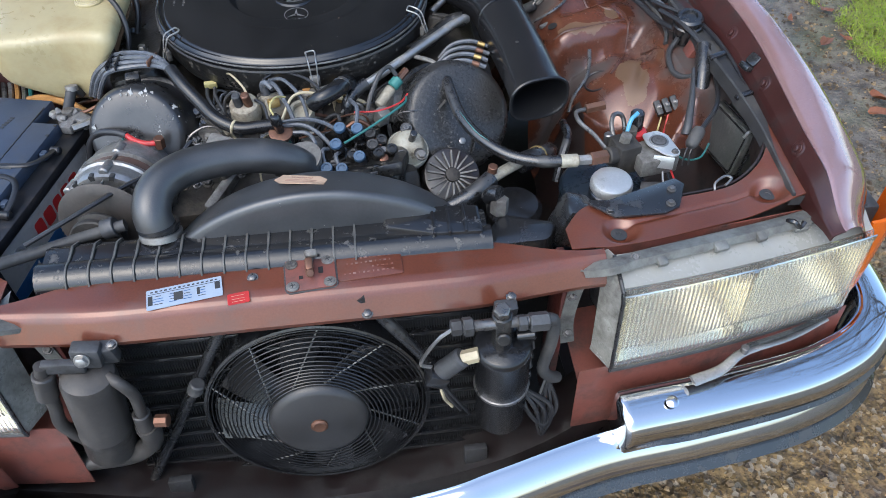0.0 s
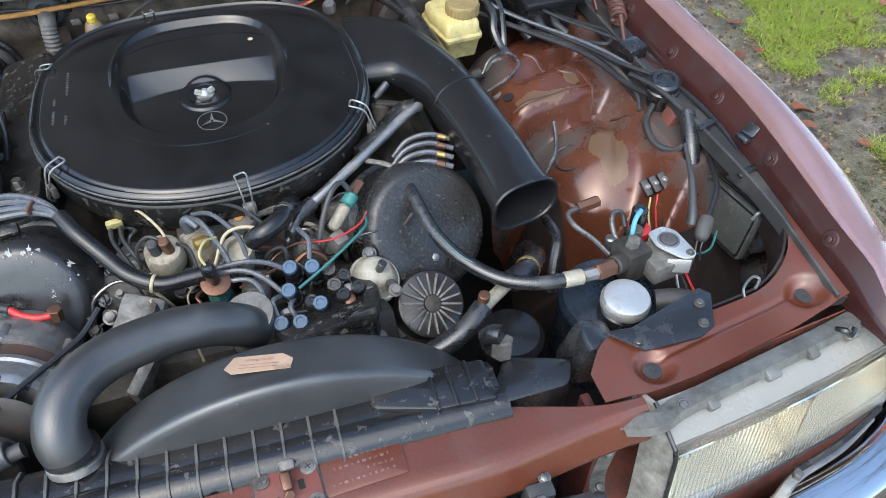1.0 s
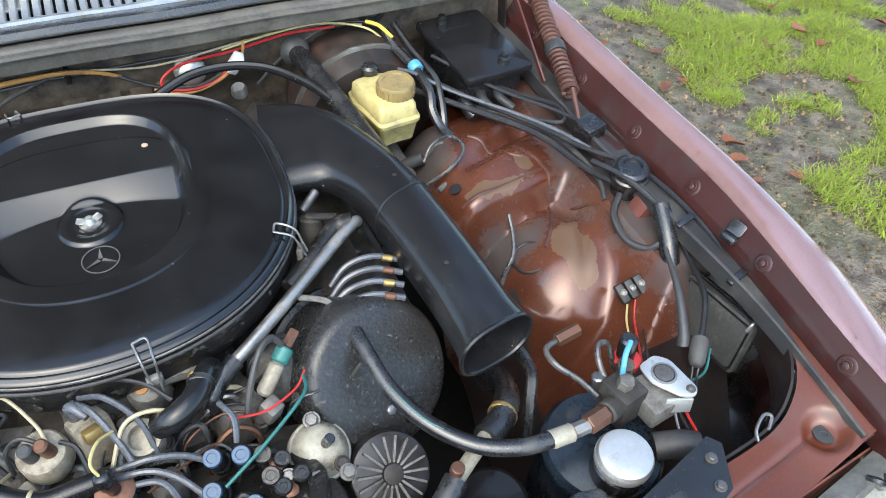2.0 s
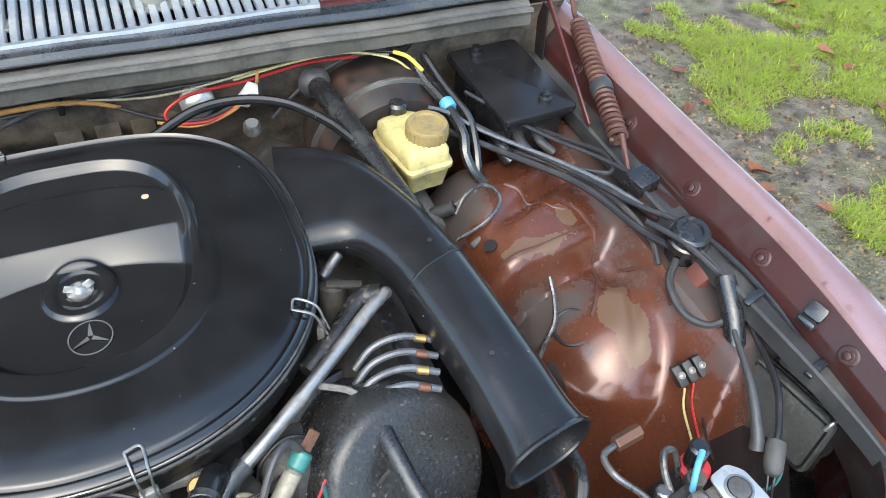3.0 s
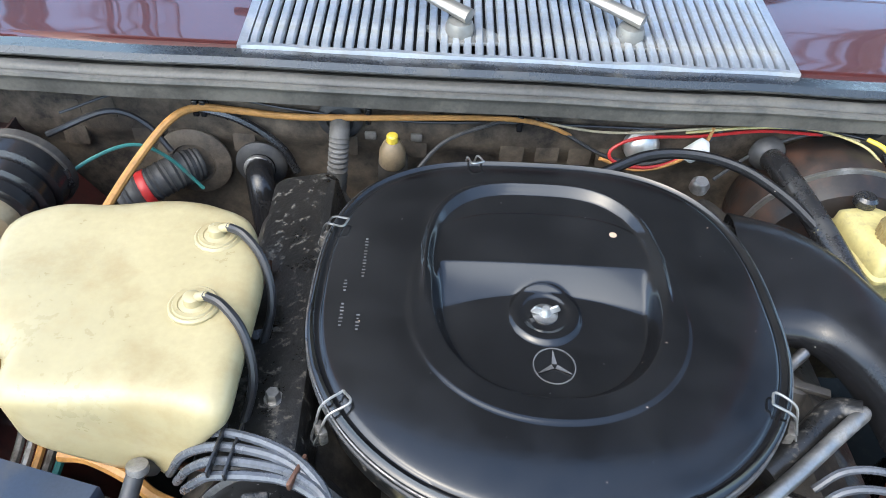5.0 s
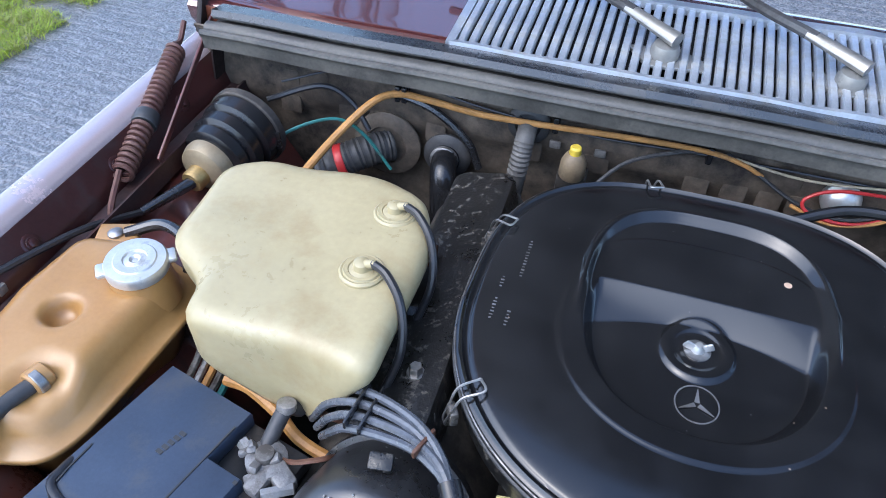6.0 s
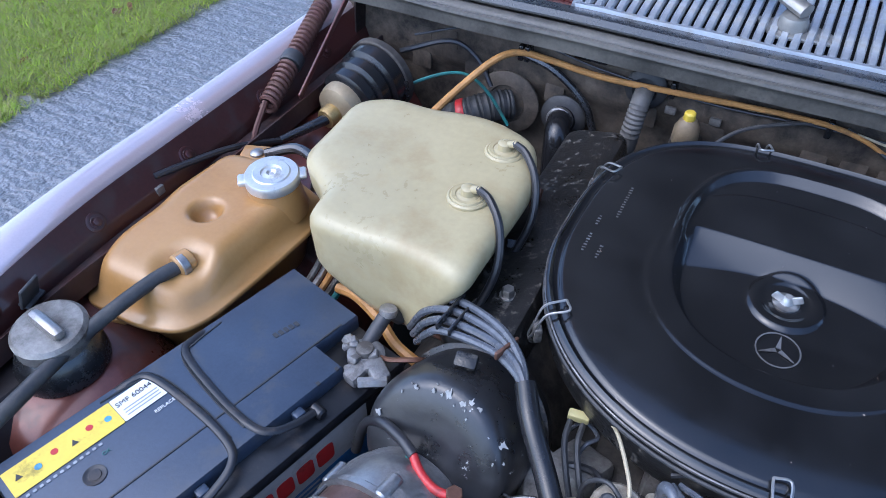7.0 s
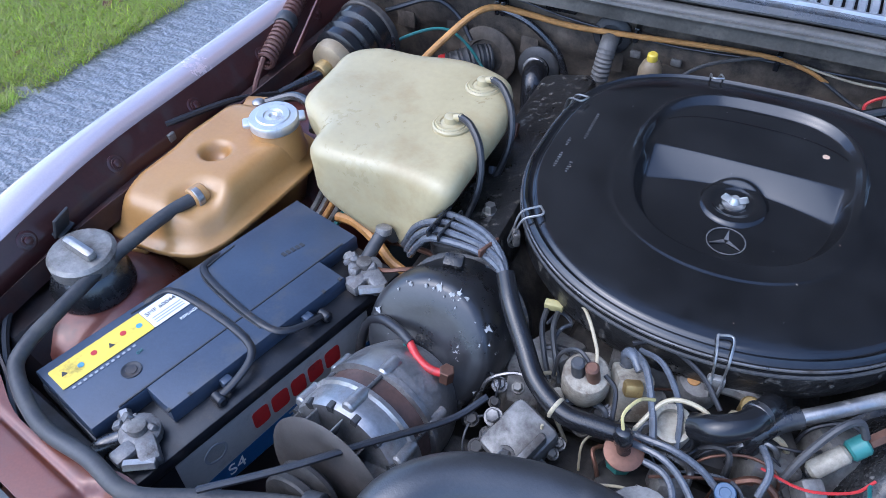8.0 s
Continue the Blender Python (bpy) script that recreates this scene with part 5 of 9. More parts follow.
for k in range(4):
    part("loop", tube([(0.29, 0.655, 0.60), (0.30 + 0.012 * k, 0.635, 0.565), (0.325, 0.63, 0.53 - 0.01 * k), (0.345 - 0.01 * k, 0.64, 0.56), (0.33, 0.66, 0.61)], 0.0035, 6), WIRE_BLACK, bundle)

filt = thing("oil_canister", "dull black canister with thick hoses beside the condenser", "canister", (-0.25, 0.64, 0.58))
part("body", lathe([(0.022, 0), (0.031, 0.004), (0.0335, 0.012), (0.0335, 0.060), (0.0345, 0.062), (0.0345, 0.066), (0.0335, 0.068), (0.0335, 0.180), (0.031, 0.190), (0.022, 0.196), (0.008, 0.198)], (-0.289, 0.652, 0.560), (0.165, -0.03, 1), 28), CAN_DULL, filt)
part("bracket", block((-0.250, 0.655, 0.775), (0.034, 0.020, 0.034), 0.004, (0, 8, 0)), GREY_PLASTIC, filt)
part("bolt", hexbolt((-0.252, 0.643, 0.780), (0, -1, 0.3), 0.007, 0.007), STEEL, filt)
part("hose", tube([(-0.236, 0.644, 0.742), (-0.222, 0.636, 0.735), (-0.212, 0.634, 0.710), (-0.215, 0.635, 0.675), (-0.219, 0.638, 0.640)], 0.0075, 10), CAN_DULL, filt)
part("hose_collar", rod((-0.218, 0.637, 0.665), (-0.222, 0.638, 0.625), 0.0115, 14, 0.002), CAN_DULL, filt)
part("hose", tube([(-0.221, 0.638, 0.630), (-0.222, 0.640, 0.600), (-0.236, 0.644, 0.572), (-0.272, 0.648, 0.545), (-0.352, 0.655, 0.528)], 0.0145, 12), CAN_DULL, filt)
part("hose", tube([(-0.302, 0.645, 0.775), (-0.312, 0.643, 0.735), (-0.318, 0.645, 0.690), (-0.328, 0.648, 0.640), (-0.314, 0.652, 0.585)], 0.0085, 10), CAN_DULL, filt)
part("hose_collar", rod((-0.305, 0.644, 0.760), (-0.316, 0.643, 0.715), 0.0135, 14, 0.002), CAN_DULL, filt)
part("clip_plate", block((-0.278, 0.646, 0.768), (0.05, 0.012, 0.018), 0.003, (0, 6, 0)), GREY_PLASTIC, filt)
part("union", rod((-0.200, 0.628, 0.656), (-0.183, 0.626, 0.657), 0.009, 8, 0.001), COPPER, filt, "copper coloured stub")

# plates and catch on the front panel
STAMP = material("worn_stamping", (0.20, 0.13, 0.11), 0.5, 0.0, 0.3, 60, 300, 0.1, dirt=(0.155, 0.045, 0.028), dirt_at=0.5, dirt_scale=90)
PALE_BLUE = material("pale_blue_label", (0.30, 0.35, 0.42), 0.4, 0.0, 0.06, 30, 200, 0.05, dirt_at=0.72)
plate = thing("data_plate", "white and blue data label with tiny dark print", "label", (-0.13, 0.715, 0.812))
LM = pose(-0.131, 0.7035, 0.8135, 2, 0, 9) @ Matrix.Scale(0.92, 4)
part("sheet", prism(rounded(0.098, 0.034, 0.002), 0, 0.0006, 0, LM), PALE_BLUE, plate)
part("print", prism(rounded(0.094, 0.0008, 0.0002, 1), 0.0008, 0.001, 0, LM @ pose(0, 0.0085, 0)), BLACK_PRINT, plate)
rndp = random.Random(8)
for k in range(15):
    part("print", prism(rounded(0.0035, rndp.uniform(0.0016, 0.0030), 0.0003, 1), 0.0008, 0.001, 0, LM @ pose(-0.042 + 0.006 * k, 0.0122, 0)), BLACK_PRINT, plate)
for x, y, w, h in ((-0.044, -0.002, 0.006, 0.016), (-0.008, -0.002, 0.012, 0.014), (0.043, 0.002, 0.007, 0.012), (0.018, -0.001, 0.004, 0.012)):
    part("print", prism(rounded(w, h, 0.0005, 1), 0.0008, 0.001, 0, LM @ pose(x, y, 0)), BLACK_PRINT, plate)
for k in range(16):
    x, y = -0.034 + 0.0235 * (k % 4) * 0.8, 0.004 - 0.0045 * (k // 4)
    part("print", prism(rounded(rndp.uniform(0.007, 0.014), 0.0010, 0.0003, 1), 0.0007, 0.0009, 0, LM @ pose(x, y, 0)), BLUE_PRINT if k % 3 else BLACK_PRINT, plate)
tag = thing("red_sticker", "small red sticker with pale print on the front panel", "sticker", (-0.06, 0.69, 0.812))
RM = pose(-0.065, 0.687, 0.8135, 2, 0, 8)
part("sheet", prism(rounded(0.026, 0.017, 0.001, 1), 0, 0.0006, 0, RM), RED, tag)
for y in (0.004, -0.001, -0.005):
    part("print", prism(rounded(0.016, 0.0006, 0.0002, 1), 0.0008, 0.001, 0, RM @ pose(0, y, 0)), TAN_LABEL, tag)
catch = thing("bonnet_catch", "rusty bonnet catch plate with four screws on the front panel", "catch", (0.02, 0.718, 0.812))
CM = pose(0.022, 0.716, 0.8125, 2, 0, 4)
base = part("plate", prism(rounded(0.062, 0.052, 0.006), 0, 0.003, 0.0008, CM), PAINT_DULL, catch)
part("grimy_edge", prism(rounded(0.066, 0.056, 0.008), -0.001, 0.0012, 0.0004, CM), RUBBER_GREY, catch)
part("latch_hole", block(CM @ Vector((0.013, 0.002, 0.0034)), (0.006, 0.010, 0.0008), 0, (2, 0, 4)), DARK, catch)
part("latch_hole", block(CM @ Vector((-0.012, -0.006, 0.0034)), (0.005, 0.005, 0.0008), 0, (2, 0, 4)), DARK, catch)
for x in (-0.023, 0.023):
    for y in (-0.019, 0.017):
        sc = part("screw", lathe([(0.0080, 0), (0.0080, 0.0012), (0.0058, 0.0016), (0.0055, 0.0026), (0.002, 0.0030)], CM @ Vector((x, y, 0.003)), (0, 0, 1), 18), ALLOY, base)
        for a in (20, 110):
            part("cross_slot", block(CM @ Vector((x, y, 0.0061)), (0.007, 0.0013, 0.0006), 0, (2, 0, a + 300 * x)), BLACK_PRINT, sc)
part("pawl", block(CM @ Vector((0.0, 0.004, 0.012)), (0.010, 0.018, 0.014), 0.003, (12, 0, 4)), COPPER, catch)
part("pawl_pin", rod(CM @ Vector((-0.001, -0.008, 0.012)), CM @ Vector((0.001, -0.012, 0.016)), 0.0055, 6, 0.001), COPPER, catch)
part("pawl", block(CM @ Vector((0.004, 0.018, 0.018)), (0.016, 0.010, 0.010), 0.003, (20, 0, 4)), ALLOY, catch)
vin = thing("stamped_plate", "brown painted plate with worn stamped lines on the front panel", "plate", (0.09, 0.725, 0.812))
VM = pose(0.096, 0.722, 0.8125, 2, 0, 3)
part("sheet", prism(rounded(0.082, 0.042, 0.004), 0, 0.0012, 0.0004, VM), PAINT, vin)
for k, w in enumerate((0.05, 0.062, 0.03, 0.066)):
    for j in range(int(w / 0.006)):
        part("stamp", block(VM @ Vector((0.034 - w + 0.006 * j, 0.013 - 0.008 * k, 0.0014)), (0.0016 + 0.001 * ((j * 7 + k * 3) % 3), 0.0026 if (j + k) % 4 else 0.0014, 0.0004), 0, (0, 0, 3)), STAMP, vin)
for x, y in ((-0.05, 0.720), (0.088, 0.668), (-0.22, 0.66), (0.27, 0.672)):
    solo("panel_bolt", hexbolt((x, y, 0.811 if y > 0.7 else 0.782), (0, -0.25, 1), 0.0052, 0.005), DARK_STEEL, "dull steel hexagon bolt on the front panel", "bolt", "panel bolts")
for k, x in enumerate((-0.235, 0.262)):
    solo("bracket", block((x, 0.664, 0.765), (0.03, 0.018, 0.034), 0.004, (10, 0, 0)), GREY_PLASTIC, "small grey metal bracket under the front panel", "bracket", "panel brackets")
for x, z in ((-0.221, 0.452), (0.228, 0.444)):
    solo("bracket", block((x, 0.640, z), (0.036, 0.014, 0.032), 0.003, (-14, 0, 0)), GREY_PLASTIC, "grey mounting lug on the lower crossmember", "bracket", "mounting lugs")


# ---- radiator ----
rad = thing("radiator", "black radiator with a ribbed plastic top tank and grey dust", "radiator", (-0.03, 0.77, 0.40))
part("core", block((-0.03, 0.775, 0.56), (0.55, 0.045, 0.42), 0.004), CORE, rad)
tank_prof = [(-0.034, -0.035), (-0.035, 0.0), (-0.028, 0.018), (-0.012, 0.026), (0.018, 0.028), (0.034, 0.018), (0.036, -0.035)]
tank = part("top_tank", sweep(bmesh.new(), [Vector((-0.312 + 0.565 * k / 20, 0.774 - 0.004 * (k / 20), 0.795)) for k in range(21)], [(-a, b) for a, b in tank_prof]), TANK_BLACK, rad)
rib_mesh = mesh_of("rib", sweep(bmesh.new(), [Vector((-0.0014, 0, 0)), Vector((0.0014, 0, 0))], [(-a * 1.05, b + 0.0030) for a, b in tank_prof]), RIB_DUST)
for k in range(14):
    ob = new("rib", rib_mesh)
    ob.parent, ob.matrix_parent_inverse = tank, Matrix.Identity(4)
    ob.location = (-0.279 + 0.0276 * k, 0.774, 0.795)
part("pad", prism(soft_outline([Vector(p) for p in ((0.118, 0.772), (0.182, 0.752), (0.246, 0.748), (0.246, 0.800), (0.182, 0.804), (0.122, 0.804))], 0.005), 0.800, 0.8285, 0.004), TANK_BLACK, tank, "raised end of the tank")
for x in (0.183, 0.203, 0.224):
    part("pad_rib", block((x, 0.776, 0.827), (0.005, 0.052, 0.008), 0.002), TANK_BLACK, tank)
part("neck", lathe([(0.024, 0), (0.024, 0.03), (0.027, 0.032), (0.027, 0.036), (0.023, 0.036)], (-0.170, 0.800, 0.80), (-0.05, 0.25, 1), 20), BLACK_PLASTIC, rad)
part("front_roll", sweep(bmesh.new(), [Vector((-0.318 + 0.575 * k / 20, 0.758 - 0.004 * (k / 20), 0.800)) for k in range(21)], ring(0.0245, 20)), TANK_BLACK, tank, "rounded dusty front roll")
rolled = mesh_of("roll_rib", sweep(bmesh.new(), [Vector((-0.0011, 0, 0)), Vector((0.0011, 0, 0))], ring(0.0264, 20)), RIB_DUST)
for k in range(14):
    ob = new("roll_rib", rolled)
    ob.parent, ob.matrix_parent_inverse = tank, Matrix.Identity(4)
    ob.location = (-0.279 + 0.0276 * k, 0.757 - 0.0003 * k, 0.800)
part("seam", block((-0.03, 0.736, 0.768), (0.57, 0.008, 0.012), 0.002), ALLOY, rad, "crimped metal seam")

shroud = thing("fan_shroud", "arched black plastic fan shroud with a tan paper tag", "shroud", (0.03, 0.83, 0.60))
SHROUD_BLACK = material("satin_black_shroud", (0.038, 0.040, 0.043), 0.36, 0.0, 0.25, 16, 260, 0.12, specks=120, spec=0.9, dirt=(0.05, 0.048, 0.044), dirt_at=0.70, dirt_soft=0.1, dirt_scale=22)
arc = [Vector((0.03 + 0.262 * math.sin(a), 0.828, 0.603 + 0.262 * math.cos(a))) for a in [radians(-58 + 116 * k / 40) for k in range(41)]]
rings = bmesh.new()
secs = [(-0.043, -0.060), (-0.042, -0.020), (-0.041, 0.003), (-0.039, 0.010), (-0.036, 0.0135), (-0.031, 0.0140), (-0.026, 0.0125), (-0.010, 0.008), (0.010, 0.001), (0.028, -0.006), (0.034, -0.009), (0.036, -0.014), (0.036, -0.026)]
prev = None
for k, q in enumerate(arc):
    n = (q - Vector((0.03, 0.828, 0.603))).normalized()
    row = [rings.verts.new(q + Vector((0, a, 0)) + n * b) for a, b in secs]
    if prev:
        for j in range(len(secs)):
            rings.faces.new((prev[j], prev[(j + 1) % len(secs)], row[(j + 1) % len(secs)], row[j]))
    else:
        rings.faces.new(row[::-1])
    prev = row
rings.faces.new(prev)
part("arch", rings, SHROUD_BLACK, shroud, sharp=50)
part("front_web", sheet(lambda u, v: Vector((0.03 + (0.262 - 0.07 * v) * math.sin(radians(-55 + 110 * u)), 0.796 - 0.004 * v, 0.593 + (0.25 - 0.07 * v) * math.cos(radians(-55 + 110 * u)))), 30, 4), BLACK_PLASTIC, shroud, thick=0.003)
FADED_INK = material("faded_ink", (0.34, 0.20, 0.15), 0.7, 0.0, 0.3, 60, 300, 0.1)
TM = pose(0.018, 0.829, 0.8712, -19, 2, -9)
tagp = part("paper_tag", prism([(-0.034, -0.006), (-0.026, 0.013), (0.022, 0.014), (0.033, 0.004), (0.031, -0.012), (-0.026, -0.015)], 0, 0.0008, 0, TM), TAN_LABEL, shroud, "tan paper tag")
writing("tag_word", "Important!", 0.0064, FADED_INK, tagp, TM @ pose(0.0, 0.006, 0.001))
for y in (-0.002, -0.007):
    part("tag_line", prism(rounded(0.040, 0.0012, 0.0004, 1), 0.001, 0.0012, 0, TM @ pose(0.0, y, 0)), FADED_INK, tagp)

HOSE_RUBBER = material("satin_hose_rubber", (0.030, 0.030, 0.031), 0.36, 0.0, 0.2, 20, 420, 0.35, spec=0.9, dirt=(0.055, 0.053, 0.050), dirt_at=0.66, dirt_soft=0.12, dirt_scale=30)
hose = thing("radiator_hose", "thick black rubber upper radiator hose bent over the engine", "hose", (-0.17, 0.81, 0.80))
part("hose", tube([(-0.171, 0.804, 0.815), (-0.177, 0.818, 0.848), (-0.168, 0.850, 0.864), (-0.135, 0.884, 0.864), (-0.080, 0.908, 0.856), (-0.03, 0.918, 0.844), (0.0, 0.924, 0.824), (0.012, 0.935, 0.80)], 0.0245, 24, 8), HOSE_RUBBER, hose)
part("clamp", lathe([(0.0262, 0), (0.0275, 0.001), (0.0275, 0.009), (0.0262, 0.010)], (-0.171, 0.803, 0.816), (0, 0.4, 1), 24), STEEL, hose)

# ---- engine ----
engine = thing("engine", "grimy V8 engine with alloy castings", "engine", (0, 1.25, 0.40))
part("block", block((0, 1.28, 0.55), (0.34, 0.62, 0.34), 0.03), GRIME, engine)
for s in (1, -1):
    part("cylinder_head", block((s * 0.235, 1.34, 0.715), (0.13, 0.50, 0.20), 0.02, (0, s * 38, 0)), GRIME, engine)
part("intake_manifold", block((0.0, 1.22, 0.755), (0.24, 0.34, 0.06), 0.02), GRIME, engine)
part("front_cover", block((0.01, 0.985, 0.66), (0.30, 0.10, 0.22), 0.025), GRIME, engine)
part("thermostat_housing", lathe([(0.034, 0), (0.036, 0.02), (0.030, 0.03), (0.028, 0.055), (0.031, 0.058), (0.031, 0.064), (0.02, 0.066)], (0.020, 0.955, 0.755), (-0.2, -0.2, 1), 20), ALLOY, engine)
for k, (x, y) in enumerate(((0.052, 0.958), (0.046, 0.93), (0.0, 0.985))):
    part("cover_bolt", hexbolt((x, y, 0.785), (0, -0.3, 1), 0.006, 0.008), STEEL, engine)
part("alternator_bracket", block((-0.115, 0.988, 0.785), (0.052, 0.06, 0.07), 0.008, (20, 12, -20)), ALLOY, engine, "cast alloy bracket")
part("bracket_rib", block((-0.10, 0.962, 0.808), (0.008, 0.05, 0.05), 0.003, (20, 12, -20)), ALLOY, engine)
part("alternator_bracket", block((-0.112, 0.955, 0.74), (0.016, 0.09, 0.09), 0.005, (15, 12, -30)), ALLOY, engine)
part("bracket_bolt", hexbolt((-0.118, 0.958, 0.806), (0, -0.7, 0.7), 0.007, 0.009), DARK_STEEL, engine)
part("bracket_bolt", hexbolt((-0.142, 0.985, 0.815), (0, -0.4, 0.9), 0.007, 0.009), DARK_STEEL, engine)
for x, y, z, sx, sy, sz, t in ((-0.13, 1.08, 0.75, 0.08, 0.08, 0.06, 20), (0.15, 1.02, 0.72, 0.08, 0.06, 0.08, -15), (-0.02, 1.06, 0.775, 0.18, 0.05, 0.035, 4),
                               (0.21, 0.99, 0.66, 0.10, 0.08, 0.10, 10), (-0.16, 0.97, 0.68, 0.10, 0.07, 0.12, 5), (0.09, 1.09, 0.79, 0.06, 0.05, 0.03, 30)):
    part("casting", block((x, y, z), (sx, sy, sz), 0.012, (6, t * 0.4, t)), GRIME if (x + y) % 0.3 > 0.1 else ALLOY, engine)


CHIP = material("bare_pale_chip", (0.30, 0.30, 0.29), 0.5, 0.2, 0.2, 60, 300, 0.2, dirt_at=0.6)


def drum_cover(label, at, axis, r, depth, mat, dished):
    """A round pressed cover with a soft shoulder, its face towards the axis."""
    t = thing("timing_cover", label, "engine cover", (at[0], at[1], at[2] - 0.1), "timing covers")
    if dished:
        prof = [(0.98, -depth), (1.0, -depth * 0.5), (1.0, -0.030), (0.985, -0.014), (0.95, -0.005), (0.90, -0.001), (0.84, 0.0), (0.78, -0.001), (0.745, -0.0045), (0.72, -0.0065), (0.6, -0.007), (0.3, -0.0065), (0.0, -0.0065)]
    else:
        prof = [(0.98, -depth), (1.0, -depth * 0.5), (1.0, -0.036), (0.990, -0.024), (0.962, -0.0135), (0.92, -0.0065), (0.87, -0.0022), (0.81, 0.0), (0.5, -0.001), (0.0, -0.001)]
    part("shell", lathe([(r * a, b) for a, b in prof], at, axis, 56), mat, t)
    part("flange", lathe([(r * 1.0, -depth), (r * 1.06, -depth + 0.002), (r * 1.06, -depth + 0.012), (r * 1.0, -depth + 0.014)], at, axis, 48), BLACK_SOOT, t)
    return t


AXR, AXL = Vector((0.22, -0.76, 0.61)).normalized(), Vector((-0.05, -0.76, 0.42)).normalized()
cov_r = drum_cover("sooty black round timing cover on the engine front", (0.256, 1.040, 0.798), AXR, 0.092, 0.11, COVER_BLACK, False)
q = Vector((0.256, 1.040, 0.798))
part("cover_bolt", hexbolt(q + Vector((0.0, -0.022, -0.034)), AXR, 0.006, 0.006), STEEL, cov_r)
part("rib", block(q + Vector((0.02, -0.03, -0.036)), (0.004, 0.006, 0.03), 0.001, (-35, 20, 0)), BLACK_SOOT, cov_r)
part("emblem_bar", block(q + Vector((-0.03, 0.004, 0.018)), (0.026, 0.0012, 0.004), 0.0004, (-38, -50, 10)), GRIME, cov_r)
cov_l = drum_cover("black round timing cover with chipped white paint spots", (-0.2436, 1.038, 0.809), AXL, 0.079, 0.10, BLACK_CHIP, False)
q = Vector((-0.2436, 1.038, 0.809))
for k in range(2):
    part("rib", block(q + Vector((0.050 + 0.014 * k, -0.02, -0.045)), (0.006, 0.012, 0.04), 0.001, (-30, 25, 20)), BLACK_SOOT, cov_l)
part("lug", block(q + Vector((0.0, 0.072, 0.058)), (0.022, 0.016, 0.012), 0.003, (20, 0, 10)), BLACK_SOOT, cov_l)
rndc = random.Random(31)
side = AXL.cross(Vector((0, 0, 1))).normalized()
rise = side.cross(AXL)
for k in range(18):
    a, rr = radians(90 + rndc.gauss(0, 38)), 0.079 * rndc.uniform(0.70, 0.955)
    drop = 0.0022 * smooth(0.81, 0.87, rr / 0.079) + 0.0043 * smooth(0.87, 0.92, rr / 0.079) + 0.007 * smooth(0.92, 0.962, rr / 0.079)
    n = (AXL + (side * math.cos(a) + rise * math.sin(a)) * (1.1 * smooth(0.88, 0.98, rr / 0.079))).normalized()
    m = Matrix.Translation(q + (side * math.cos(a) + rise * math.sin(a)) * rr + AXL * (0.0012 - drop)) @ n.to_track_quat("Z", "Y").to_matrix().to_4x4()
    size = rndc.choice((0.0010, 0.0014, 0.0020, 0.0034, 0.0046))
    part("paint_chip", prism([(size * rndc.uniform(0.25, 1.3) * math.cos(j), size * rndc.uniform(0.3, 1.9) * math.sin(j)) for j in (0.3, 0.8, 1.3, 1.7, 2.3, 3.1, 3.6, 4.2, 4.7, 5.3, 5.8)], -0.0004, 0.0005, 0, m), CHIP, cov_l, "bare pale chip" if k == 0 else "")
# long left cam cover beside the air cleaner
cam_l = thing("cam_cover", "long black cam cover with dust along the air cleaner", "engine cover", (-0.27, 1.35, 0.80))
part("shell", prism(rounded(0.085, 0.42, 0.02), -0.06, 0.0, 0.010, pose(-0.268, 1.362, 0.842, 0, -12, 1.5)), BLACK_SOOT, cam_l)
part("lug", block((-0.243, 1.222, 0.838), (0.04, 0.022, 0.006), 0.002, (0, -8, 5)), COPPER, cam_l, "rusty bracket")
part("lug_bolt", hexbolt((-0.252, 1.224, 0.842), (0, 0, 1), 0.007, 0.014), STEEL, cam_l)
part("stud", rod((-0.243, 1.20, 0.815), (-0.243, 1.20, 0.838), 0.011, 14, 0.002), ALLOY, cam_l)
cam_r = thing("cam_cover", "black sooty cam cover under the pipes", "engine cover", (0.27, 1.32, 0.78))
part("shell", prism(rounded(0.085, 0.36, 0.02), -0.06, 0.0, 0.010, pose(0.285, 1.34, 0.800, 0, 22, 0)), BLACK_SOOT, cam_r)

# ---- air cleaner ----
EMBLEM = material("worn_grey_emblem", (0.11, 0.11, 0.112), 0.4, 0.0, 0.3, 60, 300, 0.1, dirt_at=0.52)
AC = Vector((0.002, 1.300, 0.895))
AC_TILT = 0.06


def lid_outline(a, k=1.0):
    """Edge of the lid at angle a, scaled by k."""
    c, s = math.cos(a), math.sin(a)
    e, b = (2 / 2.1, 0.212) if s < 0 else (2 / 2.9, 0.224)
    return Vector((0.228 * k * math.copysign(abs(c) ** e, c), b * k * math.copysign(abs(s) ** e, s), 0))


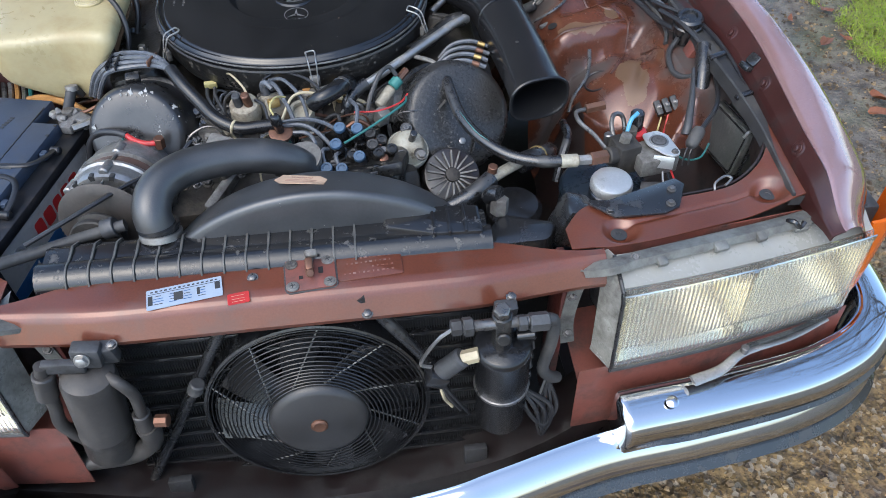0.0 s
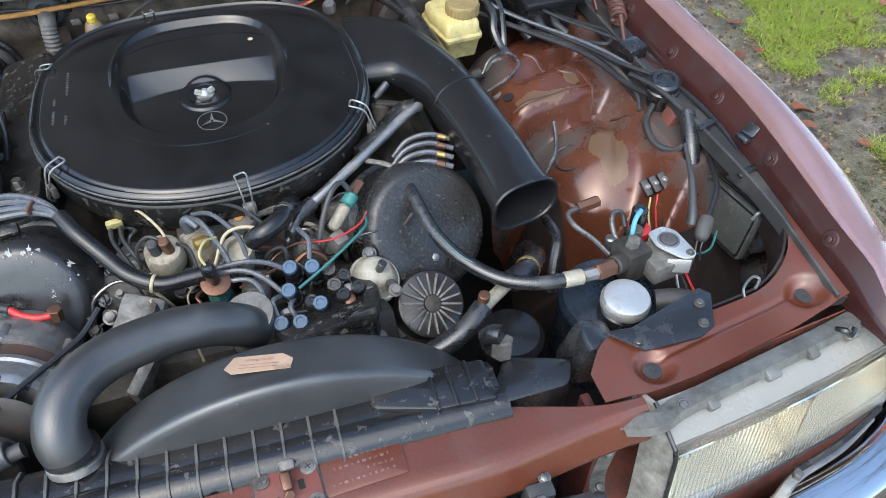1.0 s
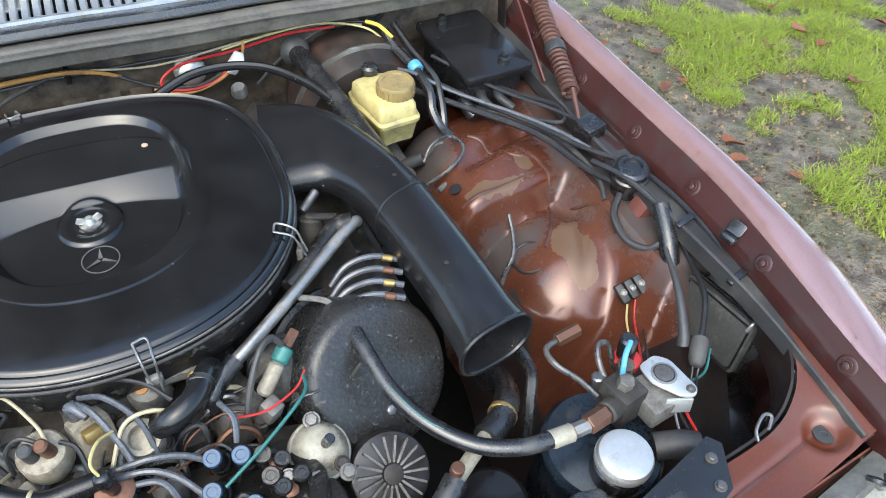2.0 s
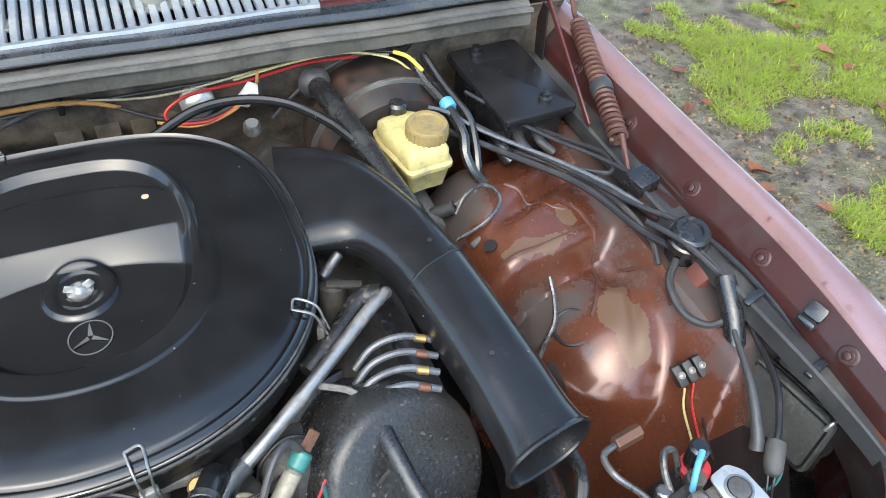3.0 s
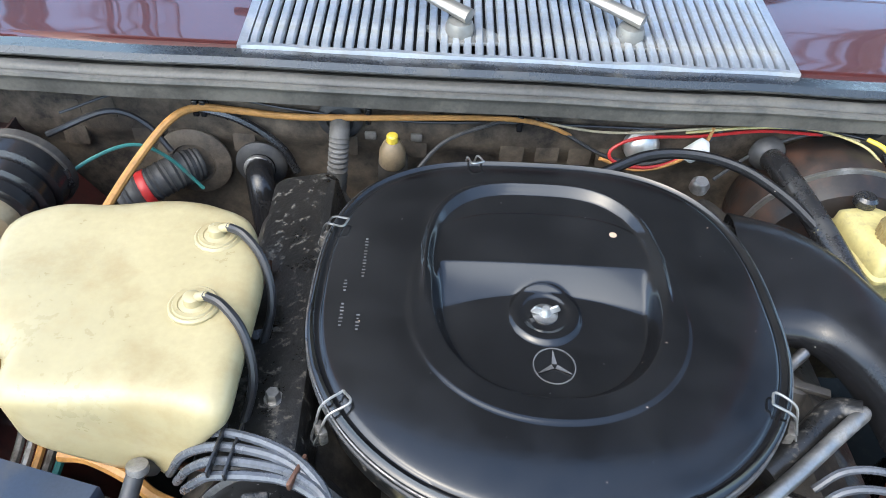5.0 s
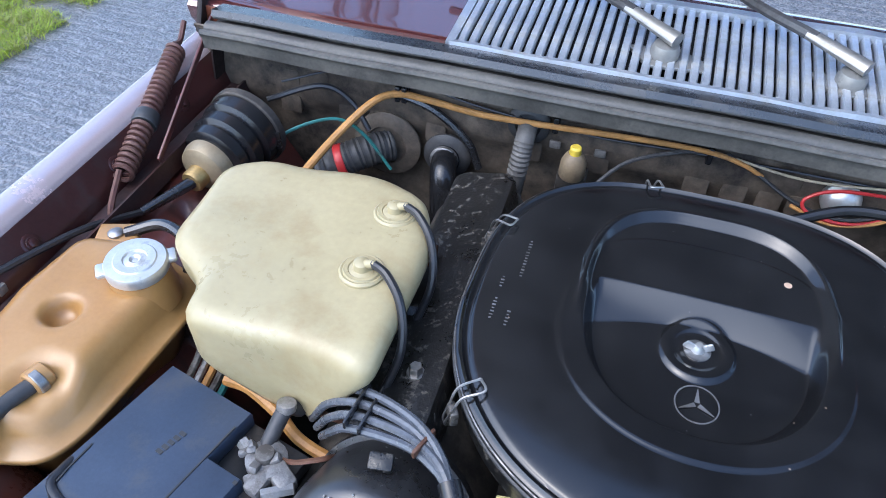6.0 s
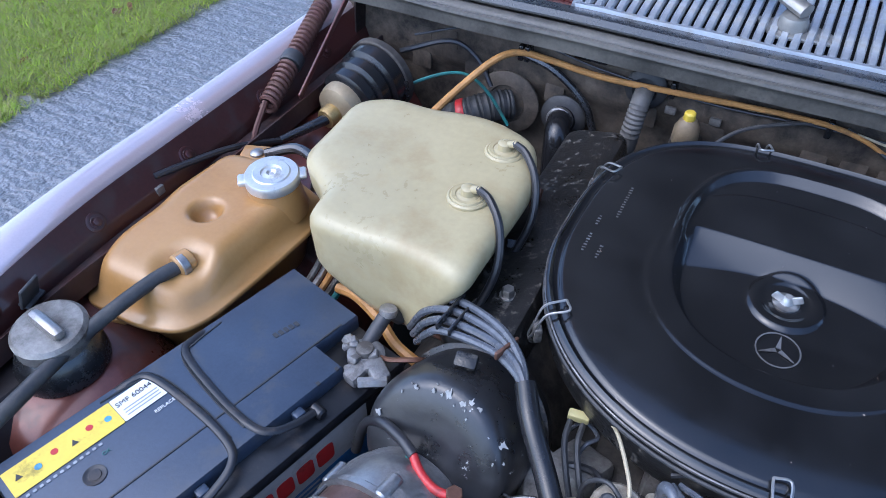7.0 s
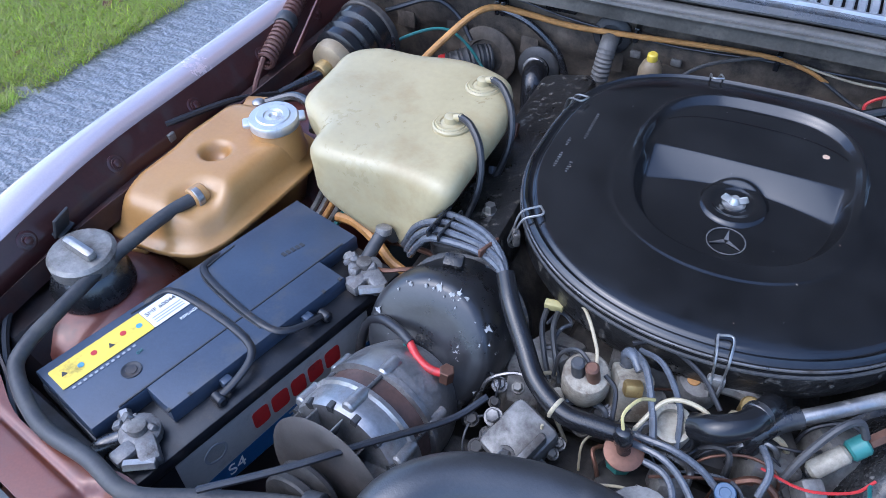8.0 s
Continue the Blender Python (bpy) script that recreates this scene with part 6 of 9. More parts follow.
def lid_height(x, y, k):
    z = 0.008 * (1 - k ** 9)
    z += 0.0012 * (1 - smooth(0.575, 0.60, k)) + 0.0026 * math.exp(-((k - 0.978) / 0.007) ** 2) - 0.0022 * math.exp(-((k - 0.955) / 0.009) ** 2)
    px, py = x / 0.116, (y - 0.028) / (0.140 if y > 0.028 else 0.132)
    n = 3.0 if py > 0 else 2.3
    d = (abs(px) ** n + abs(py) ** n) ** (1 / n)
    z += 0.0062 * math.exp(-((d - 1.03) / 0.030) ** 2) * smooth(-0.3, 0.3, py)
    low = 0.034 - 0.022 * min(1.0, (x / 0.10) ** 2)
    front = min(1.0, max(0.0, (0.058 - y) / (0.058 - low)))
    z -= 0.022 * front * (1 - smooth(0.86, 0.985, d))
    z -= 0.0035 * (1 - smooth(0.955, 0.985, d)) * (1 - front)
    r = math.hypot(x, y - 0.008)
    z += 0.0035 * (1 - smooth(0.032, 0.038, r)) * front - 0.002 * (1 - smooth(0.020, 0.026, r)) * front
    return z


air = thing("air_cleaner", "large black round-cornered air cleaner with a pressed metal lid", "air cleaner", (0, 1.30, 0.80))
bm = bmesh.new()
NA, NK = 220, 130
rows = []
for i in range(NK + 1):
    k = (i / NK)
    row = []
    for j in range(NA):
        q = lid_outline(2 * math.pi * j / NA, max(k, 0.004))
        row.append(bm.verts.new((AC.x + q.x, AC.y + q.y, AC.z + AC_TILT * q.y + lid_height(q.x, q.y, k))))
    rows.append(row)
for r0, r1 in zip(rows, rows[1:]):
    for j in range(NA):
        bm.faces.new((r0[j], r0[(j + 1) % NA], r1[(j + 1) % NA], r1[j]))
bm.faces.new(rows[0])
skirt = [bm.verts.new(v.co + Vector((0, 0, -0.012))) for v in rows[-1]]
for j in range(NA):
    bm.faces.new((rows[-1][j], rows[-1][(j + 1) % NA], skirt[(j + 1) % NA], skirt[j]))
part("lid", bm, LID_BLACK, air, "smooth black pressed lid", sharp=60)


def lid_ring(k0, z0, r, mat, name):
    loop = []
    for j in range(NA + 1):
        q = lid_outline(2 * math.pi * j / NA, k0)
        loop.append(Vector((AC.x + q.x, AC.y + q.y, AC.z + AC_TILT * q.y + z0)))
    return part(name, sweep(bmesh.new(), loop, ring(r, 8)), mat, air)


lid_ring(1.003, -0.003, 0.0016, DARK_STEEL, "lid_bead")
lid_ring(1.003, -0.0115, 0.0022, RUBBER_GREY, "gasket")
bm = bmesh.new()
prev = None
for k, z in ((0.985, -0.010), (0.992, -0.018), (0.985, -0.045), (0.95, -0.060), (0.80, -0.066), (0.2, -0.068)):
    row = [bm.verts.new(AC + lid_outline(2 * math.pi * j / 90, k) + Vector((0, 0, z + AC_TILT * lid_outline(2 * math.pi * j / 90, k).y))) for j in range(90)]
    if prev:
        for j in range(90):
            bm.faces.new((prev[j], prev[(j + 1) % 90], row[(j + 1) % 90], row[j]))
    prev = row
bm.faces.new(prev)
part("pan", bm, BLACK_SOOT, air, "speckled dusty lower pan")


def on_lid(x, y, up=0.0):
    k = max(abs(x) / 0.228, abs(y) / 0.21)
    return Vector((AC.x + x, AC.y + y, AC.z + AC_TILT * y + lid_height(x, y, k) + up))


nut = part("wing_nut", lathe([(0.0065, -0.004), (0.0065, 0.003), (0.0042, 0.006), (0.0034, 0.009)], on_lid(0, 0.008), (0, 0, 1), 12), ZINC, air, "silver wing nut")
for s in (1, -1):
    part("ear", block(on_lid(s * 0.0085, 0.008 + s * 0.001, 0.006), (0.011, 0.0028, 0.0085), 0.0013, (0, s * -28, 6)), ZINC, nut)
part("washer", lathe([(0.013, -0.003), (0.013, 0.001), (0.010, 0.0015)], on_lid(0, 0.008), (0, 0, 1), 18), STEEL, air)
e0 = on_lid(0.004, -0.052, 0.0004)
emb = part("emblem_ring", lathe([(0.0190, 0), (0.0203, 0), (0.0203, 0.0008), (0.0190, 0.0008), (0.0190, 0)], e0, (0, -AC_TILT, 1), 40, caps=False), EMBLEM, air, "raised grey emblem ring")
for k in range(3):
    a = radians(90 + 120 * k)
    part("emblem_arm", prism([(-0.0024, 0.002), (0.0024, 0.002), (0.0002, 0.018), (-0.0002, 0.018)], 0, 0.001, 0, pose(*e0, 0, 0, math.degrees(a) - 90)), EMBLEM, emb)
part("paint_chip", lathe([(0.0042, 0), (0.0040, 0.0006), (0.001, 0.0007)], on_lid(0.078, 0.104, -0.0002), (0, 0, 1), 9), TAN_LABEL, air, "small pale chip")
rndl = random.Random(17)
for k in range(20):
    a, q = rndl.uniform(0, 6.283), rndl.uniform(0.2, 0.93)
    o = lid_outline(a, q)
    part("dust_fleck", block(on_lid(o.x, o.y, 0.0002 + lid_height(o.x, o.y, q) - lid_height(o.x, o.y, max(abs(o.x) / 0.228, abs(o.y) / 0.21))), (rndl.uniform(0.0006, 0.0018), rndl.uniform(0.0004, 0.0009), 0.0002), 0, (0, 0, rndl.uniform(0, 180))), EMBLEM if k % 3 else TAN_LABEL, air)
for j, (x, lines) in enumerate(((-0.196, ((-0.03, 0.03), (0.012, 0.02))), (-0.180, ((-0.035, 0.022), (0.03, 0.055))))):
    for y, length in lines:
        for i in range(int(length / 0.0042)):
            c = on_lid(x, y + 0.0042 * i, 0.0002)
            part("stamping", block(c, (0.0036 if i % 3 else 0.0024, 0.0012 if i % 2 else 0.0018, 0.0003), 0, (math.degrees(AC_TILT), 0, 2)), EMBLEM, air)


def lid_clip(a):
    """A sprung wire clip that holds the lid on the pan."""
    q, o = lid_outline(a, 1.0), lid_outline(a, 1.01)
    base = Vector((AC.x + q.x, AC.y + q.y, AC.z + AC_TILT * q.y))
    out = Vector((o.x - q.x, o.y - q.y, 0)).normalized()
    side = out.cross(Vector((0, 0, 1)))
    w = 0.0068
    pts = [base + side * w - out * 0.016 + Vector((0, 0, 0.010)), base + side * w * 0.9 + out * 0.004 + Vector((0, 0, 0.004)), base + side * w * 0.7 + out * 0.012 + Vector((0, 0, -0.016)),
           base + side * w * 0.4 + out * 0.018 + Vector((0, 0, -0.034)), base + out * 0.012 + Vector((0, 0, -0.042)), base - side * w * 0.4 + out * 0.018 + Vector((0, 0, -0.034)),
           base - side * w * 0.7 + out * 0.012 + Vector((0, 0, -0.016)), base - side * w * 0.9 + out * 0.004 + Vector((0, 0, 0.004)), base - side * w - out * 0.016 + Vector((0, 0, 0.010))]
    c = part("clip", tube(pts + [pts[0]], 0.0013, 6, 5), STEEL, air, "wire spring clip")
    part("catch", block(base + out * 0.010 + Vector((0, 0, -0.026)), (0.016, 0.008, 0.018), 0.002, (0, 0, math.degrees(math.atan2(out.y, out.x)) + 90)), ALLOY, c)


for a in (-83, -148, -27, 160, 100):
    lid_clip(radians(a))
snork = thing("intake_snorkel", "black painted metal intake snorkel with an open flared mouth", "intake", (0.33, 1.2, 0.80))
# stations of the duct: outer edge, inner edge, middle height, half height
FLAT = [((0.236, 1.490), (0.205, 1.300), 0.868, 0.024), ((0.290, 1.468), (0.246, 1.300), 0.868, 0.027), ((0.330, 1.428), (0.276, 1.292), 0.867, 0.030),
        ((0.356, 1.366), (0.294, 1.266), 0.866, 0.033), ((0.374, 1.306), (0.304, 1.238), 0.864, 0.036), ((0.391, 1.232), (0.310, 1.203), 0.860, 0.039)]
TUBE = [((0.391, 1.232), (0.310, 1.203), 0.860, 0.039), ((0.399, 1.160), (0.319, 1.140), 0.857, 0.038), ((0.406, 1.085), (0.326, 1.072), 0.854, 0.036), ((0.411, 1.035), (0.329, 1.018), 0.850, 0.034), ((0.418, 1.008), (0.326, 0.990), 0.847, 0.035)]


def stations(rows, per):
    """Rings of the duct through the given stations."""
    edge = [spline([(*r[0], r[2]) for r in rows], per), spline([(*r[1], r[2]) for r in rows], per), spline([(r[3], 0, 0) for r in rows], per)]
    rings = []
    for o, i, h in zip(*edge):
        mid, side = (o + i) / 2, (o - i) / 2
        loop = []
        for k in range(32):
            c, d = math.cos(2 * math.pi * k / 32), math.sin(2 * math.pi * k / 32)
            loop.append(mid + side * math.copysign(abs(c) ** 0.72, c) + Vector((0, 0, h.x * math.copysign(abs(d) ** 0.8, d))))
        rings.append(loop)
    return rings


def skin(rings):
    bm = bmesh.new()
    rows = [[bm.verts.new(q) for q in loop] for loop in rings]
    for r0, r1 in zip(rows, rows[1:]):
        for j in range(len(r0)):
            bm.faces.new((r0[j], r0[(j + 1) % len(r0)], r1[(j + 1) % len(r0)], r1[j]))
    return bm


flat_rings, tube_rings = stations(FLAT, 6), stations(TUBE, 5)
part("duct", skin(flat_rings), BLACK_GLOSS, snork, "flat wide duct leaving the air cleaner", thick=0.0018)
part("mouth_tube", skin(tube_rings), BLACK_GLOSS, snork, "straight oval tube with a flared mouth", thick=0.0018)
seam_loop = [q + Vector((0, 0.0005, 0.0004)) for q in tube_rings[0]]
part("seam", sweep(bmesh.new(), seam_loop + [seam_loop[0]], ring(0.0016, 6)), BLACK_GLOSS, snork)
part("mouth_bead", sweep(bmesh.new(), tube_rings[-1] + [tube_rings[-1][0]], ring(0.0028, 6)), BLACK_GLOSS, snork)
for rr, k, dx in ((flat_rings, -4, 0.006), (flat_rings, -2, 0.020), (tube_rings, 9, -0.012)):
    loop = rr[k]
    mid = sum(loop, Vector()) / len(loop)
    part("rivet_hole", lathe([(0.0030, 0), (0.0030, 0.0008), (0.001, 0.001)], Vector((mid.x + dx, mid.y, max(q.z for q in loop) - 0.0002)), (0, 0, 1), 10), DARK, snork)


PALE = material("dusty_white_plastic", (0.40, 0.375, 0.30), 0.5, 0.0, 0.25, 25, 200, 0.2, dirt=(0.12, 0.10, 0.07), dirt_at=0.55, dirt_scale=25)
# ---- fuel system on the engine's front ----
fuel = thing("fuel_distributor", "grimy black fuel distributor with blue capped unions", "fuel distributor", (0.09, 1.0, 0.77))
part("body", prism(soft_outline([Vector(p) for p in ((-0.062, -0.05), (0.045, -0.058), (0.066, -0.02), (0.060, 0.045), (-0.02, 0.060), (-0.066, 0.025))], 0.014), -0.05, 0.0, 0.006, pose(0.092, 0.955, 0.792, -20, 0, 12)), BLACK_SOOT, fuel)
part("rim", prism(soft_outline([Vector(p) for p in ((0.012, -0.062), (0.050, -0.066), (0.072, -0.02), (0.066, 0.03), (0.05, 0.03), (0.052, -0.02), (0.040, -0.048))], 0.006), -0.01, 0.010, 0.003, pose(0.092, 0.955, 0.790, -20, 0, 12)), BLACK_SOOT, fuel)
part("base", block((0.11, 0.955, 0.735), (0.13, 0.10, 0.07), 0.012, (-20, 0, 12)), GRIME, fuel)
for x, y in ((0.128, 0.948), (0.138, 0.915), (0.122, 0.975)):
    part("bolt", lathe([(0.0075, 0), (0.0075, 0.004), (0.004, 0.006)], (x, y, 0.800 - (0.955 - y) * 0.35), (0, -0.35, 1), 12), COPPER, fuel)
UNIONS = ((0.067, 0.994, 0.830, 1), (0.093, 0.986, 0.832, 1), (0.060, 0.963, 0.824, 1), (0.093, 0.942, 0.814, 1), (0.031, 0.954, 0.814, 1), (0.044, 0.931, 0.806, 1), (0.066, 0.927, 0.806, 1), (0.114, 0.962, 0.818, 0), (0.112, 0.985, 0.822, 0))
for x, y, z, blue in UNIONS:
    u = part("union", lathe([(0.0125, -0.042), (0.0120, -0.028), (0.0098, -0.026), (0.0098, -0.019), (0.0108, -0.017), (0.0108, -0.008), (0.0094, -0.006), (0.0092, 0.0)], (x, y, z - 0.005), (-0.12, -0.42, 1), 20), BLACK_PLASTIC, fuel)
    c = part("cap", lathe([(0.0086, 0), (0.0092, 0.001), (0.0092, 0.005), (0.0082, 0.0066), (0.0050, 0.0066), (0.0046, 0.0056), (0.002, 0.0056)], (x, y, z - 0.005), (-0.12, -0.42, 1), 20), BLUE_CAP if blue else BLACK_SOOT, u, "blue union cap" if blue else "")
for x, y, z in ((0.122, 0.948, 0.812), (0.138, 0.922, 0.804), (0.116, 0.918, 0.804), (0.142, 0.955, 0.812), (0.150, 0.935, 0.800), (0.128, 0.975, 0.816), (0.098, 0.905, 0.798), (0.084, 0.945, 0.816)):
    part("tower", lathe([(0.0100, -0.034), (0.0092, -0.020), (0.0080, -0.018), (0.0080, -0.013), (0.0088, -0.011), (0.0088, -0.002), (0.0070, 0.0), (0.0040, 0.0), (0.0036, -0.002)], (x, y, z), (0.15, -0.42, 1), 16), BLACK_SOOT, fuel)
part("side_valve", lathe([(0.022, -0.03), (0.024, -0.01), (0.020, 0.0), (0.010, 0.006)], (0.148, 0.905, 0.755), (0.3, -0.6, 0.7), 20), ALLOY, fuel)
FUEL_LINES = [
    [(0.062, 0.996, 0.822), (0.042, 1.004, 0.832), (0.015, 1.008, 0.838), (-0.02, 1.012, 0.832)],
    [(0.092, 1.003, 0.825), (0.095, 1.02, 0.842), (0.085, 1.04, 0.845)],
    [(0.056, 0.960, 0.816), (0.034, 0.985, 0.828), (0.01, 0.998, 0.835), (-0.025, 1.005, 0.83)],
    [(0.030, 0.957, 0.806), (0.028, 0.974, 0.822), (0.015, 0.990, 0.826), (-0.015, 0.998, 0.822)],
    [(0.043, 0.934, 0.798), (0.039, 0.952, 0.818), (0.048, 0.965, 0.812)],
    [(0.065, 0.931, 0.796), (0.058, 0.946, 0.812), (0.072, 0.975, 0.80)],
    [(0.072, 0.962, 0.822), (0.115, 0.985, 0.832), (0.165, 1.02, 0.842), (0.172, 1.045, 0.838)],
]
for k, pts in enumerate(FUEL_LINES[:6]):
    solo("fuel_line", tube(pts, 0.0033, 8), LEAD_BLUE, "grey rubber fuel line from the fuel distributor", "fuel line", "fuel lines")
solo("fuel_line", tube(FUEL_LINES[6], 0.0019, 8), TEAL_WIRE, "teal braided line over the fuel distributor", "fuel line", "fuel lines")
reg = thing("vacuum_unit", "off-white plastic vacuum unit beside the fuel distributor", "vacuum unit", (0.175, 0.99, 0.74))
VAC = Vector((0.22, -0.32, 0.92)).normalized()
part("dome", lathe([(0.0305, 0.004), (0.0300, 0.006), (0.0255, 0.014), (0.0215, 0.022), (0.0150, 0.027), (0.0, 0.0285)], (0.167, 0.990, 0.778), VAC, 36), PALE, reg, "domed pale upper half")
part("skirt", lathe([(0.014, -0.012), (0.022, -0.009), (0.0320, -0.006), (0.0335, -0.004), (0.0335, 0.003), (0.0320, 0.005), (0.0300, 0.005)], (0.167, 0.990, 0.778), VAC, 36), PALE, reg, "broad crimped rim")
part("nipple", rod(Vector((0.167, 0.990, 0.778)) + VAC * 0.026, Vector((0.167, 0.990, 0.778)) + VAC * 0.046, 0.0055, 12, 0.001), BLACK_PLASTIC, reg)
part("stem", rod((0.17, 0.985, 0.72), (0.175, 0.996, 0.77), 0.012, 12, 0.002), ALLOY, reg)
pump = thing("air_pump_cover", "finned dark alloy pump cover with radial ribs", "pump", (0.235, 0.955, 0.68))
pm = pose(0.232, 0.950, 0.752, 38, 0, 10)
part("disc", prism([(0.045 * math.cos(a), 0.045 * math.sin(a)) for a in [2 * math.pi * k / 30 for k in range(30)]], -0.05, 0, 0.005, pm), RAIL_BROWN, pump)
for k in range(18):
    a = 360 * k / 18
    part("rib", prism(rounded(0.028, 0.0026, 0.0008, 1), 0, 0.004, 0, pm @ pose(0, 0, 0, 0, 0, a) @ pose(0.026, 0, 0)), ALLOY, pump)
part("hub", lathe([(0.011, 0), (0.011, 0.006), (0.006, 0.008)], pm @ Vector((0, 0, 0)), pm.to_3x3() @ Vector((0, 0, 1)), 14), GRIME, pump)

ALLOY_PALE = material("pale_dusty_alloy", (0.40, 0.365, 0.285), 0.58, 0.3, 0.3, 28, 180, 0.4, dirt=(0.12, 0.09, 0.06), dirt_at=0.54, dirt_scale=30)
cup = thing("thermo_switch", "pale alloy cup with a brown twin plug", "sensor", (-0.075, 1.05, 0.78), "temperature sensors")
part("cup", lathe([(0.017, -0.055), (0.018, -0.034), (0.0235, -0.028), (0.0225, -0.002), (0.0205, 0.001), (0.014, 0.002), (0.0, 0.002)], (-0.075, 1.048, 0.846), (0.05, -0.3, 1), 28), ALLOY_PALE, cup)
for dx in (-0.009, 0.010):
    part("plug", rod((-0.075 + dx * 0.8, 1.046, 0.842), (-0.077 + dx * 0.7, 1.040, 0.868), 0.0068, 12, 0.002), COPPER if dx > 0 else RUBBER_GREY, cup, "brown rubber plug")
part("ear", block((-0.100, 1.030, 0.815), (0.022, 0.018, 0.010), 0.004, (0, -10, 30)), ALLOY_PALE, cup)
sens = thing("coolant_sensor", "pale square sensor with a blue-grey rubber boot", "sensor", (-0.042, 1.075, 0.79), "temperature sensors")
part("body", block((-0.035, 1.068, 0.815), (0.036, 0.034, 0.05), 0.005, (-20, 5, 25)), ALLOY_PALE, sens)
part("brass_face", block((-0.032, 1.056, 0.838), (0.018, 0.014, 0.014), 0.003, (-20, 5, 25)), BRASS, sens)
part("boot", tube([(-0.045, 1.082, 0.838), (-0.046, 1.079, 0.856), (-0.040, 1.072, 0.864), (-0.030, 1.060, 0.860)], 0.0072, 12, r_end=0.004), LEAD_BLUE, sens)
spot = thing("vacuum_switch", "grey alloy cap with an orange dot", "cap", (0.019, 1.10, 0.78))
part("cap", lathe([(0.018, -0.045), (0.022, -0.03), (0.022, -0.004), (0.018, 0.002), (0.004, 0.003)], (0.022, 1.098, 0.832), (0, -0.35, 1), 22), ALLOY, spot)
part("dot", lathe([(0.0065, 0), (0.0062, 0.0012), (0.002, 0.0016)], (0.017, 1.094, 0.8345), (0, -0.35, 1), 14), ORANGE_WIRE, spot, "orange paint dot")
part("arm", tube([(0.035, 1.10, 0.83), (0.060, 1.10, 0.832), (0.085, 1.098, 0.824)], 0.0075, 8), ALLOY, spot)
screw = thing("brass_screw", "slotted brass screw head between the hoses", "screw", (0.07, 1.09, 0.80))
part("head", rod((0.070, 1.092, 0.81), (0.070, 1.085, 0.838), 0.0095, 18, 0.002), BRASS, screw)
part("slot", block((0.070, 1.0848, 0.8385), (0.014, 0.002, 0.001), 0, (-14, 0, 40)), BLACK_PRINT, screw)
ring_t = thing("hose_union", "beige union with a pale wire over it", "union", (0.013, 1.035, 0.78))
part("body", lathe([(0.017, -0.05), (0.018, -0.03), (0.0195, -0.006), (0.018, 0.0), (0.013, 0.0), (0.012, -0.008), (0.0, -0.008)], (0.010, 1.036, 0.836), (0, -0.38, 1), 24), ALLOY_PALE, ring_t)
for x, y, z, sx, sy, sz, t in ((-0.02, 1.115, 0.80, 0.09, 0.03, 0.05, 5), (0.10, 1.06, 0.78, 0.05, 0.04, 0.05, 20), (-0.12, 1.10, 0.79, 0.05, 0.05, 0.03, -20), (0.16, 1.10, 0.79, 0.06, 0.06, 0.05, 30), (-0.01, 0.985, 0.765, 0.06, 0.05, 0.05, 0), (0.02, 1.0, 0.785, 0.03, 0.03, 0.04, 25)):
    solo("cast_lump", block((x, y, z), (sx, sy, sz), 0.008, (-12, t * 0.5, t)), (ALLOY, GRIME)[int(x * 100) % 2], "grimy cast boss on the engine front", "casting", "engine castings")
rndb = random.Random(4)
for k in range(60):
    x, y = rndb.uniform(-0.17, 0.20), rndb.uniform(0.93, 1.11)
    solo("engine_bolt", hexbolt((x, y, 0.782 + 0.02 * rndb.random()), (rndb.uniform(-0.2, 0.2), -0.4, 1), rndb.uniform(0.0045, 0.0075), 0.008), (DARK_STEEL, GRIME, ALLOY)[k % 3], "small grimy bolt on the engine front", "bolt", "engine bolts")
dash = thing("idle_valve", "brown flared cap with a black plug on a teal base", "valve", (-0.022, 0.995, 0.79))
part("base", lathe([(0.013, -0.034), (0.0135, -0.012), (0.0115, -0.008), (0.0115, 0.0)], (-0.022, 1.000, 0.812), (0.05, -0.3, 1), 8), TEAL, dash)
dcap = part("cap", lathe([(0.0095, 0), (0.0125, 0.004), (0.0172, 0.014), (0.0178, 0.019), (0.0150, 0.0205), (0.004, 0.0200)], (-0.022, 1.000, 0.810), (0.05, -0.3, 1), 26), COPPER, dash, "brown flared cap")
part("plug", lathe([(0.0065, 0), (0.0070, 0.012), (0.0085, 0.014), (0.0085, 0.026), (0.0060, 0.030), (0.003, 0.031)], (-0.0215, 0.995, 0.829), (-0.15, -0.05, 1), 16), BLACK_PLASTIC, dcap, "black plug")
part("lead", tube([(-0.026, 0.994, 0.858), (-0.030, 1.002, 0.870), (-0.022, 1.020, 0.872), (-0.010, 1.034, 0.862)], 0.0016, 6), YELLOWED, dash)
elbow = thing("elbow_hose", "glossy black rubber elbow hose with a clamp", "hose", (0.06, 1.06, 0.81))
part("hose", tube([(0.028, 1.035, 0.845), (0.045, 1.03, 0.858), (0.066, 1.042, 0.862), (0.080, 1.068, 0.856), (0.086, 1.085, 0.845)], 0.0125, 14), BLACK_GLOSS, elbow)
part("clamp", lathe([(0.0130, 0), (0.0140, 0.001), (0.0140, 0.007), (0.0130, 0.008)], (0.073, 1.055, 0.859), (0.4, 0.9, -0.1), 18), BLACK_PLASTIC, elbow)
coldv = thing("cold_start_valve", "white and teal valve with a copper union", "valve", (0.15, 1.06, 0.80))
part("body", rod((0.128, 1.048, 0.822), (0.152, 1.068, 0.842), 0.0085, 14, 0.003), ALLOY_PALE, coldv)
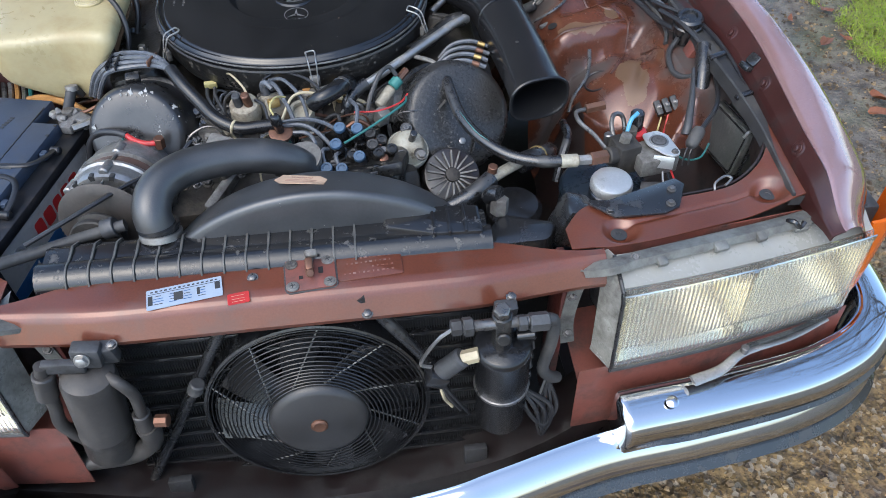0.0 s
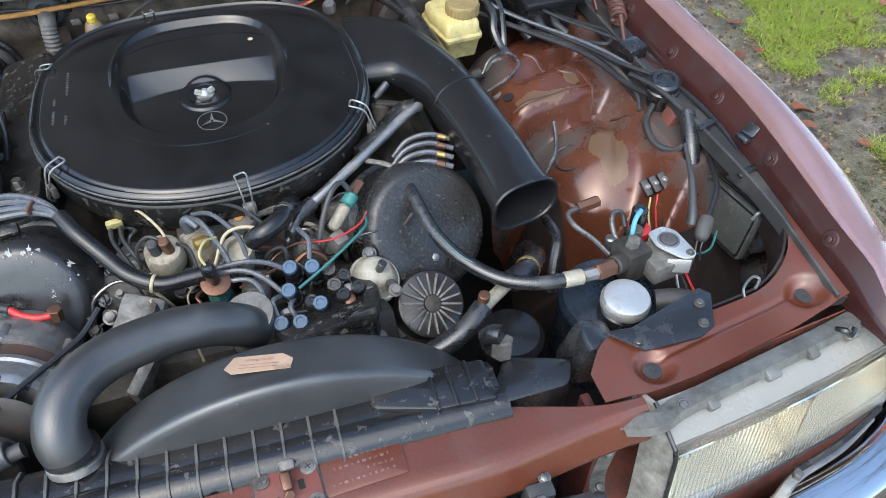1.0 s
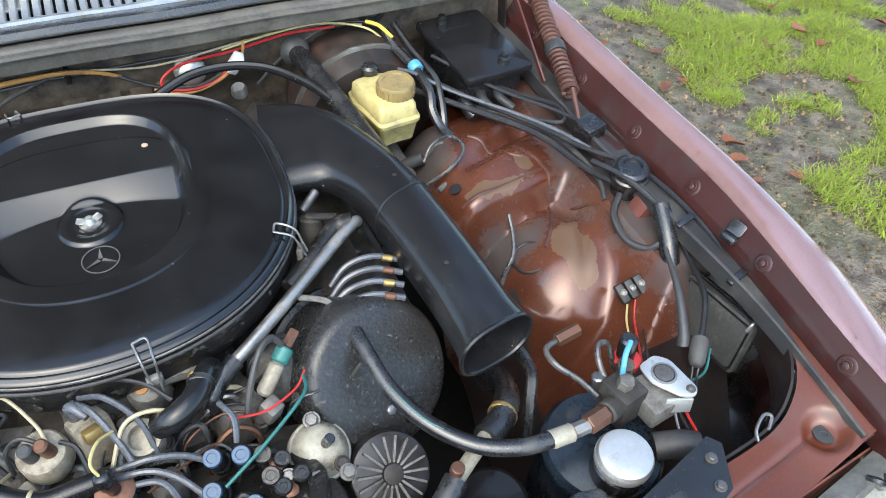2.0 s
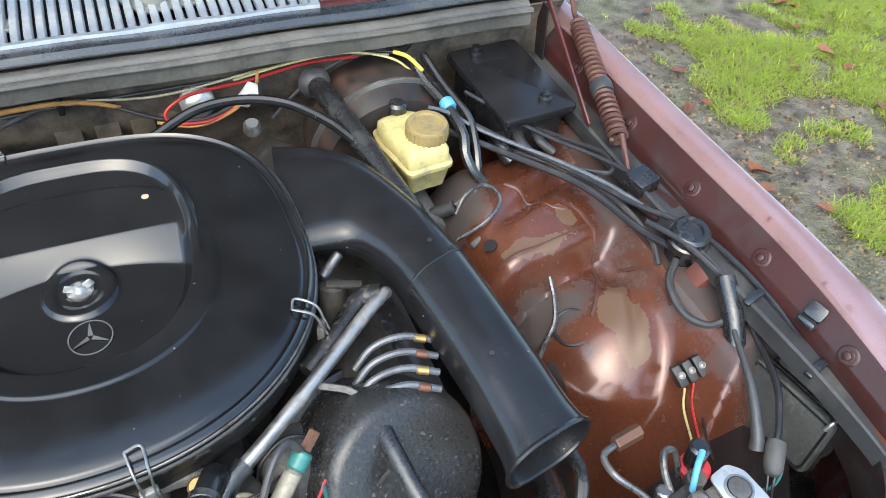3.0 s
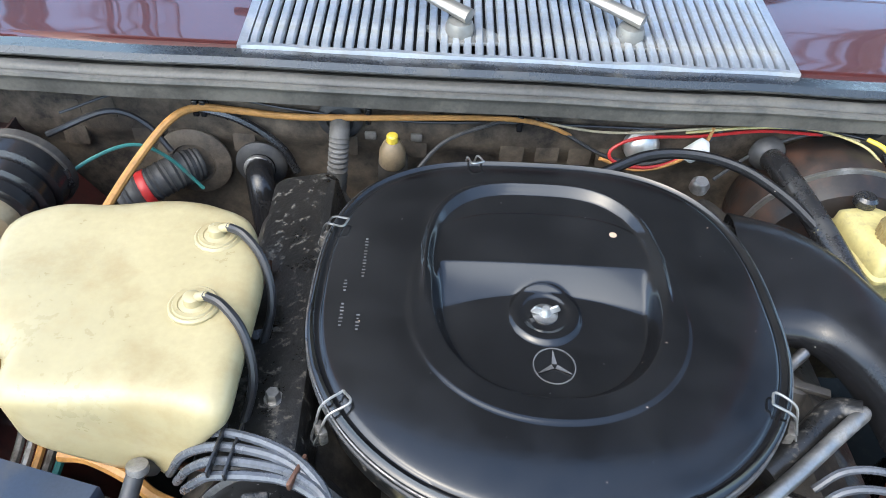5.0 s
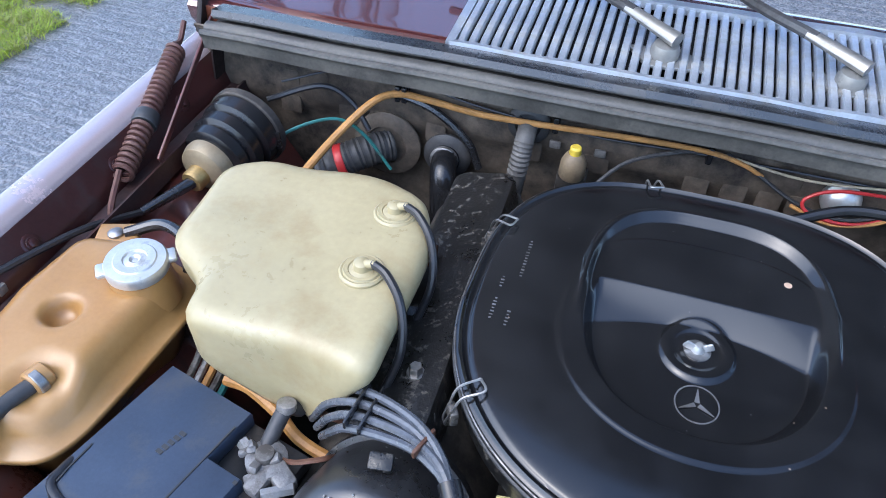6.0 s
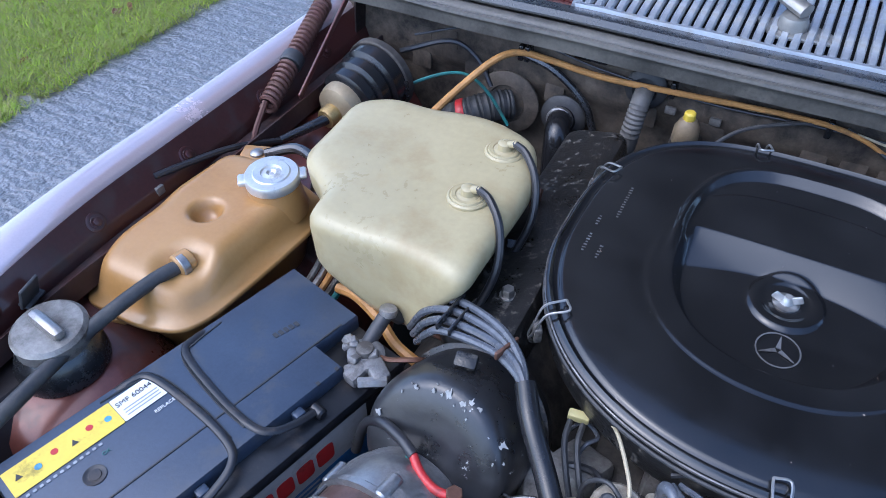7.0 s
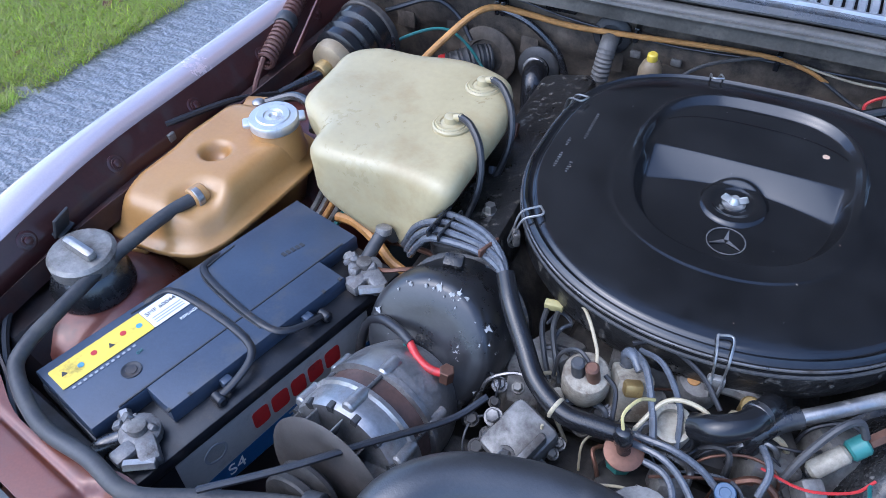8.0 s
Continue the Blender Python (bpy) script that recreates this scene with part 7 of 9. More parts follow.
part("teal_end", rod((0.152, 1.068, 0.842), (0.164, 1.078, 0.850), 0.0095, 14, 0.002), TEAL, coldv)
part("union", rod((0.164, 1.078, 0.850), (0.178, 1.090, 0.858), 0.006, 6, 0.001), COPPER, coldv)
part("foot", block((0.132, 1.035, 0.812), (0.02, 0.02, 0.03), 0.004, (20, 0, 30)), ALLOY, coldv)
part("lead", tube([(0.160, 1.076, 0.858), (0.150, 1.078, 0.872), (0.135, 1.065, 0.870), (0.118, 1.045, 0.846), (0.108, 1.03, 0.82)], 0.0036, 8), RUBBER_GREY, coldv)
solo("red_wire", tube([(0.09, 1.03, 0.828), (0.125, 1.022, 0.832), (0.16, 1.035, 0.834), (0.175, 1.05, 0.84)], 0.0014, 6), RED, "short red wire across the engine front", "wire")
yel = thing("yellow_connector", "small yellow plug on two dark leads", "connector", (-0.135, 1.125, 0.80))
part("plug", block((-0.135, 1.126, 0.834), (0.020, 0.009, 0.011), 0.002, (10, 0, 8)), YELLOWED, yel)
for dx in (-0.006, 0.006):
    part("lead", tube([(-0.135 + dx, 1.122, 0.830), (-0.132 + dx, 1.10, 0.828), (-0.120 + dx, 1.075, 0.82), (-0.108 + dx, 1.06, 0.80)], 0.003, 7), RUBBER_GREY, yel)
LEADS = [
    ([(-0.122, 1.128, 0.838), (-0.10, 1.11, 0.862), (-0.075, 1.07, 0.862), (-0.068, 1.052, 0.855)], 0.0018, CREAM_WIRE),
    ([(-0.108, 1.055, 0.815), (-0.105, 1.06, 0.845), (-0.088, 1.058, 0.862), (-0.070, 1.048, 0.856)], 0.0022, RUBBER_GREY),
    ([(-0.045, 1.09, 0.86), (-0.02, 1.095, 0.868), (0.02, 1.08, 0.862), (0.045, 1.055, 0.852)], 0.0024, WIRE_BLACK),
    ([(-0.042, 1.08, 0.862), (-0.025, 1.06, 0.866), (-0.008, 1.03, 0.846), (0.0, 1.01, 0.83)], 0.0034, LEAD_BLUE),
    ([(-0.036, 1.085, 0.860), (-0.012, 1.07, 0.868), (0.012, 1.045, 0.850), (0.02, 1.02, 0.825)], 0.0030, LEAD_BLUE),
    ([(-0.02, 1.015, 0.832), (0.0, 1.042, 0.856), (0.03, 1.045, 0.858), (0.055, 1.035, 0.842)], 0.0022, CREAM_WIRE),
    ([(-0.058, 1.05, 0.85), (-0.045, 1.04, 0.846), (-0.04, 1.02, 0.83), (-0.035, 1.0, 0.81)], 0.0024, WIRE_BLACK),
    ([(0.005, 0.985, 0.82), (0.03, 1.0, 0.815), (0.06, 1.015, 0.81), (0.09, 1.03, 0.80)], 0.0016, COPPER),
]
rndw = random.Random(12)
for k in range(34):
    x, y = rndw.uniform(-0.16, 0.19), rndw.uniform(0.965, 1.105)
    z = 0.800 + 0.012 * rndw.random() + 0.12 * (y - 1.03)
    a, d = rndw.uniform(0, 6.28), rndw.uniform(0.02, 0.05)
    pts = [(x, y, z - 0.03), (x + 0.3 * d * math.cos(a), y + 0.3 * d * math.sin(a), z), (x + d * math.cos(a + 0.4), y + 0.7 * d * math.sin(a + 0.4), z + rndw.uniform(-0.004, 0.012)),
           (x + 1.7 * d * math.cos(a + 0.9), y + d * math.sin(a + 0.9), z - 0.005), (x + 2 * d * math.cos(a + 1.1), y + 1.2 * d * math.sin(a + 1.1), z - 0.035)]
    LEADS.append((pts, rndw.choice((0.0013, 0.0016, 0.0022, 0.003, 0.0036)), (WIRE_BLACK, RUBBER_GREY, COPPER, WIRE_BLACK, LEAD_BLUE, DARK_STEEL, CREAM_WIRE)[k % 7]))
for pts, r, mat in LEADS:
    solo("engine_lead", tube(pts, r, 7), mat, "thin lead looped over the engine front", "wire", "engine leads")

# ignition leads, left bank
left_leads = thing("ignition_leads", "four grey ignition leads gathered into a thick black loom", "ignition leads", (-0.22, 1.12, 0.80))
for k in range(4):
    part("lead", tube([(-0.350 + 0.010 * k, 1.178 - 0.010 * k, 0.800 + 0.004 * k), (-0.325 + 0.008 * k, 1.176 - 0.013 * k, 0.846), (-0.280, 1.168 - 0.012 * k, 0.874 - 0.002 * k), (-0.228, 1.147 - 0.007 * k, 0.886 - 0.003 * k),
                       (-0.196, 1.122 - 0.004 * k, 0.886 - 0.004 * (k % 2)), (-0.178, 1.095, 0.880)], 0.0042, 8), LEAD_BLUE, left_leads)
for x, y in ((-0.268, 1.150), (-0.282, 1.152)):
    part("comb", block((x, y, 0.876), (0.003, 0.050, 0.010), 0.0015, (0, 0, -6)), BLACK_PLASTIC, left_leads)
part("tie", block((-0.212, 1.128, 0.885), (0.004, 0.03, 0.010), 0.002, (0, 0, -20)), COPPER, left_leads)
part("loom", tube([(-0.182, 1.102, 0.882), (-0.165, 1.076, 0.872), (-0.139, 1.048, 0.854), (-0.115, 1.022, 0.841), (-0.082, 1.006, 0.832), (-0.05, 1.006, 0.832), (-0.02, 1.008, 0.832)], 0.0100, 12), BLACK_GLOSS, left_leads, "thick glossy black sleeve")
part("cable_tie", lathe([(0.0104, 0), (0.0112, 0.001), (0.0112, 0.003), (0.0104, 0.004)], (-0.092, 1.008, 0.834), (1, -0.3, -0.2), 14), CREAM_WIRE, left_leads)
part("tie_tail", tube([(-0.096, 0.99, 0.826), (-0.094, 0.985, 0.80), (-0.09, 0.978, 0.775)], 0.0016, 5), CREAM_WIRE, left_leads)
# ignition leads, right bank, and the silver pipe before them
right_leads = thing("ignition_leads", "four grey ignition leads with brass ends beside the silver pipe", "ignition leads", (0.29, 1.13, 0.83))
for k in range(4):
    y = 1.165 - 0.019 * k
    x = 0.272 - 0.006 * k
    part("lead", tube([(x - 0.035, y - 0.005, 0.83), (x - 0.012, y + 0.003, 0.848), (x + 0.02, y + 0.001, 0.854), (x + 0.052, y - 0.010, 0.846)], 0.0038, 8), LEAD_BLUE, right_leads)
    part("end", rod((x + 0.03, y - 0.003, 0.852), (x + 0.042, y - 0.007, 0.849), 0.0046, 10, 0.001), COPPER if k % 2 else BRASS, right_leads)
pipe = thing("vent_pipe", "silver crossing pipe with a black rubber end", "pipe", (0.2, 1.15, 0.82))
part("pipe", tube([(0.100, 1.085, 0.832), (0.135, 1.105, 0.842), (0.20, 1.150, 0.856), (0.262, 1.196, 0.868), (0.284, 1.212, 0.870), (0.292, 1.220, 0.864)], 0.0072, 12), STEEL, pipe)
part("rubber_end", tube([(0.078, 1.06, 0.80), (0.082, 1.068, 0.822), (0.095, 1.08, 0.832), (0.112, 1.092, 0.836)], 0.0105, 12), RUBBER, pipe)
part("rubber_sleeve", tube([(0.288, 1.216, 0.868), (0.266, 1.222, 0.86), (0.226, 1.190, 0.85), (0.19, 1.165, 0.842)], 0.0125, 12), BLACK_SOOT, pipe)
part("thin_pipe", tube([(0.195, 1.142, 0.848), (0.222, 1.128, 0.845), (0.234, 1.11, 0.838), (0.222, 1.095, 0.83)], 0.0038, 7), ALLOY, pipe)
throttle = thing("throttle_link", "small dark throttle linkage under the snorkel", "linkage", (0.235, 1.255, 0.82))
part("body", rod((0.238, 1.245, 0.80), (0.246, 1.262, 0.852), 0.016, 14, 0.003), GRIME, throttle)
part("knob", rod((0.236, 1.270, 0.855), (0.262, 1.288, 0.868), 0.006, 10, 0.002), DARK_STEEL, throttle)
part("lever", block((0.256, 1.252, 0.856), (0.04, 0.01, 0.006), 0.002, (0, 0, -20)), GRIME, throttle)

# ---- alternator ----
alt = thing("alternator", "grimy silver alternator with a copper band and a red cable", "alternator", (-0.27, 0.97, 0.66))
A0, AX = Vector((-0.266, 0.902, 0.772)), Vector((0.12, 1.0, -0.16)).normalized()
part("front_plate", lathe([(0.040, 0), (0.064, 0.004), (0.067, 0.010), (0.068, 0.014), (0.068, 0.031), (0.0715, 0.033), (0.0715, 0.038), (0.064, 0.039)], A0, AX, 36), ALT_ALLOY, alt)
for k in range(14):
    m = Matrix.Translation(A0 + AX * 0.0045) @ AX.to_track_quat("Z", "Y").to_matrix().to_4x4() @ pose(0, 0, 0, 0, 0, 360 * k / 14)
    part("air_slot", prism(rounded(0.010, 0.007, 0.002, 2), -0.002, 0.006, 0, m @ pose(0.0625, 0, 0, 0, 10, 0)), BLACK_PRINT, alt, "dark cooling slot" if k == 0 else "")
STATOR = material("brown_stator", (0.10, 0.058, 0.046), 0.42, 0.2, 0.3, 22, 200, 0.3, dirt=(0.035, 0.028, 0.024), dirt_at=0.56, dirt_scale=24)
part("stator", lathe([(0.063, 0.036), (0.0655, 0.038), (0.0655, 0.060), (0.063, 0.062)], A0, AX, 32), STATOR, alt, "brown stator band")
part("rear_shell", lathe([(0.064, 0.060), (0.0715, 0.061), (0.0715, 0.067), (0.069, 0.069), (0.069, 0.090), (0.066, 0.104), (0.056, 0.128), (0.03, 0.136)], A0, AX, 32), ALT_ALLOY, alt)
part("pulley", lathe([(0.034, -0.066), (0.036, -0.064), (0.036, -0.058), (0.026, -0.052), (0.036, -0.046), (0.036, -0.042), (0.024, -0.034)], A0, AX, 28), GRIME, alt)
FAN_PLATE = material("grimy_fan_plate", (0.065, 0.058, 0.052), 0.5, 0.35, 0.3, 30, 220, 0.4, dirt=(0.04, 0.032, 0.028), dirt_at=0.54, dirt_scale=30)
part("fan_disc", lathe([(0.026, -0.0265), (0.050, -0.0255), (0.0650, -0.023), (0.0680, -0.0205), (0.0655, -0.0195)], A0, AX, 40), FAN_PLATE, alt, "dull grimy round fan plate")
for k in range(12):
    a = 360 * k / 12
    m = Matrix.Translation(A0) @ AX.to_track_quat("Z", "Y").to_matrix().to_4x4() @ pose(0, 0, -0.010, 0, 0, a)
    part("fan_fin", prism(rounded(0.026, 0.0022, 0.0008, 1), -0.010, 0.010, 0, m @ pose(0.050, 0, 0, 0, 0, 18)), ALLOY, alt)
part("shaft_boss", lathe([(0.034, -0.026), (0.034, 0.002)], A0, AX, 20), GRIME, alt)
for k in range(6):
    a = 2 * math.pi * k / 6 + 0.3
    side = AX.orthogonal().normalized()
    other = AX.cross(side)
    q = A0 + (side * math.cos(a) + other * math.sin(a)) * 0.067
    part("lug", rod(q + AX * 0.008, q + AX * 0.037, 0.0072, 12, 0.002), ALT_ALLOY, alt)
    part("lug", rod(q + AX * 0.061, q + AX * 0.088, 0.0072, 12, 0.002), ALT_ALLOY, alt)
    part("tie_bolt", rod(q + AX * 0.030, q + AX * 0.066, 0.0024, 8, 0.0005), DARK_STEEL, alt)
part("warning_patch", block((-0.213, 0.975, 0.797), (0.016, 0.020, 0.0012), 0.0004, (10, 48, 5)), ORANGE_WIRE, alt, "faded orange patch")
red_cable = thing("charging_cable", "black cable with a red sleeve behind the alternator", "cable", (-0.24, 1.03, 0.75))
part("cable", tube([(-0.335, 1.045, 0.74), (-0.322, 1.048, 0.79), (-0.300, 1.045, 0.815), (-0.272, 1.035, 0.822), (-0.252, 1.025, 0.822)], 0.0055, 10), WIRE_BLACK, red_cable)
part("red_sleeve", tube([(-0.254, 1.026, 0.822), (-0.238, 1.014, 0.818), (-0.220, 1.008, 0.816), (-0.202, 1.010, 0.816)], 0.0044, 10), RED, red_cable, "bright red sleeve")
part("teal_wire", tube([(-0.262, 1.03, 0.815), (-0.245, 1.0, 0.808), (-0.225, 0.99, 0.80), (-0.21, 0.995, 0.79)], 0.0014, 6), TEAL_WIRE, red_cable)
part("bolt", rod((-0.205, 1.010, 0.806), (-0.203, 1.010, 0.824), 0.008, 6, 0.001), COPPER, red_cable)
solo("bonnet_cable", tube([(-0.155, 1.0, 0.82), (-0.18, 0.965, 0.812), (-0.23, 0.905, 0.825), (-0.28, 0.85, 0.83), (-0.34, 0.80, 0.826)], 0.0035, 7), WIRE_BLACK, "thin black cable crossing before the alternator", "cable")


# ---- left side: battery and tanks ----
bat = thing("battery", "dark car battery with a painted blue-grey sky sheen on its cover, carrying handles and worn labels", "battery", (-0.46, 0.99, 0.61))
BM = pose(-0.457, 0.984, 0.0, 0, 0, -14)


def bat_block(x, y, z, sx, sy, sz, bev=0.003):
    bm = block((x, y, z), (sx, sy, sz), bev)
    bmesh.ops.transform(bm, matrix=BM, verts=bm.verts)
    return bm


part("case", bat_block(0, 0, 0.695, 0.172, 0.350, 0.17, 0.004), BATTERY_BLACK, bat)
part("ledge", bat_block(0, 0, 0.782, 0.178, 0.356, 0.018, 0.003), BATTERY_BLACK, bat)
bm = prism([(-0.088, -0.176), (0.02, -0.176), (0.02, -0.115), (0.060, -0.115), (0.060, 0.118), (0.02, 0.118), (0.02, 0.176), (-0.088, 0.176)], 0.789, 0.812, 0.003, BM)
cover = part("cover", bm, BATTERY_COVER_SHEEN, bat, "raised cover with cut-out corners")
part("centre_line", bat_block(0.018, 0.075, 0.8125, 0.0016, 0.16, 0.0012, 0), BLACK_PRINT, cover)
part("centre_line", bat_block(0.018, -0.075, 0.8125, 0.0016, 0.14, 0.0012, 0), BLACK_PRINT, cover)
for s in (1, -1):
    pts = [(-0.084, s * 0.066, 0.806), (-0.082, s * 0.040, 0.812), (-0.070, s * 0.020, 0.8135), (0.0, s * 0.012, 0.8135), (0.050, s * 0.013, 0.813), (0.068, s * 0.024, 0.810), (0.074, s * 0.048, 0.804), (0.074, s * 0.075, 0.798)]
    h = part("handle", tube([BM @ Vector(p) for p in pts], 0.0044, 10, flat=0.6), BATTERY_BLACK, bat, "folded carrying handle")
    part("handle_pivot", rod(BM @ Vector((0.066, s * 0.072, 0.797)), BM @ Vector((0.082, s * 0.072, 0.797)), 0.0060, 14, 0.002), BATTERY_BLACK, h)
for y in (0.055, -0.15, 0.15, -0.055):
    part("latch", bat_block(0.066, y, 0.800, 0.010, 0.012, 0.012, 0.002), BATTERY_COVER_SHEEN, cover)
part("vent_plug", lathe([(0.0105, 0), (0.0105, 0.0010), (0.0095, 0.0010), (0.008, 0.0002), (0.006, 0.0002), (0.0055, 0.001), (0.002, 0.001)], BM @ Vector((-0.012, -0.112, 0.8122)), (0, 0, 1), 24), BATTERY_BLACK, cover, "round charge indicator")
for s in (1, -1):
    pts = [(-0.080, s * 0.070, 0.8122), (-0.076, s * 0.034, 0.8128), (-0.066, s * 0.014, 0.8128), (0.0, s * 0.0065, 0.8128), (0.046, s * 0.0075, 0.8126)]
    part("groove", tube([BM @ Vector(p) for p in pts], 0.0012, 5), BLACK_PRINT, cover, "dark groove")
part("groove", bat_block(-0.0885, 0.0, 0.8005, 0.0014, 0.345, 0.0016, 0), BLACK_PRINT, cover)
for y in (-0.165, -0.13, 0.125, 0.16):
    part("notch", bat_block(0.0585, y * 0.7, 0.8118, 0.004, 0.0035, 0.0022, 0), BLACK_PRINT, cover)
# top label
TL = BM @ pose(-0.058, -0.095, 0.8126)
yl = part("warning_label", prism(rounded(0.032, 0.105, 0.001, 1), 0, 0.0004, 0, TL @ pose(0, -0.022, 0)), YELLOW, bat, "yellow warning strip")
wl = part("type_label", prism(rounded(0.032, 0.046, 0.001, 1), 0, 0.0004, 0, TL @ pose(0, 0.054, 0)), WHITE_LABEL, bat, "white type label")
writing("type_word", "SMF 60044", 0.0085, BLACK_PRINT, wl, TL @ pose(-0.006, 0.052, 0.0007, 0, 0, 90))
for k in range(3):
    part("print", prism(rounded(0.0014, 0.036, 0.0003, 1), 0.0006, 0.0008, 0, TL @ pose(0.003 + 0.004 * k, 0.054, 0)), GREY_PRINT, wl)
for k in range(6):
    c = TL @ pose(-0.003 + 0.004 * (k % 2), -0.064 + 0.017 * k, 0.0006)
    if k % 3 == 0:
        part("symbol", prism([(-0.0034, -0.0034), (0.0034, 0.0), (-0.0034, 0.0034)], 0, 0.0003, 0, c @ pose(0, 0, 0, 0, 0, 180)), BLACK_PRINT, yl)
    else:
        part("symbol", prism([(0.0034 * math.cos(a), 0.0034 * math.sin(a)) for a in [2 * math.pi * i / 16 for i in range(16)]], 0, 0.0003, 0, c), CYAN if k % 2 else RED, yl)
for k in range(12):
    part("print", prism(rounded(0.0028, 0.0034, 0.0005, 1), 0, 0.0004, 0, TL @ pose(0.021, -0.066 + 0.0062 * k, 0.0)), GREY_PRINT, cover)
writing("word", "REPLACE", 0.0055, WHITE_LABEL, cover, TL @ pose(0.027, 0.066, 0.0003, 0, 0, 90))
writing("word", "OK", 0.0055, TEAL, cover, TL @ pose(0.032, 0.002, 0.0003, 0, 0, 90))
for k in range(5):
    part("embossing", prism(rounded(0.007, 0.0042, 0.0006, 1), 0, 0.0005, 0, BM @ pose(-0.022 + 0.001 * k, 0.098 + 0.0062 * k, 0.8124)), BLACK_PRINT, cover)
# side label
SM = BM @ pose(0.0868, 0.0, 0.70, 90, 0, 90)
sl = part("side_label", prism(rounded(0.262, 0.088, 0.003, 2), 0, 0.0006, 0, SM @ pose(-0.010, 0.030, 0)), SIDE_LABEL, bat, "silvery white side label")
part("blue_band", prism([(-0.141, -0.013), (0.121, -0.013), (0.121, 0.020), (0.0, 0.018), (-0.09, 0.014), (-0.141, 0.010)], 0.0007, 0.001, 0, SM), BLUE_PRINT, sl, "blue band")
x = -0.052
for k, w in enumerate((0.021, 0.023, 0.020, 0.021, 0.022)):
    part("red_mark", prism(rounded(w, 0.027, 0.005, 3), 0.0007, 0.001, 0, SM @ pose(x + w / 2, 0.044, 0)), RED, sl, "plain red mark")
    x += w + 0.0045
writing("grade_word", "S4", 0.024, WHITE_LABEL, sl, SM @ pose(-0.085, 0.001, 0.0012))
for k in range(3):
    part("print", prism(rounded(0.06, 0.0035, 0.0008, 1), 0.0012, 0.0014, 0, SM @ pose(0.02, 0.013 - 0.008 * k, 0)), GREY_PRINT, sl)
part("ring_mark", lathe([(0.014, 0.0006), (0.014, 0.001), (0.011, 0.001), (0.011, 0.0006)], SM @ Vector((-0.10, 0.045, 0)), SM.to_3x3() @ Vector((0, 0, 1)), 24), GREY_PRINT, sl)


CRUST = material("corroded_lead", (0.20, 0.195, 0.19), 0.5, 0.5, 0.3, 60, 300, 0.6, 0.001, dirt=(0.07, 0.06, 0.05), dirt_at=0.55, dirt_scale=60)


def terminal(x, y, s):
    t = thing("battery_clamp", "corroded grey battery terminal clamp with its cable", "battery clamp", BM @ Vector((x, y, 0.79)), "battery clamps")
    q = BM @ Vector((x, y, 0.792))
    part("post", lathe([(0.011, 0), (0.010, 0.018), (0.009, 0.024), (0.006, 0.025)], q, (0, 0, 1), 16), ALLOY, t)
    part("collar", lathe([(0.018, 0), (0.020, 0.003), (0.020, 0.013), (0.016, 0.016), (0.0105, 0.016)], q + Vector((0, 0, 0.002)), (0.05, 0, 1), 18), CRUST, t)
    part("jaw", block(q + Vector((0.022, -0.012, 0.010)), (0.028, 0.020, 0.018), 0.004, (0, 5, -35)), CRUST, t)
    part("jaw", block(q + Vector((0.004, -0.024, 0.010)), (0.018, 0.024, 0.016), 0.004, (5, 0, -15)), CRUST, t)
    part("bolt", rod(q + Vector((0.012, -0.034, 0.012)), q + Vector((0.038, -0.018, 0.012)), 0.006, 6, 0.001), STEEL, t)
    part("bolt", rod(q + Vector((-0.02, 0.004, 0.012)), q + Vector((-0.03, 0.010, 0.013)), 0.007, 6, 0.001), STEEL, t)
    rnd = random.Random(int(1000 * abs(y)))
    for _ in range(9):
        a, rr = rnd.uniform(0, 6.283), rnd.uniform(0.008, 0.024)
        part("crust", block(q + Vector((rr * math.cos(a), rr * math.sin(a) - 0.006, rnd.uniform(0.006, 0.022))), (rnd.uniform(0.006, 0.014), rnd.uniform(0.006, 0.012), rnd.uniform(0.005, 0.010)), 0.0025, (rnd.uniform(-30, 30), rnd.uniform(-30, 30), rnd.uniform(0, 90))), CRUST, t)
    return t, q


tb, q = terminal(0.062, 0.148, 1)
part("cable", tube([q + Vector((-0.006, 0.012, 0.012)), q + Vector((-0.004, 0.032, 0.022)), q + Vector((0.0, 0.048, 0.03)), q + Vector((0.006, 0.060, 0.014))], 0.0080, 12), RUBBER_GREY, tb)
part("cable_end", lathe([(0.0095, 0), (0.010, 0.003), (0.0095, 0.008), (0.006, 0.009)], q + Vector((0.0, 0.046, 0.030)), (0, 0.3, 1), 14), STEEL, tb)
tf, q = terminal(0.052, -0.146, -1)
part("cable", tube([q + Vector((-0.014, -0.01, 0.008)), q + Vector((-0.03, -0.03, 0.0)), q + Vector((-0.03, -0.05, -0.04))], 0.009, 12), RUBBER, tf)
solo("brown_wire", tube([(-0.375, 1.125, 0.80), (-0.34, 1.115, 0.808), (-0.315, 1.12, 0.815), (-0.302, 1.13, 0.812), (-0.305, 1.145, 0.79)], 0.0028, 6), COPPER, "thin brown wire from the rear battery clamp", "wire")
solo("braided_strap", tube([(-0.45, 1.19, 0.79), (-0.42, 1.185, 0.795), (-0.38, 1.17, 0.79), (-0.35, 1.155, 0.78), (-0.31, 1.15, 0.77), (-0.27, 1.16, 0.76)], 0.0065, 8), ORANGE_WIRE, "braided brown earth strap behind the battery", "cable")
solo("braided_strap", tube([(-0.40, 1.20, 0.76), (-0.35, 1.19, 0.78), (-0.31, 1.185, 0.785), (-0.28, 1.18, 0.79)], 0.004, 7), COPPER, "dark red wire under the cream tank", "cable")
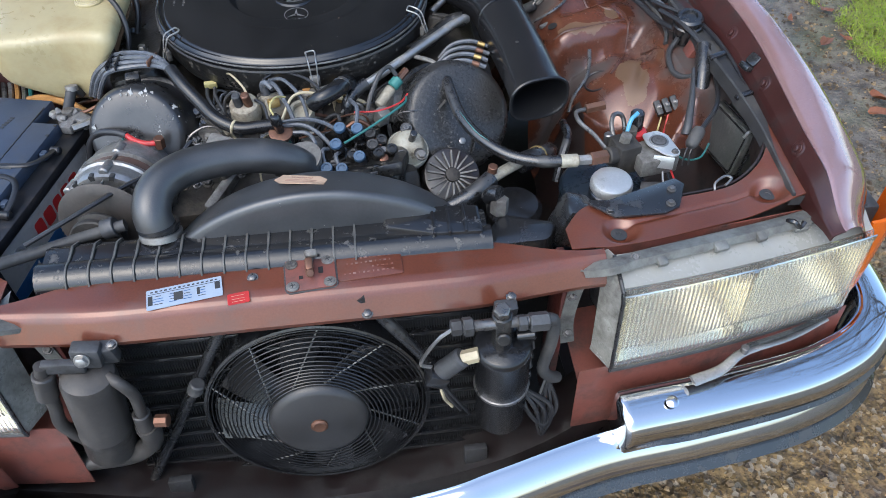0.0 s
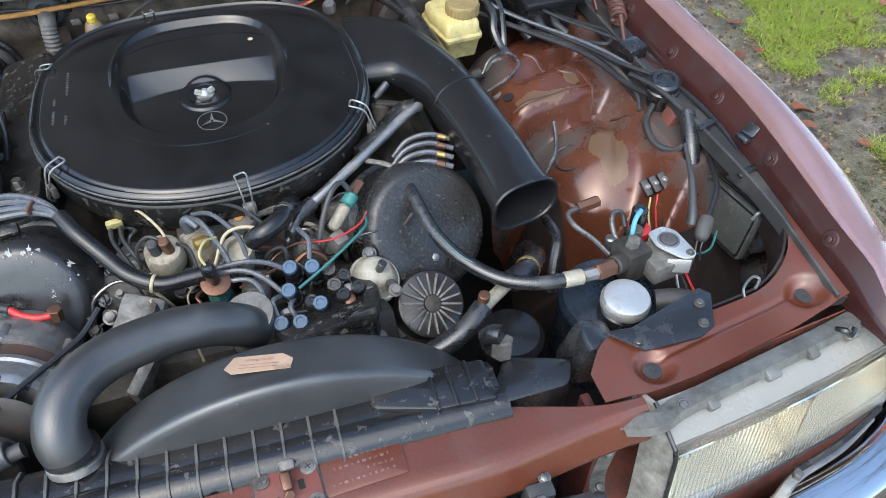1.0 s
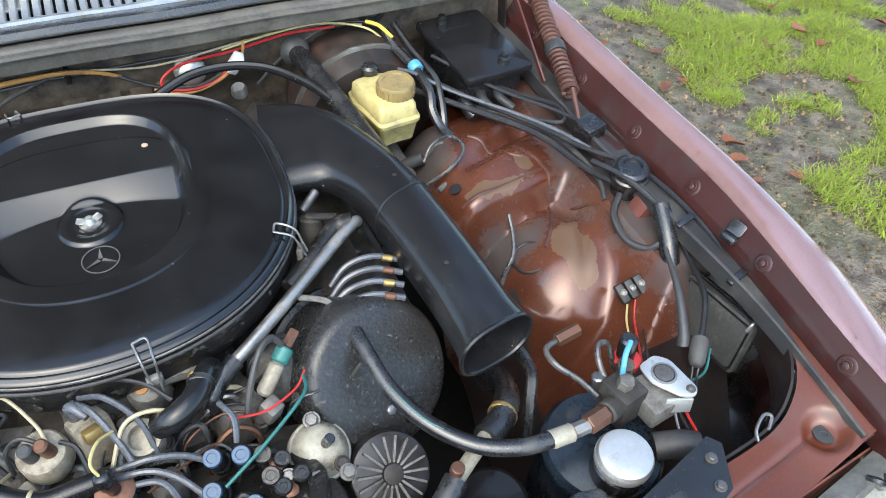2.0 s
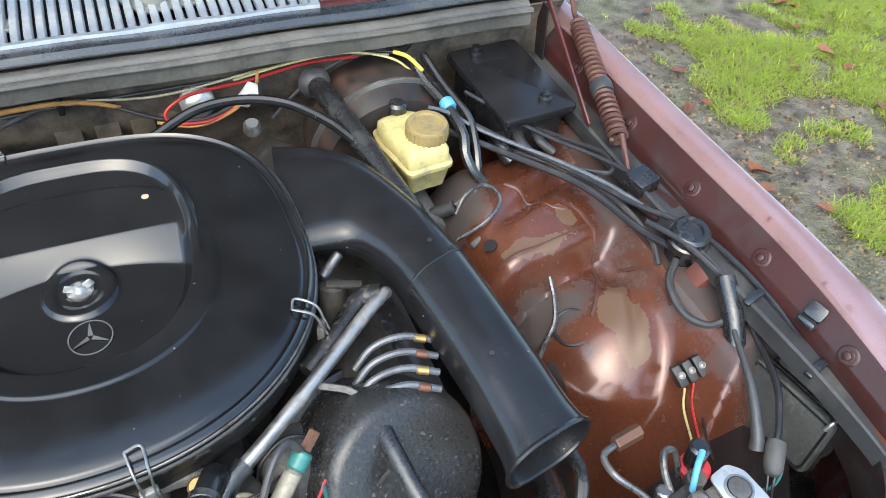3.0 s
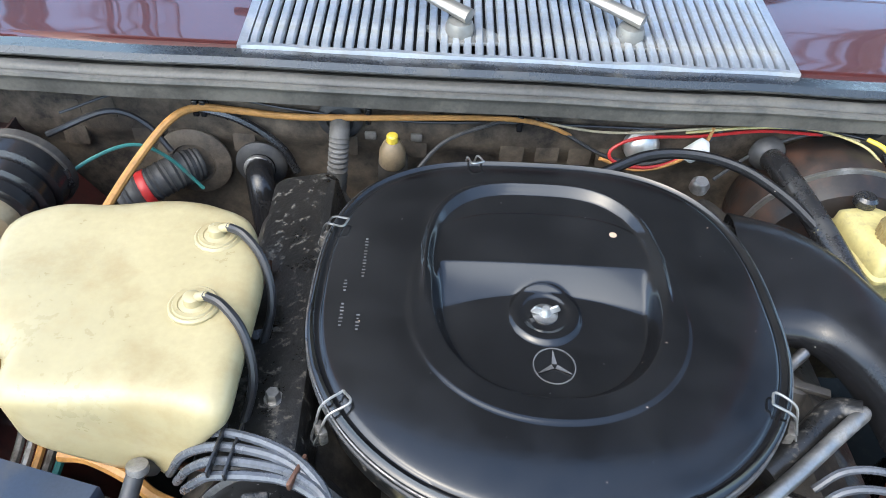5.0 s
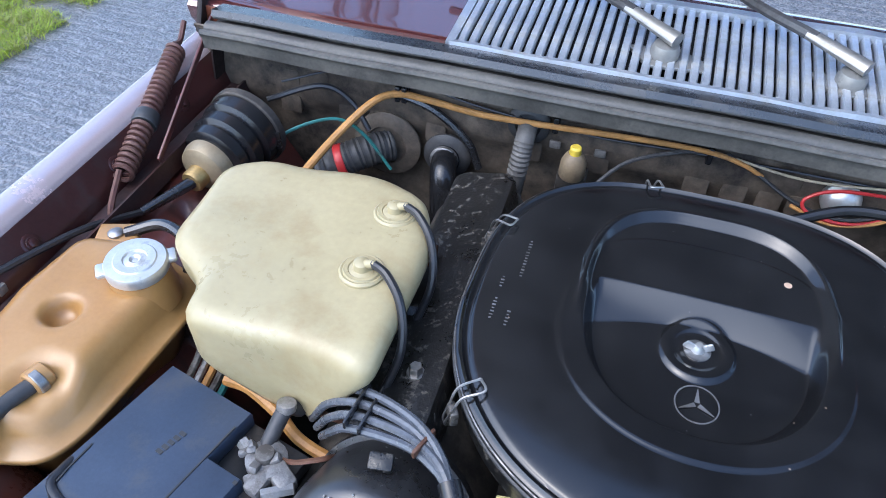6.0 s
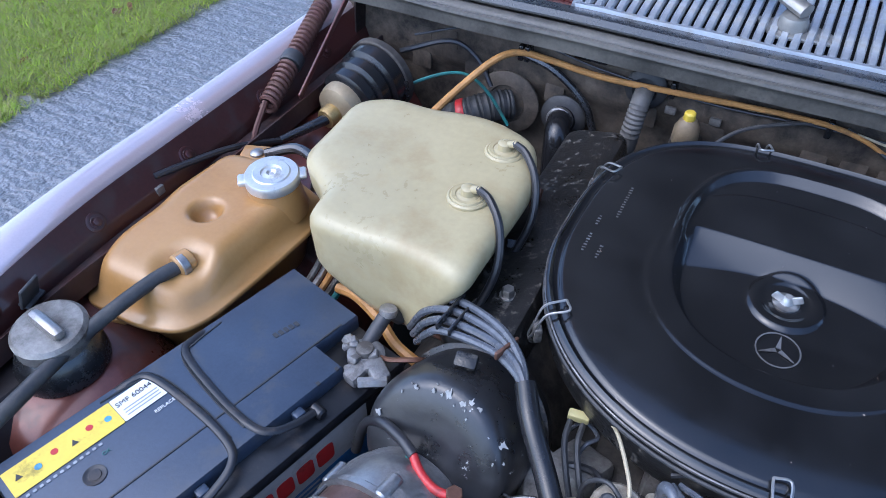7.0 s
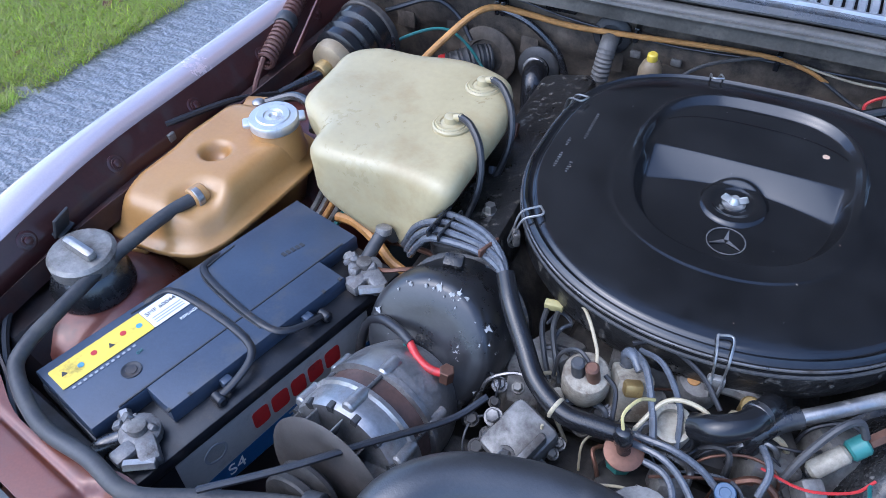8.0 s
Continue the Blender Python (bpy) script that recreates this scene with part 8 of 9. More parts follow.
solo("battery_tray", block((-0.460, 0.985, 0.60), (0.20, 0.40, 0.02), 0.004, (0, 0, -14)), INNER, "rusty dark battery tray", "tray")


wash = thing("washer_tank", "large cream plastic washer fluid tank with two pump caps", "washer tank", (-0.42, 1.3, 0.72))
w_out = [(-0.468, 1.168), (-0.480, 1.228), (-0.538, 1.262), (-0.548, 1.390), (-0.50, 1.415), (-0.36, 1.428), (-0.298, 1.405), (-0.272, 1.33), (-0.272, 1.160), (-0.335, 1.168)]
w_out = [Vector(p) for p in w_out][::-1]
bm = loft(piled(w_out, ((0.77, 0.030, 0.0), (0.774, 0.016, 0.0), (0.784, 0.006, 0.0), (0.80, 0.002, 0.2), (0.84, 0.001, 0.4), (0.885, 0.0, 0.8), (0.897, 0.001, 0.9), (0.904, 0.003, 1), (0.909, 0.007, 1), (0.9125, 0.013, 1), (0.9142, 0.021, 1), (0.915, 0.032, 1), (0.915, 0.05, 1), (0.915, 0.08, 1), (0.915, 0.11, 1)), 0.022, (0.03, 0.02)))
for v in bm.verts:
    # the lower body narrows towards the engine, and its floor rises towards the wing
    if v.co.x > -0.36:
        v.co.x -= 0.066 * smooth(0.90, 0.775, v.co.z) * (v.co.x + 0.36) / 0.088
    floor = 0.785 + 0.55 * max(0.0, -0.385 - v.co.x)
    if v.co.z < 0.90:
        v.co.z = 0.90 - (0.90 - v.co.z) * (0.90 - min(floor, 0.88)) / 0.13
    v.co += Vector((0, 0.004, 0.003)) * noise.noise(v.co * 14)
part("body", bm, CREAM, wash, sharp=80)
for k, (x, y) in enumerate(((-0.324, 1.362), (-0.324, 1.270))):
    z = 0.917
    c = part("pump_cap", lathe([(0.0225, -0.004), (0.023, 0.002), (0.021, 0.004), (0.019, 0.0035), (0.018, 0.0055), (0.014, 0.0055), (0.013, 0.0045), (0.009, 0.006), (0.008, 0.013), (0.005, 0.015)], (x, y, z), (0, 0, 1), 24), CREAM, wash, "round cream cap with a nozzle")
    part("nozzle", rod((x + 0.004, y, z + 0.012), (x + 0.016, y - 0.002, z + 0.017), 0.0045, 10, 0.001), CREAM, c)
    part("hose", tube([(x + 0.012, y - 0.001, z + 0.016), (x + 0.030, y - 0.010, z + 0.014), (x + 0.050, y - 0.028, z - 0.004), (x + 0.058, y - 0.050, z - 0.04), (x + 0.045, y - 0.07, z - 0.09)], 0.0045, 9), WIRE_BLACK, c, "short dark hose")

exp_t = thing("expansion_tank", "amber plastic coolant expansion tank with a bright metal cap", "coolant tank", (-0.6, 1.15, 0.70))
e_out = [Vector(p) for p in ((-0.555, 1.048), (-0.60, 1.034), (-0.680, 1.034), (-0.698, 1.075), (-0.704, 1.20), (-0.676, 1.296), (-0.60, 1.308), (-0.545, 1.290), (-0.526, 1.245), (-0.540, 1.08))]
low = piled(e_out, ((0.70, 0.045, 0.0), (0.712, 0.032, 0.0), (0.796, 0.010, 0.2)), 0.018, (0.0, 0.06))
seam = piled(e_out, ((0.800, 0.006, 0.3), (0.801, -0.004, 0.3), (0.8025, -0.006, 0.3), (0.8075, -0.006, 0.3), (0.809, -0.004, 0.3), (0.810, 0.006, 0.3)), 0.018, (0.0, 0.06))
high = piled(e_out, ((0.826, 0.012, 0.6), (0.840, 0.018, 0.9), (0.847, 0.022, 1.0), (0.852, 0.0275, 1.0), (0.8545, 0.034, 1.0), (0.8555, 0.042, 1.0)), 0.018, (0.0, 0.06))
# the rings of the top close in on the moulded dimple
hub = Vector((-0.617, 1.173, 0.8555))
last = high[-1]
for k in range(1, 9):
    high.append([q.lerp(hub + Vector((q.x - hub.x, q.y - hub.y, 0)).normalized() * 0.026, k / 8) for q in last])
for rr, dd in ((0.023, 0.0008), (0.020, 0.003), (0.0175, 0.007), (0.0155, 0.012), (0.013, 0.017), (0.009, 0.020), (0.004, 0.021)):
    high.append([hub + Vector((q.x - hub.x, q.y - hub.y, 0)).normalized() * rr - Vector((0, 0, dd)) for q in last])
bm = loft(low + seam + high)
for v in bm.verts:
    if v.co.z > 0.815:
        v.co.z -= 0.014 * smooth(0.040, 0.012, math.hypot((v.co.x + 0.578) * 0.9, v.co.y - 1.092))
part("body", bm, AMBER, exp_t, sharp=75)
part("filler_neck", lathe([(0.037, -0.03), (0.0335, 0.0), (0.031, 0.012)], (-0.570, 1.242, 0.853), (0, 0, 1), 26), AMBER, exp_t)
cap = part("cap", lathe([(0.030, 0), (0.033, 0.002), (0.0335, 0.011), (0.0315, 0.0145), (0.023, 0.0150), (0.0215, 0.0165), (0.013, 0.0165), (0.012, 0.0145), (0.006, 0.0155), (0.003, 0.013)], (-0.570, 1.242, 0.866), (0.02, -0.05, 1), 36), ZINC, exp_t, "bright pressed metal cap")
for a in (40, 220):
    part("ear", block((-0.570 + 0.034 * math.cos(radians(a)), 1.242 + 0.034 * math.sin(radians(a)), 0.874), (0.014, 0.020, 0.007), 0.003, (0, 0, a)), ZINC, cap)
for x, y, z in ((-0.655, 1.04, 0.79), (-0.64, 1.298, 0.845)):
    f = part("flange", block((x, y, z), (0.05, 0.034, 0.010), 0.004, (0, 0, 20)), AMBER, exp_t)
    part("flange_bolt", lathe([(0.009, 0), (0.009, 0.003), (0.005, 0.006)], (x, y - 0.004, z + 0.005), (0, 0, 1), 14), STEEL, f)
part("outlet", rod((-0.588, 1.112, 0.842), (-0.592, 1.092, 0.842), 0.0135, 14, 0.002), AMBER, exp_t)
long_hose = thing("overflow_hose", "long black rubber hose from the amber tank to the radiator", "hose", (-0.58, 0.9, 0.76))
part("hose", tube([(-0.586, 1.108, 0.842), (-0.600, 1.06, 0.842), (-0.612, 0.985, 0.835), (-0.610, 0.905, 0.830), (-0.606, 0.85, 0.826), (-0.593, 0.822, 0.819), (-0.527, 0.791, 0.8150), (-0.456, 0.784, 0.8165), (-0.398, 0.774, 0.8165), (-0.345, 0.800, 0.808), (-0.275, 0.829, 0.806), (-0.225, 0.838, 0.812)], 0.0082, 14), RUBBER_GREY, long_hose)
part("clamp", rod((-0.588, 1.103, 0.842), (-0.590, 1.094, 0.842), 0.0138, 14, 0.001), STEEL, long_hose)
part("clamp", rod((-0.255, 0.836, 0.808), (-0.238, 0.838, 0.811), 0.0138, 14, 0.001), GREY_PLASTIC, long_hose)
ps = thing("filler_cap", "grey metal filler cap with a raised grip bar", "filler cap", (-0.643, 0.967, 0.79))
part("neck", lathe([(0.047, -0.024), (0.046, -0.010), (0.039, 0.006), (0.034, 0.012)], (-0.640, 0.962, 0.818), (0.05, -0.05, 1), 26), RUBBER, ps)
capm = part("cap", lathe([(0.035, 0), (0.038, 0.003), (0.038, 0.018), (0.034, 0.022), (0.010, 0.0225)], (-0.641, 0.965, 0.826), (0.05, -0.05, 1), 32), ALLOY, ps, "dull metal cap")
part("grip", block((-0.638, 0.963, 0.852), (0.050, 0.014, 0.014), 0.0065, (0, 3, -8)), STEEL, capm)
DOME_PAINT = material("glossy_dark_brown", (0.105, 0.032, 0.022), 0.30, 0.25, 0.2, 8, 200, 0.06, dirt=(0.05, 0.034, 0.03), dirt_at=0.6, dirt_soft=0.1, dirt_scale=14, coat=0.3)
part("reservoir", lathe([(0.09, -0.18), (0.110, -0.15), (0.112, -0.090), (0.106, -0.064), (0.090, -0.042), (0.068, -0.029), (0.046, -0.022)], (-0.642, 0.960, 0.815), (0.05, -0.05, 1), 32), DOME_PAINT, ps, "brown painted reservoir")
solo("cable_bracket", block((-0.690, 0.985, 0.853), (0.004, 0.028, 0.030), 0.0015, (0, 20, 15), bm=block((-0.702, 0.985, 0.842), (0.028, 0.028, 0.004), 0.0015, (0, 20, 15))), RUBBER_GREY, "small grey cable bracket on the inner wing", "bracket")
solo("wing_cable", tube([(-0.703, 0.99, 0.842), (-0.700, 0.93, 0.825), (-0.672, 0.87, 0.808), (-0.63, 0.83, 0.796), (-0.57, 0.79, 0.79), (-0.50, 0.765, 0.79)], 0.0052, 8), WIRE_BLACK, "black cable along the dark inner wing", "cable")
for k in range(5):
    solo("brake_line", tube([(-0.50 + 0.011 * k, 1.150, 0.76 + 0.002 * k), (-0.505 + 0.011 * k, 1.22, 0.772), (-0.53 + 0.011 * k, 1.30, 0.775)], 0.0042, 7), (ALLOY, STEEL, ORANGE_WIRE, ALLOY, TEAL_WIRE)[k], "thin metal line between the two tanks", "pipe", "lines between tanks")


# ---- right side ----
can = thing("fluid_reservoir", "round dark blue-black fluid reservoir with a white screw cap", "reservoir", (0.455, 0.895, 0.62))
part("body", lathe([(0.060, 0), (0.066, 0.006), (0.066, 0.120), (0.069, 0.124), (0.069, 0.130), (0.064, 0.138), (0.045, 0.144), (0.03, 0.146)], (0.456, 0.900, 0.618), (0.02, -0.06, 1), 40), CAN_BLUE, can)
part("filler", rod((0.452, 0.858, 0.755), (0.452, 0.856, 0.782), 0.030, 28, 0.003), BLACK_PLASTIC, can)
scap = part("cap", lathe([(0.0285, 0), (0.030, 0.002), (0.030, 0.013), (0.028, 0.0165), (0.025, 0.0175), (0.012, 0.0182), (0.0, 0.0182)], (0.452, 0.855, 0.783), (0.0, -0.06, 1), 40), ZINC, can, "white-silver knurled cap")
for k in range(60):
    a = 2 * math.pi * k / 60
    part("knurl", block((0.452 + 0.0301 * math.cos(a), 0.855 + 0.0301 * math.sin(a), 0.790), (0.0012, 0.0013, 0.008), 0, (0, 0, math.degrees(a))), ZINC, scap)
part("outlet", tube([(0.415, 0.835, 0.745), (0.405, 0.815, 0.752), (0.398, 0.800, 0.765), (0.402, 0.792, 0.785)], 0.0125, 12), RUBBER_GREY, can)
part("outlet", tube([(0.505, 0.865, 0.76), (0.53, 0.855, 0.765), (0.548, 0.845, 0.765)], 0.016, 12), RUBBER_GREY, can)
brk = thing("mounting_plate", "black triangular mounting plate with three bolts on the shoulder panel", "bracket", (0.47, 0.79, 0.806))
part("plate", prism([(0.395, 0.806), (0.43, 0.803), (0.535, 0.835), (0.545, 0.822), (0.523, 0.778), (0.50, 0.768), (0.43, 0.769), (0.415, 0.785)], 0.8065, 0.8105, 0.001), BLACK_PLASTIC, brk)
for x, y in ((0.426, 0.780), (0.512, 0.784), (0.523, 0.812)):
    part("bolt", hexbolt((x, y, 0.8105), (0, 0, 1), 0.0048, 0.005), DARK_STEEL, brk)
valve = thing("hydraulic_valve", "dark valve block with a bright plate and brass unions", "valve", (0.51, 0.905, 0.77))
part("block", block((0.487, 0.915, 0.795), (0.036, 0.04, 0.05), 0.004, (0, 0, 12)), GRIME, valve)
part("block", block((0.53, 0.905, 0.792), (0.06, 0.05, 0.03), 0.004, (0, 0, 8)), ALLOY, valve)
pl = part("plate", prism(soft_outline([Vector(p) for p in ((0.518, 0.934), (0.543, 0.940), (0.556, 0.928), (0.562, 0.884), (0.552, 0.876), (0.538, 0.882), (0.518, 0.910))], 0.006), 0.812, 0.8150, 0.001), ZINC, valve, "bright zinc plate")
part("slot_disc", lathe([(0.011, 0), (0.011, 0.002), (0.009, 0.0025), (0.002, 0.0015)], (0.538, 0.914, 0.8150), (0, 0, 1), 20), DARK_STEEL, pl)
part("slot_ring", lathe([(0.0145, 0), (0.0145, 0.001), (0.012, 0.0014), (0.012, 0)], (0.538, 0.914, 0.8150), (0, 0, 1), 24), STEEL, pl)
part("plate_screw", hexbolt((0.553, 0.886, 0.8150), (0, 0, 1), 0.004, 0.004), DARK_STEEL, pl)
part("plate_lip", block((0.536, 0.880, 0.802), (0.030, 0.003, 0.020), 0.001, (-10, 0, -20)), ZINC, pl)
part("union", rod((0.428, 0.894, 0.808), (0.455, 0.900, 0.806), 0.011, 6, 0.001), COPPER, valve)
part("union", rod((0.455, 0.900, 0.806), (0.478, 0.908, 0.802), 0.013, 14, 0.002), GRIME, valve)
part("hex_union", rod((0.485, 0.915, 0.818), (0.486, 0.914, 0.832), 0.009, 6, 0.001), ALLOY, valve)
part("fitting", rod((0.500, 0.935, 0.80), (0.500, 0.935, 0.828), 0.010, 8, 0.002), GRIME, valve)
part("fitting", rod((0.470, 0.935, 0.79), (0.468, 0.938, 0.818), 0.008, 8, 0.002), DARK_STEEL, valve)
part("pipe", tube([(0.462, 0.925, 0.80), (0.448, 0.945, 0.812), (0.430, 0.965, 0.822), (0.428, 0.985, 0.826), (0.445, 0.992, 0.826)], 0.0035, 8), DARK_STEEL, valve)
part("pipe", tube([(0.475, 0.93, 0.81), (0.474, 0.950, 0.826), (0.482, 0.965, 0.832), (0.496, 0.965, 0.826), (0.50, 0.95, 0.80)], 0.0035, 8), DARK_STEEL, valve)
part("pipe_nut", rod((0.445, 0.992, 0.826), (0.476, 0.996, 0.828), 0.008, 6, 0.001), COPPER, valve)
part("plug_body", rod((0.515, 0.952, 0.79), (0.514, 0.955, 0.842), 0.0105, 14, 0.003), BLACK_PLASTIC, valve)
part("red_ring", lathe([(0.0155, 0), (0.016, 0.003), (0.016, 0.010), (0.0125, 0.012)], (0.515, 0.950, 0.800), (0, 0, 1), 18), RED, valve, "red collar")
part("blue_sleeve", tube([(0.512, 0.950, 0.842), (0.498, 0.938, 0.838), (0.490, 0.925, 0.815)], 0.0032, 9), CYAN, valve, "light blue sleeve")
phose = thing("pressure_hose", "black high pressure hose with a pale crimped end", "hose", (0.3, 0.95, 0.78))
part("hose", tube([(0.238, 1.092, 0.842), (0.242, 1.05, 0.838), (0.252, 1.0, 0.826), (0.275, 0.955, 0.816), (0.31, 0.918, 0.810), (0.35, 0.898, 0.810), (0.385, 0.893, 0.810)], 0.0090, 12), RUBBER, phose)
part("printed_line", tube([(0.2490, 1.002, 0.8345), (0.262, 0.973, 0.8285), (0.272, 0.955, 0.8245), (0.285, 0.940, 0.8215)], 0.0010, 4), TEAL_WIRE, phose)
part("crimp", rod((0.383, 0.893, 0.810), (0.410, 0.893, 0.809), 0.0102, 14, 0.002), ALLOY_PALE, phose, "pale metal crimp")
part("nut", rod((0.410, 0.893, 0.809), (0.430, 0.894, 0.808), 0.008, 6, 0.001), STEEL, phose)
qhose = thing("return_hose", "thick black hose with a brass clamp and a steel end", "hose", (0.32, 0.95, 0.72))
part("hose", tube([(0.412, 1.075, 0.66), (0.412, 1.05, 0.70), (0.396, 1.0, 0.74), (0.366, 0.958, 0.768), (0.335, 0.938, 0.775)], 0.0155, 14), RUBBER, qhose)
part("clamp", lathe([(0.016, 0), (0.0172, 0.001), (0.0172, 0.007), (0.016, 0.008)], (0.372, 0.965, 0.764), (-0.75, -0.6, 0.2), 20), BRASS, qhose)
part("end", tube([(0.34, 0.942, 0.776), (0.31, 0.922, 0.778), (0.285, 0.905, 0.778)], 0.0085, 12), ALLOY_PALE, qhose)
part("sleeve", tube([(0.285, 0.905, 0.778), (0.262, 0.888, 0.772), (0.235, 0.878, 0.762), (0.20, 0.872, 0.75)], 0.0135, 12), RUBBER, qhose)
part("red_cap", rod((0.286, 0.908, 0.788), (0.287, 0.907, 0.800), 0.0075, 10, 0.001), COPPER, qhose)
part("thin_hose", tube([(0.43, 1.05, 0.76), (0.425, 1.0, 0.77), (0.41, 0.97, 0.75), (0.40, 0.95, 0.72)], 0.007, 9), RUBBER, qhose)
oilf = thing("oil_filter", "black round filter canister deep in the bay", "filter", (0.315, 0.895, 0.62))
part("canister", lathe([(0.035, 0), (0.040, 0.005), (0.040, 0.085), (0.043, 0.088), (0.043, 0.094), (0.036, 0.102), (0.012, 0.106)], (0.318, 0.890, 0.640), (0, -0.05, 1), 28), BLACK_GLOSS, oilf)
tbox = thing("side_tank", "black plastic box beside the radiator with a pale union", "box", (0.31, 0.80, 0.68))
part("body", prism(soft_outline([Vector(p) for p in ((0.262, 0.768), (0.345, 0.770), (0.362, 0.805), (0.285, 0.832), (0.262, 0.80))], 0.012), 0.68, 0.778, 0.008), BLACK_PLASTIC, tbox)
part("union", rod((0.283, 0.832, 0.775), (0.285, 0.838, 0.800), 0.013, 6, 0.002), ALLOY, tbox)
part("elbow", tube([(0.272, 0.852, 0.79), (0.276, 0.845, 0.802), (0.284, 0.838, 0.806)], 0.012, 12), BLACK_PLASTIC, tbox)
part("duct", block((0.385, 0.815, 0.765), (0.045, 0.05, 0.07), 0.01, (0, 20, 0)), RUBBER, tbox)
module = thing("lamp_module", "dusty black plastic box with a flat lid on the inner wing", "box", (0.72, 0.99, 0.70))
mu = Vector((0.008, -0.11, 0.010)).normalized()
mn = mu.cross(Vector((0.012, 0.031, 0.065))).normalized()
MM = Matrix((mu, mn.cross(mu), mn)).transposed().to_4x4()
MM.translation = (0.690, 0.9900, 0.7475)
part("case", prism(rounded(0.106, 0.074, 0.010, 3), -0.050, -0.004, 0.006, MM), MODULE_GREY, module)
mlid = part("lid", prism(rounded(0.114, 0.080, 0.008, 3), -0.006, 0.006, 0.0025, MM), MODULE_GREY, module, "scuffed flat lid")
loop = [MM @ Vector((p[0], p[1], 0.0062)) for p in rounded(0.104, 0.070, 0.008, 3)]
part("lid_bead", tube(loop + loop[:1], 0.0016, 6), BLACK_PLASTIC, mlid)
part("lid_rim", prism(rounded(0.118, 0.084, 0.009, 3), -0.0095, -0.0065, 0.001, MM), BLACK_PLASTIC, module, "black lid seal")
part("dome", prism(soft_outline([Vector(p) for p in ((-0.046, 0.0), (0.030, 0.0), (0.024, 0.020), (-0.030, 0.026))], 0.006), -0.046, -0.014, 0.006, MM @ pose(-0.002, 0.034, 0)), MODULE_GREY, module, "raised dusty top")
part("spot", lathe([(0.0085, 0), (0.0085, 0.0006), (0.002, 0.0008)], MM @ Vector((-0.004, 0.0592, -0.028)), MM.to_3x3() @ Vector((0.11, 1, 0)), 16), YELLOWED, module, "yellow dot")
part("spring_clip", tube([MM @ Vector(p) for p in ((0.050, 0.030, 0.008), (0.052, 0.042, 0.004), (0.050, 0.046, -0.012), (0.044, 0.046, -0.030))], 0.0028, 8), STEEL, module, "bright spring clip")
for k in (-0.020, 0.030):
    part("foot", prism(rounded(0.018, 0.016, 0.003, 2), -0.034, -0.008, 0.002, MM @ pose(k, -0.042, 0)), MODULE_GREY, module)
speed = thing("sensor_cable", "thin black cable ending in a grey rubber boot", "cable", (0.60, 0.93, 0.79))
part("cable", tube(spline([(0.640, 1.235, 0.848), (0.665, 1.185, 0.846), (0.690, 1.115, 0.826), (0.690, 1.062, 0.802), (0.664, 1.0, 0.806), (0.630, 0.958, 0.806), (0.612, 0.941, 0.802)], 6), 0.0040, 8), WIRE_BLACK, speed)
part("boot", lathe([(0.004, 0), (0.0095, 0.002), (0.0105, 0.010), (0.0100, 0.030), (0.0075, 0.036), (0.004, 0.038)], (0.616, 0.945, 0.806), Vector((-0.020, -0.022, -0.010)), 16), RUBBER_GREY, speed, "grey rubber boot")
for k in (-1, 1):
    part("lead", tube([(0.594 + 0.003 * k, 0.920 - 0.002 * k, 0.793), (0.588 + 0.004 * k, 0.912, 0.785), (0.586 + 0.005 * k, 0.905, 0.77)], 0.0014, 6), WIRE_BLACK, speed)
solo("vent_tube", tube([(0.640, 0.985, 0.64), (0.648, 1.008, 0.71), (0.659, 1.04, 0.76), (0.672, 1.085, 0.81), (0.684, 1.13, 0.836)], 0.0125, 12), RUBBER, "upright black rubber tube on the inner wing", "tube")
tb2 = thing("terminal_block", "small black terminal block with coloured wires", "terminal block", (0.622, 1.076, 0.70))
for k in range(3):
    tm = part("terminal", block((0.602 + 0.013 * k, 1.070, 0.757 + 0.004 * k), (0.011, 0.026, 0.014), 0.002, (35, -20, 0)), BLACK_PRINT, tb2)
    part("terminal_screw", hexbolt((0.601 + 0.013 * k, 1.066, 0.764 + 0.004 * k), (-0.3, -0.4, 0.85), 0.0032, 0.003), DARK_STEEL, tm)
    part("wire", tube([(0.605 + 0.011 * k, 1.058, 0.748 + 0.004 * k), (0.595 + 0.012 * k, 1.04, 0.735), (0.575 + 0.01 * k, 1.0, 0.74), (0.55 + 0.01 * k, 0.965, 0.76)], 0.0015, 6), (YELLOWED, RED, WIRE_BLACK)[k], tb2)
for pts, mat in (([(0.56, 0.93, 0.79), (0.585, 0.915, 0.775), (0.615, 0.92, 0.77), (0.635, 0.94, 0.78)], TEAL_WIRE), ([(0.55, 0.89, 0.79), (0.562, 0.865, 0.76), (0.57, 0.84, 0.74)], RED),
                 ([(0.545, 0.90, 0.79), (0.552, 0.87, 0.765), (0.555, 0.845, 0.75)], WIRE_BLACK), ([(0.54, 0.89, 0.79), (0.538, 0.862, 0.765), (0.54, 0.84, 0.75)], STEEL)):
    solo("loose_wire", tube(pts, 0.0017, 6), mat, "thin loose wire below the valve plate", "wire", "valve wires")
solo("wire_loop", tube([(0.588, 0.812, 0.800), (0.592, 0.822, 0.806), (0.610, 0.832, 0.808), (0.618, 0.828, 0.806), (0.606, 0.818, 0.803)], 0.0019, 6), STEEL, "bent bright wire loop behind the shoulder panel", "wire")
solo("inline_plug", tube([(0.597, 0.948, 0.795), (0.602, 0.960, 0.808), (0.618, 1.0, 0.828), (0.64, 1.06, 0.838)], 0.0085, 10, r_end=0.0028), GREY_PLASTIC, "grey inline connector on a black lead", "connector")

